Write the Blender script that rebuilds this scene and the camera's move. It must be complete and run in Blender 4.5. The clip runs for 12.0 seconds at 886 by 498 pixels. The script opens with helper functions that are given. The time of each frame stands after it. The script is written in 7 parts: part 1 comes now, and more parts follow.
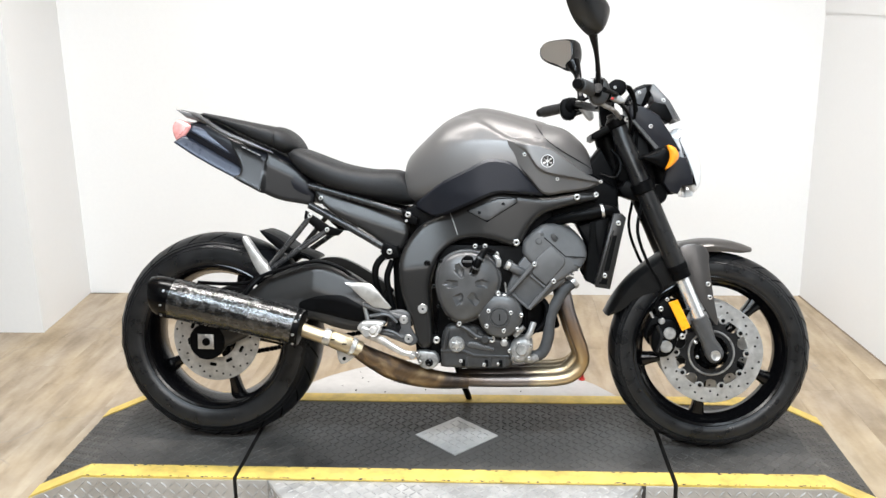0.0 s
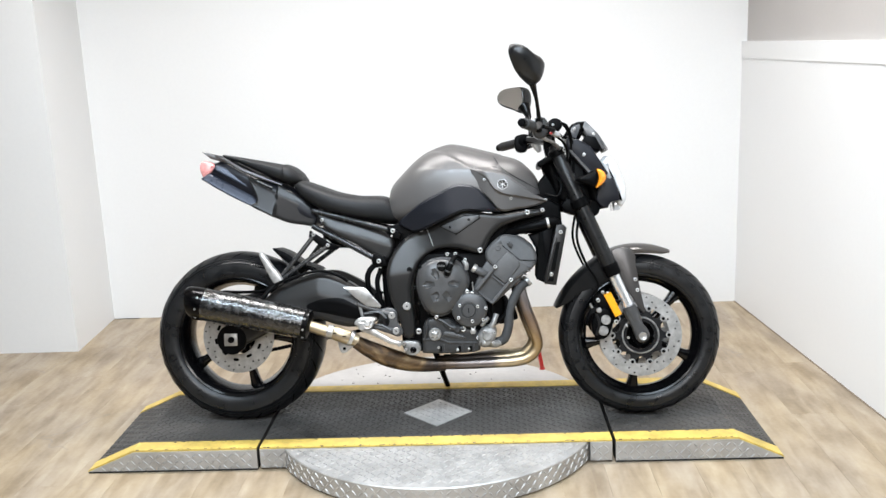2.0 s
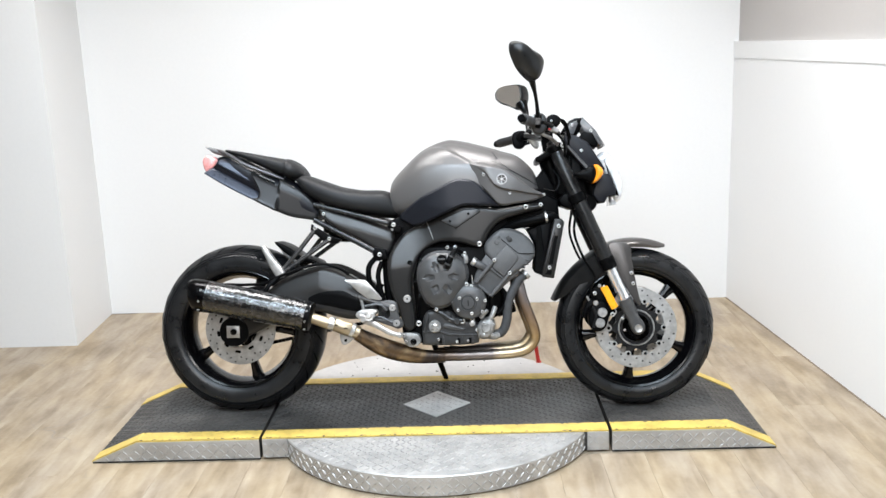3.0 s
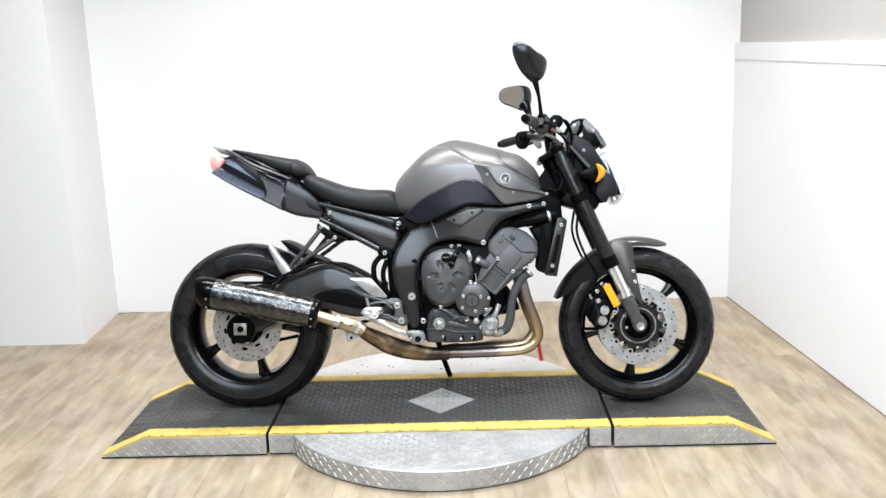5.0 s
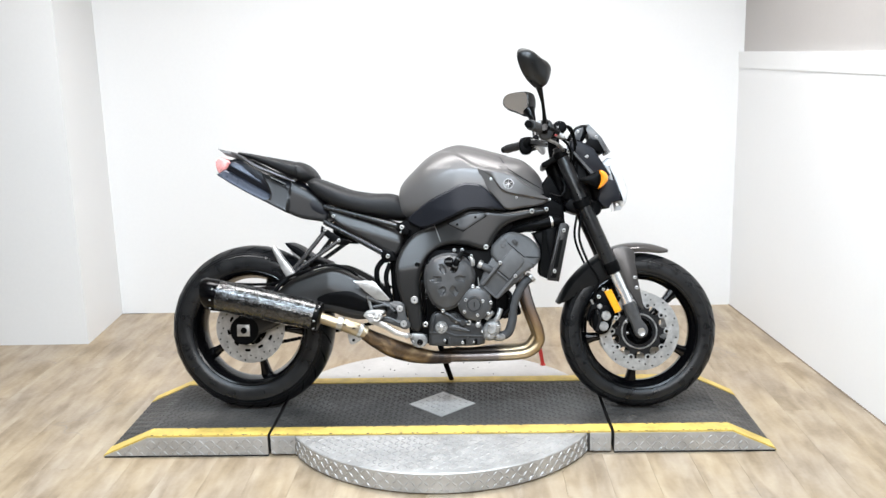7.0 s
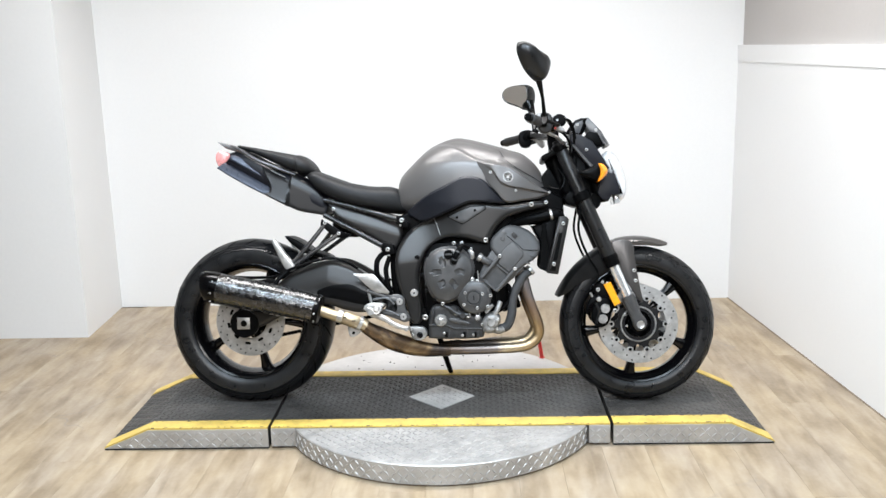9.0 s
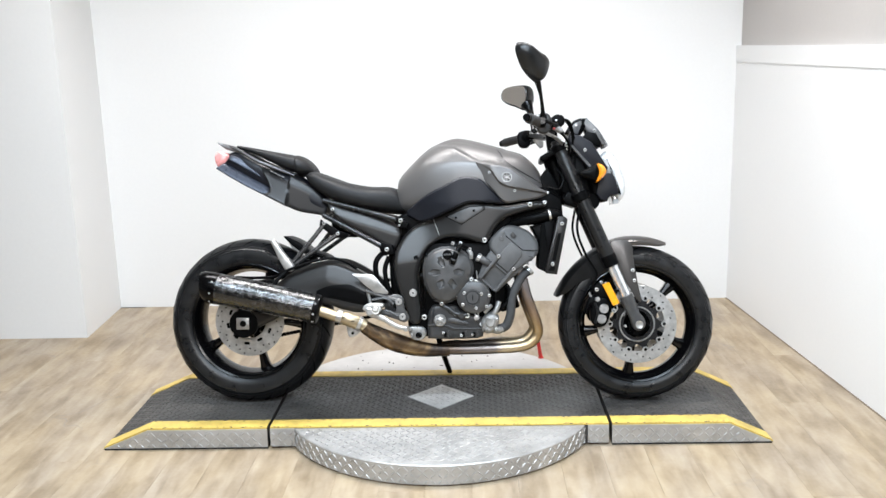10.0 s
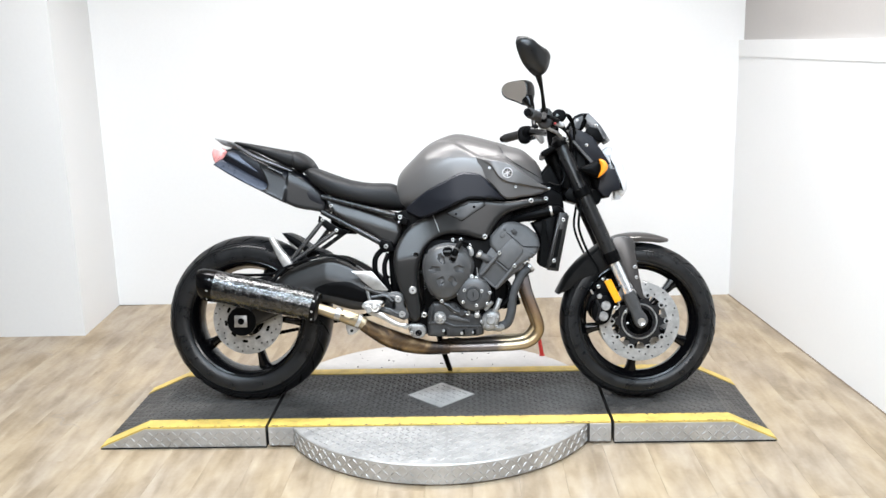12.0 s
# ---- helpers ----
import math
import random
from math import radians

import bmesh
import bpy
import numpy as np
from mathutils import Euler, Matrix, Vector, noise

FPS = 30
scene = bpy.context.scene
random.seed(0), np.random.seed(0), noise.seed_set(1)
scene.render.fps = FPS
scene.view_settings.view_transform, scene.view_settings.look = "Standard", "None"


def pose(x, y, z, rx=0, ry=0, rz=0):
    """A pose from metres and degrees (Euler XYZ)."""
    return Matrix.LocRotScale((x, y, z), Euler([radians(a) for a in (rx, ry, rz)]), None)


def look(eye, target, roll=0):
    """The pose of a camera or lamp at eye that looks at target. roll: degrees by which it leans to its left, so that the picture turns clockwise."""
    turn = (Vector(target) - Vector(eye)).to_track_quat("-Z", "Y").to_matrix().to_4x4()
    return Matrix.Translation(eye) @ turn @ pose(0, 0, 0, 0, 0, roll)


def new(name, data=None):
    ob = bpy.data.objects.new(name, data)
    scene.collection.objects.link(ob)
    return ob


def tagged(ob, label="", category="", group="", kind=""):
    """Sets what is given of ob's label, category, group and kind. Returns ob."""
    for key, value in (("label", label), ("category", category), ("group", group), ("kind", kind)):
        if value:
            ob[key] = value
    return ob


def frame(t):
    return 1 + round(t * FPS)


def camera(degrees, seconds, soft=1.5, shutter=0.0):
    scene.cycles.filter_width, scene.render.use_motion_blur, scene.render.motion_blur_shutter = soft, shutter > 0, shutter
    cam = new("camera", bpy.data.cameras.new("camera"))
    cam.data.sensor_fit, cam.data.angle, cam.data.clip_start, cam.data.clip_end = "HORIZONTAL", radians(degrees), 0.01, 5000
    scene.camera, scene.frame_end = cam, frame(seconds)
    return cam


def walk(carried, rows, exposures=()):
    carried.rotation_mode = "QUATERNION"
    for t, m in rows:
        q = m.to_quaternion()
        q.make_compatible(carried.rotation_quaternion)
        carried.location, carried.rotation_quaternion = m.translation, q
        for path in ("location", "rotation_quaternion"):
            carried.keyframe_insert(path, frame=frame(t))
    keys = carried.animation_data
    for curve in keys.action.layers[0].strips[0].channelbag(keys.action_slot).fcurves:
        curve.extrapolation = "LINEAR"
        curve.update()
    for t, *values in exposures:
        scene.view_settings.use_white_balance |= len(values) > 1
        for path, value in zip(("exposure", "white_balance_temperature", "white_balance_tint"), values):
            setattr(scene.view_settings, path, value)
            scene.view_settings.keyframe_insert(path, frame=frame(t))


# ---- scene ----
cam = camera(51.3, 12.0, soft=1.5)
PATH = [
    (0, (0.118, -2.563, 1.377), (0.004, -0.638, 0.846), -0.8),
    (0.1, (0.103, -2.637, 1.384), (0.024, -0.698, 0.899), -0.9),
    (0.2, (0.111, -2.708, 1.385), (0.064, -0.770, 0.894), -1.2),
    (0.3, (0.094, -2.768, 1.385), (0.057, -0.835, 0.874), -1.3),
    (0.4, (0.106, -2.822, 1.393), (0.079, -0.887, 0.890), -0.7),
    (0.5, (0.102, -2.885, 1.396), (0.023, -0.954, 0.88), -1.5),
    (0.6, (0.101, -2.931, 1.394), (0.041, -0.990, 0.916), -1.7),
    (0.7, (0.137, -2.977, 1.405), (0.047, -1.033, 0.942), -1.3),
    (0.8, (0.151, -3.020, 1.404), (0.035, -1.072, 0.965), -0.7),
    (0.9, (0.167, -3.065, 1.413), (-0.001, -1.123, 0.962), -0.9),
    (1, (0.183, -3.097, 1.41), (0.027, -1.155, 0.961), -0.8),
    (1.1, (0.196, -3.122, 1.410), (0.049, -1.180, 0.955), -0.9),
    (1.2, (0.216, -3.155, 1.409), (0.060, -1.214, 0.952), -1.3),
    (1.3, (0.223, -3.166, 1.414), (0.086, -1.226, 0.949), -1.4),
    (1.4, (0.236, -3.180, 1.415), (0.103, -1.240, 0.951), -0.9),
    (1.5, (0.235, -3.198, 1.415), (0.107, -1.252, 0.969), -0.8),
    (1.6, (0.203, -3.204, 1.417), (0.104, -1.254, 0.983), -1.2),
    (1.7, (0.209, -3.210, 1.420), (0.118, -1.261, 0.979), -1.5),
    (1.8, (0.201, -3.210, 1.420), (0.111, -1.262, 0.975), -1.9),
    (1.9, (0.190, -3.207, 1.426), (0.118, -1.256, 0.991), -2.1),
    (2, (0.175, -3.208, 1.423), (0.095, -1.258, 0.984), -2.3),
    (2.2, (0.161, -3.213, 1.420), (0.094, -1.261, 0.988), -1.7),
    (2.3, (0.166, -3.218, 1.421), (0.097, -1.267, 0.987), -1.3),
    (2.5, (0.134, -3.234, 1.421), (0.074, -1.283, 0.983), -1.4),
    (2.7, (0.139, -3.244, 1.416), (0.068, -1.297, 0.965), -1.7),
    (2.8, (0.148, -3.258, 1.413), (0.052, -1.314, 0.952), -2.2),
    (3, (0.134, -3.271, 1.41), (0.08, -1.32, 0.973), -2.0),
    (3.1, (0.134, -3.279, 1.407), (0.081, -1.329, 0.968), -1.6),
    (3.2, (0.143, -3.275, 1.408), (0.069, -1.329, 0.953), -1.6),
    (4.8, (0.128, -3.312, 1.408), (0.071, -1.36, 0.974), -2.0),
    (5, (0.128, -3.316, 1.408), (0.069, -1.364, 0.975), -2.0),
    (5.2, (0.128, -3.32, 1.41), (0.069, -1.367, 0.988), -1.8),
    (5.5, (0.128, -3.326, 1.414), (0.069, -1.373, 0.99), -1.6),
    (5.7, (0.128, -3.33, 1.413), (0.068, -1.377, 0.987), -1.6),
    (6, (0.128, -3.337, 1.411), (0.066, -1.382, 0.995), -1.6),
    (6.5, (0.13, -3.344, 1.409), (0.063, -1.389, 0.99), -1.5),
    (7, (0.13, -3.338, 1.405), (0.064, -1.383, 0.985), -1.4),
    (7.2, (0.13, -3.338, 1.405), (0.068, -1.383, 0.983), -1.4),
    (8.8, (0.126, -3.346, 1.402), (0.067, -1.394, 0.974), -1.4),
    (9, (0.126, -3.346, 1.402), (0.063, -1.394, 0.97), -1.4),
    (9.5, (0.127, -3.347, 1.4), (0.064, -1.395, 0.97), -1.5),
    (10, (0.125, -3.351, 1.402), (0.065, -1.399, 0.971), -1.4),
    (10.5, (0.124, -3.346, 1.4), (0.059, -1.395, 0.968), -1.3),
    (11, (0.132, -3.334, 1.4), (0.061, -1.382, 0.969), -1.5),
    (11.2, (0.132, -3.33, 1.399), (0.059, -1.378, 0.966), -1.5),
    (11.5, (0.133, -3.321, 1.393), (0.072, -1.37, 0.955), -1.4),
    (12, (0.127, -3.314, 1.394), (0.065, -1.364, 0.956), -1.5),
]
EXPOSURE = [(t, e + 0.12, k, 10) for t, e, k in ((0, 0.03, 6480), (0.5, -0.01, 6430), (1.5, -0.07, 6350), (2, -0.08, 6320), (3, -0.06, 6290), (5, 0.05, 6260), (6, 0.05, 6260), (7, 0.0, 6260), (9, -0.07, 6280), (9.5, -0.07, 6280), (10, -0.04, 6270), (11, 0.03, 6260), (12, 0.05, 6250))]
walk(cam, [(t, look(eye, target, roll)) for t, eye, target, roll in PATH], EXPOSURE)

from mathutils import geometry

# ---------------------------------------------------------------- light
world = bpy.data.worlds.new("world")
scene.world = world
world.use_nodes = True
world.node_tree.nodes["Background"].inputs[0].default_value = (0.9, 0.95, 1.0, 1)
world.node_tree.nodes["Background"].inputs[1].default_value = 0.05


def area_lamp(name, eye, target, width, height, power, tint, spread):
    data = bpy.data.lights.new(name, "AREA")
    data.shape, data.size, data.size_y, data.energy, data.color = "RECTANGLE", width, height, power, tint
    data.spread = radians(spread)
    ob = new(name, data)
    ob.matrix_world = look(eye, target)
    return ob


# ---------------------------------------------------------------- materials
def mat(name, colour, rough=0.5, metal=0.0, vary=0.12, scale=8.0, bump=0.0, bump_scale=200.0, coat=0.0, spec=0.5, fine=60.0, worn=0.07):
    m = bpy.data.materials.new(name)
    m.use_nodes = True
    nt = m.node_tree
    bsdf = nt.nodes["Principled BSDF"]
    bsdf.inputs["Metallic"].default_value = metal
    bsdf.inputs["Coat Weight"].default_value = coat
    bsdf.inputs["Coat Roughness"].default_value = 0.15
    bsdf.inputs["Specular IOR Level"].default_value = spec
    geo = nt.nodes.new("ShaderNodeTexCoord")
    big = nt.nodes.new("ShaderNodeTexNoise")
    big.inputs["Scale"].default_value, big.inputs["Detail"].default_value = scale, 4
    small = nt.nodes.new("ShaderNodeTexNoise")
    small.inputs["Scale"].default_value, small.inputs["Detail"].default_value = fine, 6
    nt.links.new(geo.outputs["Object"], big.inputs["Vector"])
    nt.links.new(geo.outputs["Object"], small.inputs["Vector"])
    mix = nt.nodes.new("ShaderNodeMath")
    mix.operation = "MULTIPLY_ADD"
    nt.links.new(small.outputs["Fac"], mix.inputs[0])
    mix.inputs[1].default_value = 0.5
    nt.links.new(big.outputs["Fac"], mix.inputs[2])
    ramp = nt.nodes.new("ShaderNodeMapRange")
    ramp.inputs["From Min"].default_value, ramp.inputs["From Max"].default_value = 0.45, 1.05
    ramp.inputs["To Min"].default_value, ramp.inputs["To Max"].default_value = 1 - vary, 1 + vary
    nt.links.new(mix.outputs[0], ramp.inputs[0])
    tint = nt.nodes.new("ShaderNodeVectorMath")
    tint.operation = "SCALE"
    tint.inputs[0].default_value = colour
    nt.links.new(ramp.outputs[0], tint.inputs["Scale"])
    nt.links.new(tint.outputs[0], bsdf.inputs["Base Color"])
    wear = nt.nodes.new("ShaderNodeMapRange")
    wear.inputs["From Min"].default_value, wear.inputs["From Max"].default_value = 0.3, 0.7
    wear.inputs["To Min"].default_value, wear.inputs["To Max"].default_value = max(0.03, rough - worn), min(1, rough + worn)
    nt.links.new(small.outputs["Fac"], wear.inputs[0])
    nt.links.new(wear.outputs[0], bsdf.inputs["Roughness"])
    if bump:
        grain = nt.nodes.new("ShaderNodeTexNoise")
        grain.inputs["Scale"].default_value, grain.inputs["Detail"].default_value = bump_scale, 3
        nt.links.new(geo.outputs["Object"], grain.inputs["Vector"])
        relief = nt.nodes.new("ShaderNodeBump")
        relief.inputs["Strength"].default_value, relief.inputs["Distance"].default_value = bump, 0.001
        nt.links.new(grain.outputs["Fac"], relief.inputs["Height"])
        nt.links.new(relief.outputs[0], bsdf.inputs["Normal"])
    return m


def bsdf_of(m):
    return m.node_tree.nodes["Principled BSDF"]


def wood_floor():
    m = mat("oak_vinyl", (0.42, 0.32, 0.22), rough=0.42, vary=0.1)
    nt, bsdf = m.node_tree, bsdf_of(m)
    info = nt.nodes.new("ShaderNodeObjectInfo")
    island = nt.nodes.new("ShaderNodeNewGeometry")
    both = nt.nodes.new("ShaderNodeMath")
    nt.links.new(info.outputs["Random"], both.inputs[0])
    nt.links.new(island.outputs["Random Per Island"], both.inputs[1])
    chance = nt.nodes.new("ShaderNodeMath")
    chance.operation = "FRACT"
    nt.links.new(both.outputs[0], chance.inputs[0])
    coord = nt.nodes.new("ShaderNodeTexCoord")
    shift = nt.nodes.new("ShaderNodeVectorMath")
    shift.operation = "MULTIPLY_ADD"
    nt.links.new(chance.outputs[0], shift.inputs[0])
    shift.inputs[1].default_value = (37, 11, 5)
    nt.links.new(coord.outputs["Object"], shift.inputs[2])
    stretch = nt.nodes.new("ShaderNodeMapping")
    stretch.inputs["Scale"].default_value = (15, 2.6, 4)
    nt.links.new(shift.outputs[0], stretch.inputs["Vector"])
    grain = nt.nodes.new("ShaderNodeTexNoise")
    grain.inputs["Scale"].default_value, grain.inputs["Detail"].default_value, grain.inputs["Distortion"].default_value = 1.6, 7, 0.5
    nt.links.new(stretch.outputs[0], grain.inputs["Vector"])
    blotch = nt.nodes.new("ShaderNodeTexNoise")
    blotch.inputs["Scale"].default_value, blotch.inputs["Detail"].default_value = 2.6, 5
    long = nt.nodes.new("ShaderNodeMapping")
    long.inputs["Scale"].default_value = (3.8, 1.9, 1)
    nt.links.new(shift.outputs[0], long.inputs["Vector"])
    nt.links.new(long.outputs[0], blotch.inputs["Vector"])
    total = nt.nodes.new("ShaderNodeMath")
    total.operation = "ADD"
    nt.links.new(grain.outputs["Fac"], total.inputs[0])
    nt.links.new(blotch.outputs["Fac"], total.inputs[1])
    piece = nt.nodes.new("ShaderNodeMath")
    piece.operation = "MULTIPLY_ADD"
    nt.links.new(chance.outputs[0], piece.inputs[0])
    piece.inputs[1].default_value = 0.06
    nt.links.new(total.outputs[0], piece.inputs[2])
    ramp = nt.nodes.new("ShaderNodeValToRGB")
    cr = ramp.color_ramp
    cr.elements[0].position, cr.elements[0].color = 0.36, (0.225, 0.175, 0.118, 1)
    cr.elements[1].position, cr.elements[1].color = 0.72, (0.45, 0.388, 0.305, 1)
    e = cr.elements.new(0.52)
    e.color = (0.345, 0.282, 0.208, 1)
    half = nt.nodes.new("ShaderNodeMath")
    half.operation = "MULTIPLY"
    half.inputs[1].default_value = 0.48
    nt.links.new(piece.outputs[0], half.inputs[0])
    nt.links.new(half.outputs[0], ramp.inputs[0])
    # fine old scratches that run across the planks
    warp = nt.nodes.new("ShaderNodeTexNoise")
    warp.inputs["Scale"].default_value, warp.inputs["Detail"].default_value = 3.0, 4
    nt.links.new(island.outputs["Position"], warp.inputs["Vector"])
    bent = nt.nodes.new("ShaderNodeMixRGB")
    bent.blend_type = "ADD"
    bent.inputs[0].default_value = 0.35
    nt.links.new(island.outputs["Position"], bent.inputs[1])
    nt.links.new(warp.outputs["Color"], bent.inputs[2])
    cells = nt.nodes.new("ShaderNodeTexVoronoi")
    cells.feature = "DISTANCE_TO_EDGE"
    cells.inputs["Scale"].default_value = 2.3
    nt.links.new(bent.outputs[0], cells.inputs["Vector"])
    line = nt.nodes.new("ShaderNodeMapRange")
    line.inputs["From Min"].default_value, line.inputs["From Max"].default_value = 0.0, 0.013
    line.inputs["To Min"].default_value, line.inputs["To Max"].default_value = 0.45, 0.0
    nt.links.new(cells.outputs["Distance"], line.inputs[0])
    where = nt.nodes.new("ShaderNodeTexNoise")
    where.inputs["Scale"].default_value, where.inputs["Detail"].default_value = 1.7, 2
    nt.links.new(island.outputs["Position"], where.inputs["Vector"])
    some = nt.nodes.new("ShaderNodeMapRange")
    some.inputs["From Min"].default_value, some.inputs["From Max"].default_value = 0.52, 0.62
    nt.links.new(where.outputs["Fac"], some.inputs[0])
    amount = nt.nodes.new("ShaderNodeMath")
    amount.operation = "MULTIPLY"
    nt.links.new(line.outputs[0], amount.inputs[0])
    nt.links.new(some.outputs[0], amount.inputs[1])
    scratched = nt.nodes.new("ShaderNodeMixRGB")
    scratched.inputs[2].default_value = (0.2, 0.19, 0.19, 1)
    nt.links.new(amount.outputs[0], scratched.inputs[0])
    nt.links.new(ramp.outputs[0], scratched.inputs[1])
    # broad yellowed and greyed areas
    age = nt.nodes.new("ShaderNodeTexNoise")
    age.inputs["Scale"].default_value, age.inputs["Detail"].default_value = 3.4, 6
    drawn = nt.nodes.new("ShaderNodeMapping")
    drawn.inputs["Scale"].default_value = (1.5, 0.5, 1)
    nt.links.new(island.outputs["Position"], drawn.inputs["Vector"])
    nt.links.new(drawn.outputs[0], age.inputs["Vector"])
    hue = nt.nodes.new("ShaderNodeValToRGB")
    hue.color_ramp.elements[0].position, hue.color_ramp.elements[0].color = 0.38, (1.0, 0.945, 0.83, 1)
    hue.color_ramp.elements[1].position, hue.color_ramp.elements[1].color = 0.62, (0.915, 0.895, 0.88, 1)
    nt.links.new(age.outputs["Fac"], hue.inputs[0])
    aged = nt.nodes.new("ShaderNodeMixRGB")
    aged.blend_type = "MULTIPLY"
    aged.inputs[0].default_value = 1.0
    nt.links.new(scratched.outputs[0], aged.inputs[1])
    nt.links.new(hue.outputs[0], aged.inputs[2])
    nt.links.new(aged.outputs[0], bsdf.inputs["Base Color"])
    relief = nt.nodes.new("ShaderNodeBump")
    relief.inputs["Strength"].default_value, relief.inputs["Distance"].default_value = 0.12, 0.001
    nt.links.new(grain.outputs["Fac"], relief.inputs["Height"])
    nt.links.new(relief.outputs[0], bsdf.inputs["Normal"])
    return m


def header_steel():
    """Stainless pipes with heat tint: grey at the ports, gold round the bend, brown towards the collector."""
    m = mat("heat_tinted_steel", (0.5, 0.42, 0.33), rough=0.37, metal=0.85)
    nt, bsdf = m.node_tree, bsdf_of(m)
    coord = nt.nodes.new("ShaderNodeTexCoord")
    n = nt.nodes.new("ShaderNodeTexNoise")
    n.inputs["Scale"].default_value, n.inputs["Detail"].default_value = 22, 4
    nt.links.new(coord.outputs["Object"], n.inputs["Vector"])
    axes = nt.nodes.new("ShaderNodeSeparateXYZ")
    nt.links.new(coord.outputs["Object"], axes.inputs[0])
    # distance along the pipe: forwards below, then up
    rise = nt.nodes.new("ShaderNodeMapRange")
    rise.inputs["From Min"].default_value, rise.inputs["From Max"].default_value = 0.22, 0.52
    rise.inputs["To Min"].default_value, rise.inputs["To Max"].default_value = 0.0, 0.35
    nt.links.new(axes.outputs["Z"], rise.inputs[0])
    along = nt.nodes.new("ShaderNodeMath")
    nt.links.new(axes.outputs["X"], along.inputs[0])
    nt.links.new(rise.outputs[0], along.inputs[1])
    uneven = nt.nodes.new("ShaderNodeMath")
    uneven.operation = "MULTIPLY_ADD"
    uneven.inputs[1].default_value = 0.10
    nt.links.new(n.outputs["Fac"], uneven.inputs[0])
    nt.links.new(along.outputs[0], uneven.inputs[2])
    ramp = nt.nodes.new("ShaderNodeValToRGB")
    cr = ramp.color_ramp
    cr.elements[0].position, cr.elements[0].color = 0.06, (0.085, 0.060, 0.042, 1)
    cr.elements[1].position, cr.elements[1].color = 0.72, (0.26, 0.245, 0.24, 1)
    for p, c in ((0.16, (0.16, 0.135, 0.125, 1)), (0.25, (0.19, 0.165, 0.155, 1)), (0.29, (0.44, 0.36, 0.25, 1)), (0.45, (0.42, 0.30, 0.16, 1)), (0.54, (0.25, 0.165, 0.105, 1)), (0.60, (0.2, 0.17, 0.16, 1))):
        cr.elements.new(p).color = c
    nt.links.new(uneven.outputs[0], ramp.inputs[0])
    nt.links.new(ramp.outputs[0], bsdf.inputs["Base Color"])
    return m


def browned():
    """Blued and browned collector with golden patches."""
    m = mat("browned_steel", (0.1, 0.07, 0.05), rough=0.42, metal=0.75)
    nt, bsdf = m.node_tree, bsdf_of(m)
    coord = nt.nodes.new("ShaderNodeTexCoord")
    n = nt.nodes.new("ShaderNodeTexNoise")
    n.inputs["Scale"].default_value, n.inputs["Detail"].default_value, n.inputs["Distortion"].default_value = 13, 5, 0.8
    nt.links.new(coord.outputs["Object"], n.inputs["Vector"])
    ramp = nt.nodes.new("ShaderNodeValToRGB")
    cr = ramp.color_ramp
    cr.elements[0].position, cr.elements[0].color = 0.34, (0.03, 0.022, 0.018, 1)
    cr.elements[1].position, cr.elements[1].color = 0.68, (0.26, 0.18, 0.10, 1)
    for p, c in ((0.46, (0.075, 0.05, 0.033, 1)), (0.56, (0.15, 0.095, 0.05, 1))):
        cr.elements.new(p).color = c
    nt.links.new(n.outputs["Fac"], ramp.inputs[0])
    nt.links.new(ramp.outputs[0], bsdf.inputs["Base Color"])
    return m


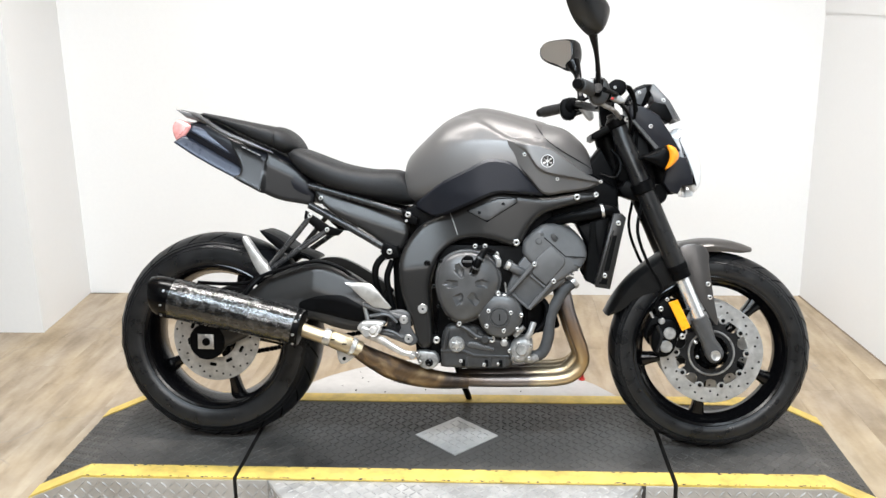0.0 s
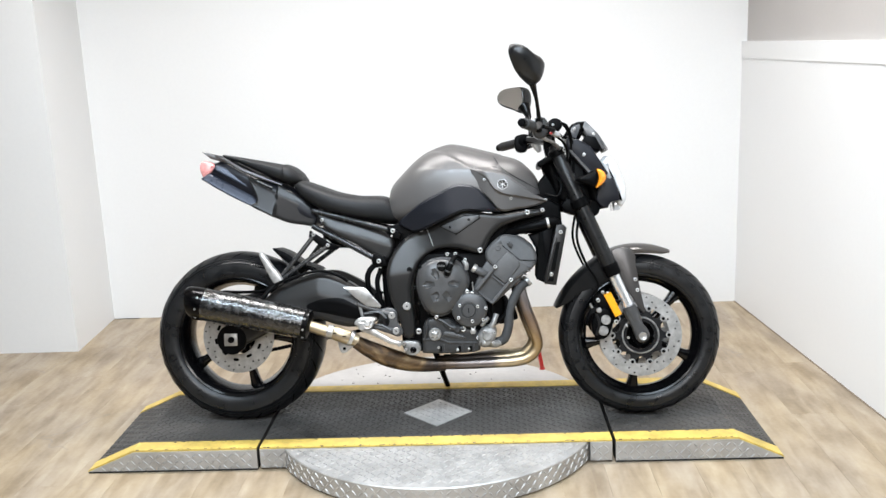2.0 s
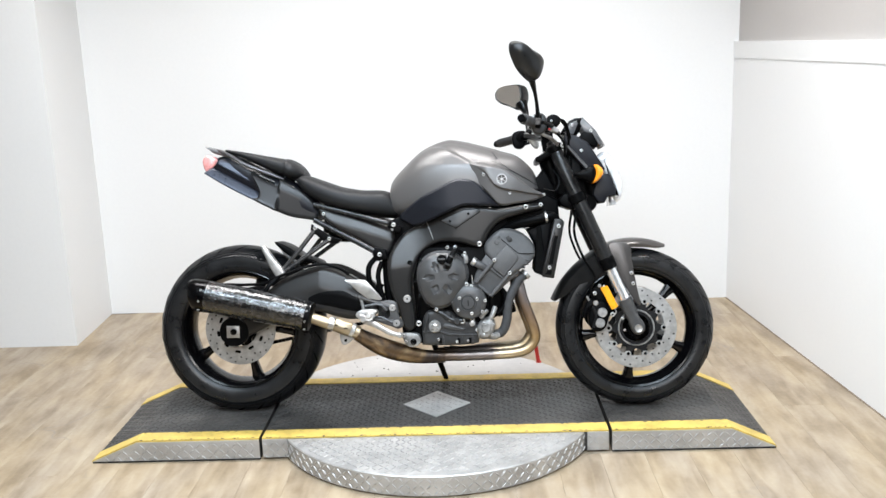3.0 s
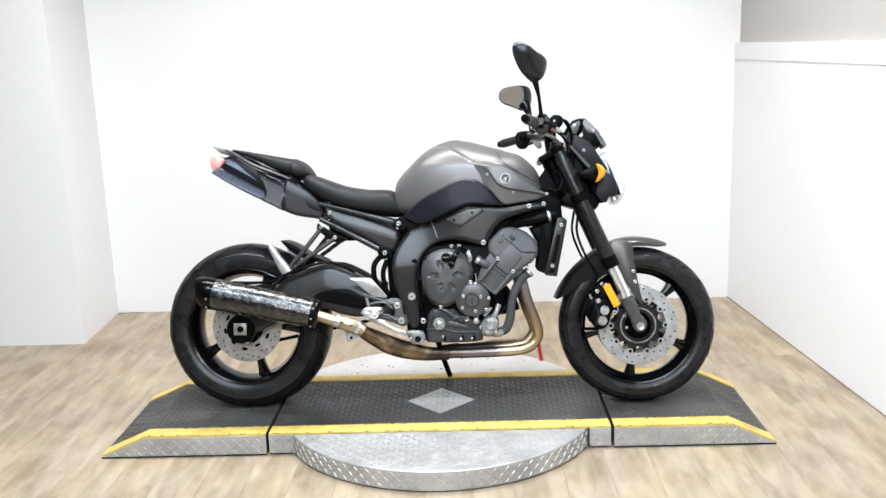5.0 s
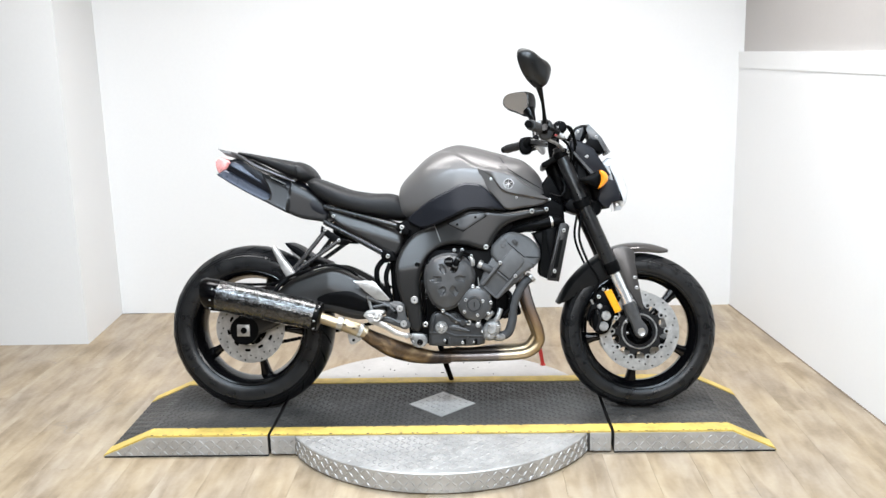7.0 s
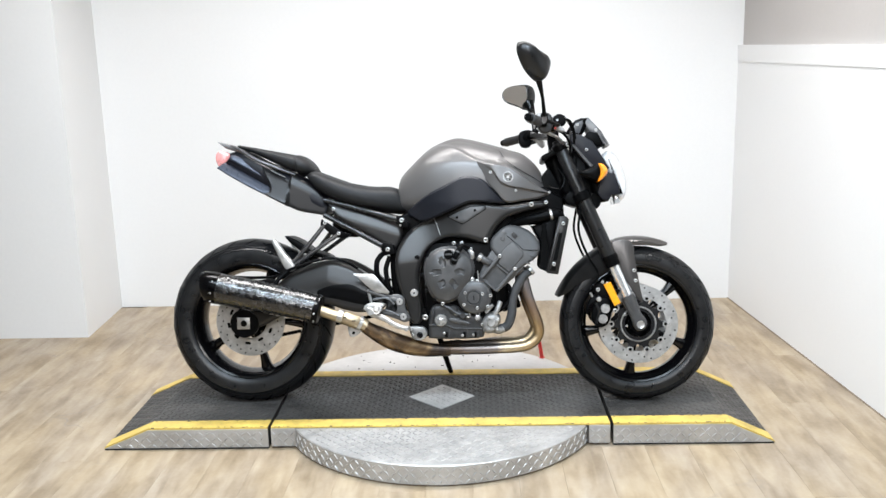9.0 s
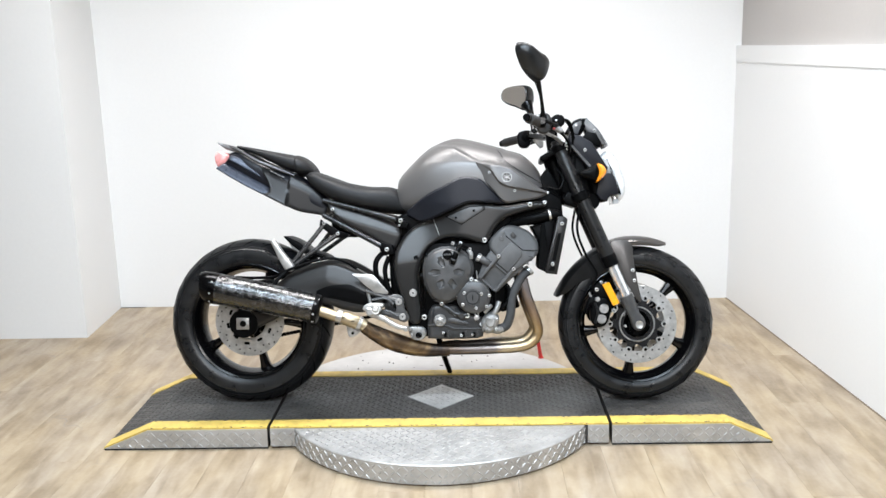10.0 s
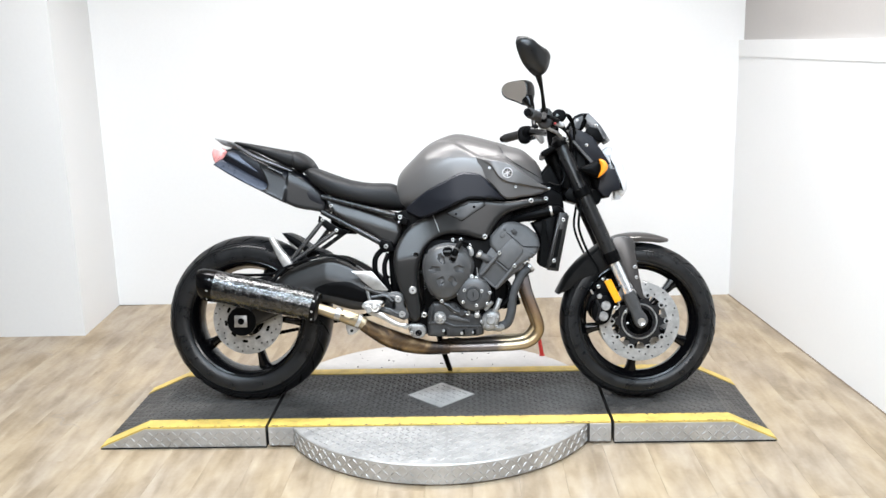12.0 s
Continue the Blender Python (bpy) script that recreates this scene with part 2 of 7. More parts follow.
def carbon():
    """Carbon weave under a glossy clear coat: squares of crossing fibre."""
    m = mat("carbon_weave", (0.03, 0.03, 0.032), rough=0.26, metal=0.6, coat=1.0)
    nt, bsdf = m.node_tree, bsdf_of(m)
    bsdf.inputs["Coat Roughness"].default_value = 0.07
    coord = nt.nodes.new("ShaderNodeTexCoord")
    turn = nt.nodes.new("ShaderNodeMapping")
    turn.inputs["Rotation"].default_value = (0, radians(56), 0)
    turn.inputs["Scale"].default_value = (1, 0.8, 1)
    nt.links.new(coord.outputs["Object"], turn.inputs["Vector"])
    level = nt.nodes.new("ShaderNodeMapping")
    level.inputs["Rotation"].default_value = (0, radians(-12), 0)
    nt.links.new(coord.outputs["Object"], level.inputs["Vector"])
    along = nt.nodes.new("ShaderNodeMapping")
    along.inputs["Scale"].default_value = (0.42, 2.0, 2.0)
    nt.links.new(level.outputs[0], along.inputs["Vector"])
    n = nt.nodes.new("ShaderNodeTexNoise")
    n.inputs["Scale"].default_value, n.inputs["Detail"].default_value = 42, 3
    nt.links.new(along.outputs[0], n.inputs["Vector"])
    warp = nt.nodes.new("ShaderNodeMixRGB")
    warp.inputs[0].default_value = 0.035
    nt.links.new(turn.outputs[0], warp.inputs[1])
    nt.links.new(n.outputs["Color"], warp.inputs[2])
    check = nt.nodes.new("ShaderNodeTexChecker")
    check.inputs["Scale"].default_value = 44
    check.inputs["Color1"].default_value, check.inputs["Color2"].default_value = (0.006, 0.006, 0.006, 1), (0.045, 0.044, 0.043, 1)
    nt.links.new(warp.outputs[0], check.inputs["Vector"])
    blend = nt.nodes.new("ShaderNodeMixRGB")
    blend.inputs[2].default_value = (0.02, 0.02, 0.02, 1)
    fade = nt.nodes.new("ShaderNodeMapRange")
    fade.inputs["From Min"].default_value, fade.inputs["From Max"].default_value = 0.42, 0.62
    nt.links.new(n.outputs["Fac"], fade.inputs[0])
    nt.links.new(fade.outputs[0], blend.inputs[0])
    nt.links.new(check.outputs["Color"], blend.inputs[1])
    nt.links.new(blend.outputs[0], bsdf.inputs["Base Color"])
    relief = nt.nodes.new("ShaderNodeBump")
    relief.inputs["Strength"].default_value, relief.inputs["Distance"].default_value = 0.6, 0.003
    nt.links.new(n.outputs["Fac"], relief.inputs["Height"])
    nt.links.new(relief.outputs[0], bsdf.inputs["Normal"])
    clear = nt.nodes.new("ShaderNodeBump")
    clear.inputs["Strength"].default_value, clear.inputs["Distance"].default_value = 1.0, 0.0032
    nt.links.new(n.outputs["Fac"], clear.inputs["Height"])
    nt.links.new(clear.outputs[0], bsdf.inputs["Coat Normal"])
    return m


def aluminium_plate():
    """Bare tread plate, scuffed and dusty in broad patches."""
    m = mat("aluminium_plate", (0.437, 0.426, 0.412), rough=0.42, metal=0.5, vary=0.3, scale=6, bump=0.12, bump_scale=300, fine=34, worn=0.12)
    return m


M = {
    "wall": mat("white_wall_paint", (0.73, 0.727, 0.72), rough=0.6, vary=0.03, scale=0.7, bump=0.05, bump_scale=180),
    # upper east wall: the dimmer light up there is put into this grey
    "shaded_wall": mat("shaded_white_paint", (0.45, 0.425, 0.405), rough=0.6, vary=0.08, scale=1.0, bump=0.05, bump_scale=180),
    # added unseen walls and ceiling: greys chosen for what the motorcycle reflects
    "far_wall": mat("mid_grey_paint", (0.12, 0.12, 0.125), rough=0.7, vary=0.05, scale=1.5),
    "ceiling": mat("ceiling_paint", (0.5, 0.47, 0.44), rough=0.8, vary=0.02, scale=2),
    "subfloor": mat("dark_joint", (0.2, 0.155, 0.11), rough=0.8),
    "wood": wood_floor(),
    "plate": aluminium_plate(),
    # paler and less metallic than the drum's plate
    "pale_plate": mat("pale_half_plate", (0.50, 0.49, 0.48), rough=0.5, metal=0.15, vary=0.16, scale=5, bump=0.15, bump_scale=220, fine=40),
    "tread": mat("black_tread_paint", (0.049, 0.0457, 0.0422), rough=0.46, spec=0.24, vary=0.7, scale=3.2, bump=0.2, bump_scale=260, fine=22, worn=0.14),
    "yellow": mat("yellow_safety_paint", (0.565, 0.405, 0.095), rough=0.5, vary=0.36, scale=11, bump=0.1, bump_scale=260, fine=70),
    "gap": mat("black_rubber_seal", (0.012, 0.012, 0.012), rough=0.8),
    "tyre": mat("tyre_rubber", (0.0040, 0.0042, 0.0050), rough=0.36, spec=0.29, vary=0.6, scale=9, bump=0.4, bump_scale=240, fine=30, worn=0.1),
    # same rubber made paler: the sidewall's sheen band is put into the colour
    "sidewall": mat("sheen_sidewall_rubber", (0.0095, 0.0095, 0.0099), rough=0.32, spec=0.40, vary=0.5, scale=7, bump=0.25, bump_scale=240, fine=30, worn=0.1),
    "rim": mat("black_wheel_paint", (0.002, 0.002, 0.0023), rough=0.18, spec=0.25, vary=0.1, coat=0.1),
    "disc": mat("machined_steel", (0.52, 0.515, 0.505), rough=0.36, metal=0.75, vary=0.28, scale=40),
    "carrier": mat("black_anodised", (0.010, 0.010, 0.011), rough=0.35, metal=0.3),
    # near-black for the shade in holes, slots and grooves; also chain and radiator core
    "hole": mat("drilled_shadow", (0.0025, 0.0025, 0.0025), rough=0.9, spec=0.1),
    "tank": mat("gunmetal_paint", (0.128, 0.122, 0.119), rough=0.40, metal=0.45, vary=0.03, scale=2.5, spec=0.33, coat=0.06, bump=0.02, bump_scale=900, worn=0.02),
    "tank_dark": mat("graphite_panel", (0.0125, 0.0135, 0.018), rough=0.36, metal=0.35, vary=0.1, scale=5, spec=0.3, coat=0.05, worn=0.04),
    "frame": mat("dark_cast_paint", (0.0275, 0.0262, 0.0252), rough=0.31, metal=0.45, spec=0.3, vary=0.06, scale=6, bump=0.05, bump_scale=420, worn=0.02),
    "engine": mat("engine_paint", (0.078, 0.0772, 0.0775), rough=0.38, metal=0.4, spec=0.34, vary=0.22, scale=9, bump=0.14, bump_scale=420, worn=0.06),
    "head": mat("cylinder_head_paint", (0.098, 0.0970, 0.0975), rough=0.48, metal=0.3, spec=0.3, vary=0.2, scale=12, bump=0.3, bump_scale=380, worn=0.05),
    # oily, and darkened further for the shadow low on the engine
    "sump": mat("shaded_oily_casting", (0.046, 0.0455, 0.0455), rough=0.40, metal=0.4, spec=0.36, vary=0.35, scale=18, bump=0.2, bump_scale=300),
    "dull": mat("dull_cast_aluminium", (0.29, 0.285, 0.275), rough=0.44, metal=0.6, vary=0.55, scale=40, bump=0.4, bump_scale=220, fine=120),
    # tail blades: a bluish lamp reflection is mixed into this base colour
    "blade": mat("lamp_tinted_blade", (0.030, 0.035, 0.050), rough=0.32, metal=0.3, spec=0.4, vary=0.08, scale=9),
    "black": mat("black_plastic", (0.0021, 0.0021, 0.0023), rough=0.40, spec=0.055, vary=0.25, scale=9, bump=0.05, bump_scale=400),
    "gloss": mat("gloss_black", (0.0015, 0.0015, 0.0017), rough=0.17, spec=0.14, vary=0.1, coat=0.05),
    "seat": mat("seat_vinyl", (0.0100, 0.0100, 0.0106), rough=0.55, spec=0.3, vary=0.2, scale=7, bump=0.4, bump_scale=520),
    "grip": mat("grey_grip_rubber", (0.05, 0.05, 0.051), rough=0.6, spec=0.3, vary=0.25, scale=30, bump=0.5, bump_scale=300),
    "cowl": mat("satin_tail_plastic", (0.0160, 0.0156, 0.0158), rough=0.32, metal=0.3, spec=0.34, vary=0.1, scale=6, worn=0.04),
    "chrome": mat("chrome", (0.88, 0.88, 0.88), rough=0.2, metal=0.75, vary=0.04),
    "steel": mat("zinc_steel", (0.50, 0.495, 0.485), rough=0.34, metal=0.8, vary=0.3, scale=60),
    "alu": mat("cast_aluminium", (0.46, 0.45, 0.435), rough=0.36, metal=0.7, vary=0.28, scale=25, bump=0.25, bump_scale=300),
    "header": header_steel(),
    "pipe": mat("stainless_link_pipe", (0.42, 0.345, 0.235), rough=0.42, metal=0.85, vary=0.25, scale=14),
    "mid": browned(),
    "fender": mat("fender_paint", (0.090, 0.083, 0.079), rough=0.32, metal=0.6, vary=0.06, scale=4, coat=0.12, worn=0.03),
    "flap": mat("black_flap_plastic", (0.0075, 0.0074, 0.0074), rough=0.36, spec=0.22, vary=0.2, scale=9, bump=0.05, bump_scale=400),
    "tube": mat("satin_black_tube", (0.02, 0.02, 0.021), rough=0.26, spec=0.5, vary=0.05, worn=0.03),
    "navy": mat("navy_black_cowl", (0.0085, 0.009, 0.0125), rough=0.42, spec=0.24, vary=0.12, scale=6),
    "carbon": carbon(),
    "amber": mat("amber_lens", (0.9, 0.3, 0.015), rough=0.2, vary=0.08, coat=0.5),
    "reflector": mat("amber_reflector", (0.9, 0.36, 0.01), rough=0.3, vary=0.08, coat=0.3),
    "red": mat("red_tail_lens", (0.78, 0.33, 0.31), rough=0.22, vary=0.3, scale=30, coat=0.3),
    "red_paint": mat("red_paint", (0.5, 0.03, 0.025), rough=0.4),
    "lens": mat("clear_headlamp_lens", (0.72, 0.73, 0.74), rough=0.12, metal=0.25, vary=0.3, scale=34, coat=0.8),
    "screen": mat("smoked_screen", (0.11, 0.11, 0.114), rough=0.24, vary=0.25, scale=14, spec=0.4, coat=0.1),
    "satin_black": mat("satin_black_paint", (0.008, 0.008, 0.0082), rough=0.33, spec=0.4, vary=0.15, scale=9),
    "mirror": mat("mirror_glass", (0.9, 0.88, 0.86), rough=0.05, metal=1.0, vary=0.0),
    "badge": mat("badge_silver", (0.42, 0.42, 0.42), rough=0.35, metal=0.85),
    "grey_print": mat("pale_grey_print", (0.22, 0.22, 0.225), rough=0.4),
}


# ---------------------------------------------------------------- mesh helpers
def finish(name, bm, material, smooth=35):
    bmesh.ops.recalc_face_normals(bm, faces=bm.faces[:])
    me = bpy.data.meshes.new(name)
    bm.to_mesh(me)
    bm.free()
    me.materials.append(material)
    if smooth:
        me.polygons.foreach_set("use_smooth", [True] * len(me.polygons))
        me.set_sharp_from_angle(angle=radians(smooth))
    return me


def part(name, bm, material, parent, label="", smooth=35):
    ob = new(name, finish(name, bm, material, smooth))
    ob.parent = parent
    if label:
        tagged(ob, label)
    return ob


def thing(name, bm, material, label, category, kind="", smooth=35):
    return tagged(new(name, finish(name, bm, material, smooth)), label, category, kind=kind)


def empty(name, m, label, category, kind=""):
    ob = new(name)
    ob.matrix_world = m
    ob.empty_display_size = 0.05
    return tagged(ob, label, category, kind=kind)


def add_box(bm, x0, x1, y0, y1, z0, z1, bevel=0.0, m=None):
    vs = [bm.verts.new((x, y, z)) for x in (x0, x1) for y in (y0, y1) for z in (z0, z1)]
    fs = [bm.faces.new([vs[i] for i in f]) for f in ((0, 1, 3, 2), (4, 6, 7, 5), (0, 4, 5, 1), (2, 3, 7, 6), (0, 2, 6, 4), (1, 5, 7, 3))]
    if m is not None:
        for v in vs:
            v.co = m @ v.co
    if bevel:
        es = list({e for f in fs for e in f.edges})
        bmesh.ops.bevel(bm, geom=es, offset=bevel, segments=2, profile=0.6, affect="EDGES")
    return bm


def box(*a, **k):
    return add_box(bmesh.new(), *a, **k)


def spline(points, per=6, closed=False):
    """Catmull-Rom through points of any dimension."""
    pts = [np.array(p, float) for p in points]
    n = len(pts)
    out = []
    for i in range(n if closed else n - 1):
        if closed:
            a, b, c, d = pts[i - 1], pts[i], pts[(i + 1) % n], pts[(i + 2) % n]
        else:
            b, c = pts[i], pts[i + 1]
            a = pts[i - 1] if i else 2 * b - c
            d = pts[i + 2] if i + 2 < n else 2 * c - b
        for k in range(per):
            t = k / per
            out.append(0.5 * (2 * b + (c - a) * t + (2 * a - 5 * b + 4 * c - d) * t * t + (3 * b - a - 3 * c + d) * t ** 3))
    if not closed:
        out.append(pts[-1])
    return out


def curve_at(points, x):
    """Smooth height at x of a profile given left to right."""
    xs = [p[0] for p in points]
    if x <= xs[0]:
        return points[0][1]
    if x >= xs[-1]:
        return points[-1][1]
    i = max(j for j in range(len(xs) - 1) if xs[j] <= x)
    t = (x - xs[i]) / (xs[i + 1] - xs[i])
    y0, y1 = points[i][1], points[i + 1][1]
    m0 = (y1 - points[i - 1][1]) / (xs[i + 1] - xs[i - 1]) if i else (y1 - y0) / (xs[1] - xs[0])
    m1 = (points[i + 2][1] - y0) / (xs[i + 2] - xs[i]) if i + 2 < len(xs) else (y1 - y0) / (xs[i + 1] - xs[i])
    h = xs[i + 1] - xs[i]
    return (2 * t ** 3 - 3 * t * t + 1) * y0 + (t ** 3 - 2 * t * t + t) * h * m0 + (3 * t * t - 2 * t ** 3) * y1 + (t ** 3 - t * t) * h * m1


def add_rings(bm, rings, caps=True):
    vs = [[bm.verts.new(tuple(p)) for p in r] for r in rings]
    n = len(vs[0])
    for a, b in zip(vs, vs[1:]):
        for i in range(n):
            bm.faces.new((a[i], a[(i + 1) % n], b[(i + 1) % n], b[i]))
    if caps:
        bm.faces.new(vs[0][::-1])
        bm.faces.new(vs[-1])
    return bm


def add_tube(bm, points, radius, segs=12, per=6, smooth=True):
    """A round pipe through points; radius may be one number or one for each point."""
    radii = list(radius) if isinstance(radius, (list, tuple)) else [radius] * len(points)
    rows = [(*p, r) for p, r in zip(points, radii)]
    path = spline(rows, per) if smooth and len(rows) > 2 else [np.array(r, float) for r in rows]
    pts = [Vector(p[:3]) for p in path]
    rings, side = [], None
    for i, p in enumerate(pts):
        d = (pts[min(i + 1, len(pts) - 1)] - pts[max(i - 1, 0)]).normalized()
        if side is None:
            side = d.orthogonal().normalized()
        side = (side - d * side.dot(d)).normalized()
        up = d.cross(side)
        r = path[i][3]
        rings.append([p + side * (r * math.cos(2 * math.pi * k / segs)) + up * (r * math.sin(2 * math.pi * k / segs)) for k in range(segs)])
    return add_rings(bm, rings)


def tube(points, radius, segs=12, per=6, smooth=True):
    return add_tube(bmesh.new(), points, radius, segs, per, smooth)


def add_prism(bm, outline, y0, y1, bevel=0.0, both=True):
    """An outline in the x-z plane, given thickness from y0 (outer face) to y1, its outer edge rounded."""
    n = len(outline)
    pts = [np.array(p, float) for p in outline]
    area = sum(pts[i][0] * pts[(i + 1) % n][1] - pts[(i + 1) % n][0] * pts[i][1] for i in range(n))
    sign = 1 if area > 0 else -1

    def inset(d):
        out = []
        for i in range(n):
            e = pts[(i + 1) % n] - pts[i - 1]
            l = np.hypot(*e) or 1
            out.append(pts[i] + sign * d * np.array((-e[1], e[0])) / l)
        return out
    s = 1 if y1 > y0 else -1
    steps = [(0, 0)]
    if bevel:
        steps = [(bevel * (1 - math.sin(a)), bevel * (1 - math.cos(a))) for a in (0, math.pi / 6, math.pi / 3, math.pi / 2)]
    rings = [[(q[0], y0 + s * dy, q[1]) for q in inset(d)] for d, dy in steps]
    back = [(d, dy) for d, dy in reversed(steps)] if both else [(0, 0)]
    rings += [[(q[0], y1 - s * dy, q[1]) for q in inset(d)] for d, dy in back]
    return add_rings(bm, rings)


def prism(outline, y0, y1, bevel=0.0, both=True):
    return add_prism(bmesh.new(), outline, y0, y1, bevel, both)


def soft(u, w=0.006):
    """max(0, u) with its corner rounded over w."""
    return 0.0 if u < -w else u if u > w else (u + w) ** 2 / (4 * w)


def pillow(outline, y_edge, y_top, y_back, radius=0.03, grid=0.009, tilt=None):
    """An x-z outline with a swelling outer face: y_edge at its rim, rising to y_top a radius inside it, and a flat back at y_back."""
    raw = [Vector((float(p[0]), float(p[1]))) for p in outline]
    pts = []
    for a, b in zip(raw, raw[1:] + raw[:1]):
        k = max(1, int((b - a).length / grid + 0.5))
        pts += [a + (b - a) * (i / k) for i in range(k)]
    n = len(pts)
    ax, az = np.array([p.x for p in pts]), np.array([p.y for p in pts])
    bx, bz = np.roll(ax, -1), np.roll(az, -1)
    dx, dz = bx - ax, bz - az
    dd = np.maximum(dx * dx + dz * dz, 1e-14)

    def inside(p):
        cross = (az > p.y) != (bz > p.y)
        with np.errstate(divide="ignore", invalid="ignore"):
            hit = cross & (p.x < ax + (p.y - az) / (bz - az) * dx)
        return bool(hit.sum() % 2)

    def rim(p):
        t = np.clip(((p.x - ax) * dx + (p.y - az) * dz) / dd, 0, 1)
        return float(np.sqrt(np.min((p.x - ax - dx * t) ** 2 + (p.y - az - dz * t) ** 2)))
    turn = 1 if float((ax * bz - bx * az).sum()) > 0 else -1
    fill = []
    # rings that follow the rim, so that the rounded edge is even
    rows = max(3, min(8, int(radius / grid * 1.5) + 2))
    for q in range(1, rows + 1):
        off = radius * (1 - math.cos(math.pi / 2 * q / rows))
        for i in range(n):
            d = (pts[(i + 1) % n] - pts[i - 1]).normalized()
            p = pts[i] + Vector((-d.y, d.x)) * off * turn
            if inside(p) and rim(p) > off * 0.985 - 1e-6:
                fill.append(p)
    x0, x1, z0, z1 = ax.min(), ax.max(), az.min(), az.max()
    for i in range(int((x1 - x0) / grid) + 1):
        for j in range(int((z1 - z0) / grid) + 1):
            p = Vector((x0 + (i + (0.5 if j % 2 else 0.0)) * grid, z0 + j * grid))
            if inside(p) and rim(p) > radius + grid * 0.45:
                fill.append(p)
    verts, _, faces, _, _, _ = geometry.delaunay_2d_cdt(pts + fill, [(i, (i + 1) % n) for i in range(n)], [], 1, 1e-6)
    bm = bmesh.new()
    top, back = [], []
    for p in verts:
        t = min(1, rim(p) / radius)
        y = y_edge + (y_top - y_edge) * math.sqrt(max(0, 1 - (1 - t) ** 2))
        if tilt:
            y += tilt(p.x, p.y)
        top.append(bm.verts.new((p.x, y, p.y)))
        back.append(bm.verts.new((p.x, y_back, p.y)))
    edges = {}
    for f in faces:
        bm.faces.new([top[i] for i in f])
        bm.faces.new([back[i] for i in reversed(f)])
        for k in range(len(f)):
            e = (f[k], f[(k + 1) % len(f)])
            edges[e] = 1
    for a, b in list(edges):
        if (b, a) not in edges:
            bm.faces.new((top[b], top[a], back[a], back[b]))
    for v in [v for v in bm.verts if not v.link_faces]:
        bm.verts.remove(v)
    return bm


def add_lathe(bm, profile, cx, cz, segs=48, closed=False):
    """Turn (radius, y) pairs about an axle along y through (cx, cz)."""
    rings = []
    for k in range(segs):
        a = 2 * math.pi * k / segs
        rings.append([(cx + r * math.cos(a), y, cz + r * math.sin(a)) for r, y in profile])
    vs = [[bm.verts.new(p) for p in r] for r in rings]
    n = len(profile)
    for i in range(segs):
        a, b = vs[i], vs[(i + 1) % segs]
        for j in range(n if closed else n - 1):
            bm.faces.new((a[j], a[(j + 1) % n], b[(j + 1) % n], b[j]))
    if not closed:
        for j in (0, n - 1):
            if profile[j][0] > 1e-6:
                bm.faces.new([vs[i][j] for i in range(segs)])
    return bm


def lathe(profile, cx, cz, segs=48, closed=False):
    return add_lathe(bmesh.new(), profile, cx, cz, segs, closed)


def add_cyl(bm, a, b, r, segs=16, bevel=0.0):
    a, b = Vector(a), Vector(b)
    d = (b - a).normalized()
    if bevel:
        return add_tube(bm, [a, a + d * 1e-4, a + d * bevel, b - d * bevel, b - d * 1e-4, b], [r - bevel, r - bevel * 0.98, r, r, r - bevel * 0.98, r - bevel], segs, smooth=False)
    return add_tube(bm, [a, b], r, segs, smooth=False)


def cyl(a, b, r, segs=16, bevel=0.0):
    return add_cyl(bmesh.new(), a, b, r, segs, bevel)


def shaped(stations, n=40, ring=36, tweak=None):
    """A body along x. Stations: x, z top, z bottom, half width, squareness (2 is an ellipse), height of the widest line (0..1)."""
    path = spline(stations, max(2, n // (len(stations) - 1)))
    rings = []
    for x, zt, zb, w, e, mid in path:
        zm = zb + (zt - zb) * mid
        r = []
        for k in range(ring):
            a = 2 * math.pi * k / ring
            c, s = math.cos(a), math.sin(a)
            y = w * math.copysign(abs(c) ** (2 / e), c)
            h = (zt - zm) if s > 0 else (zm - zb)
            r.append((x, y, zm + h * math.copysign(abs(s) ** (2 / e), s)))
        rings.append([tweak(*p) for p in r] if tweak else r)
    return add_rings(bmesh.new(), rings)


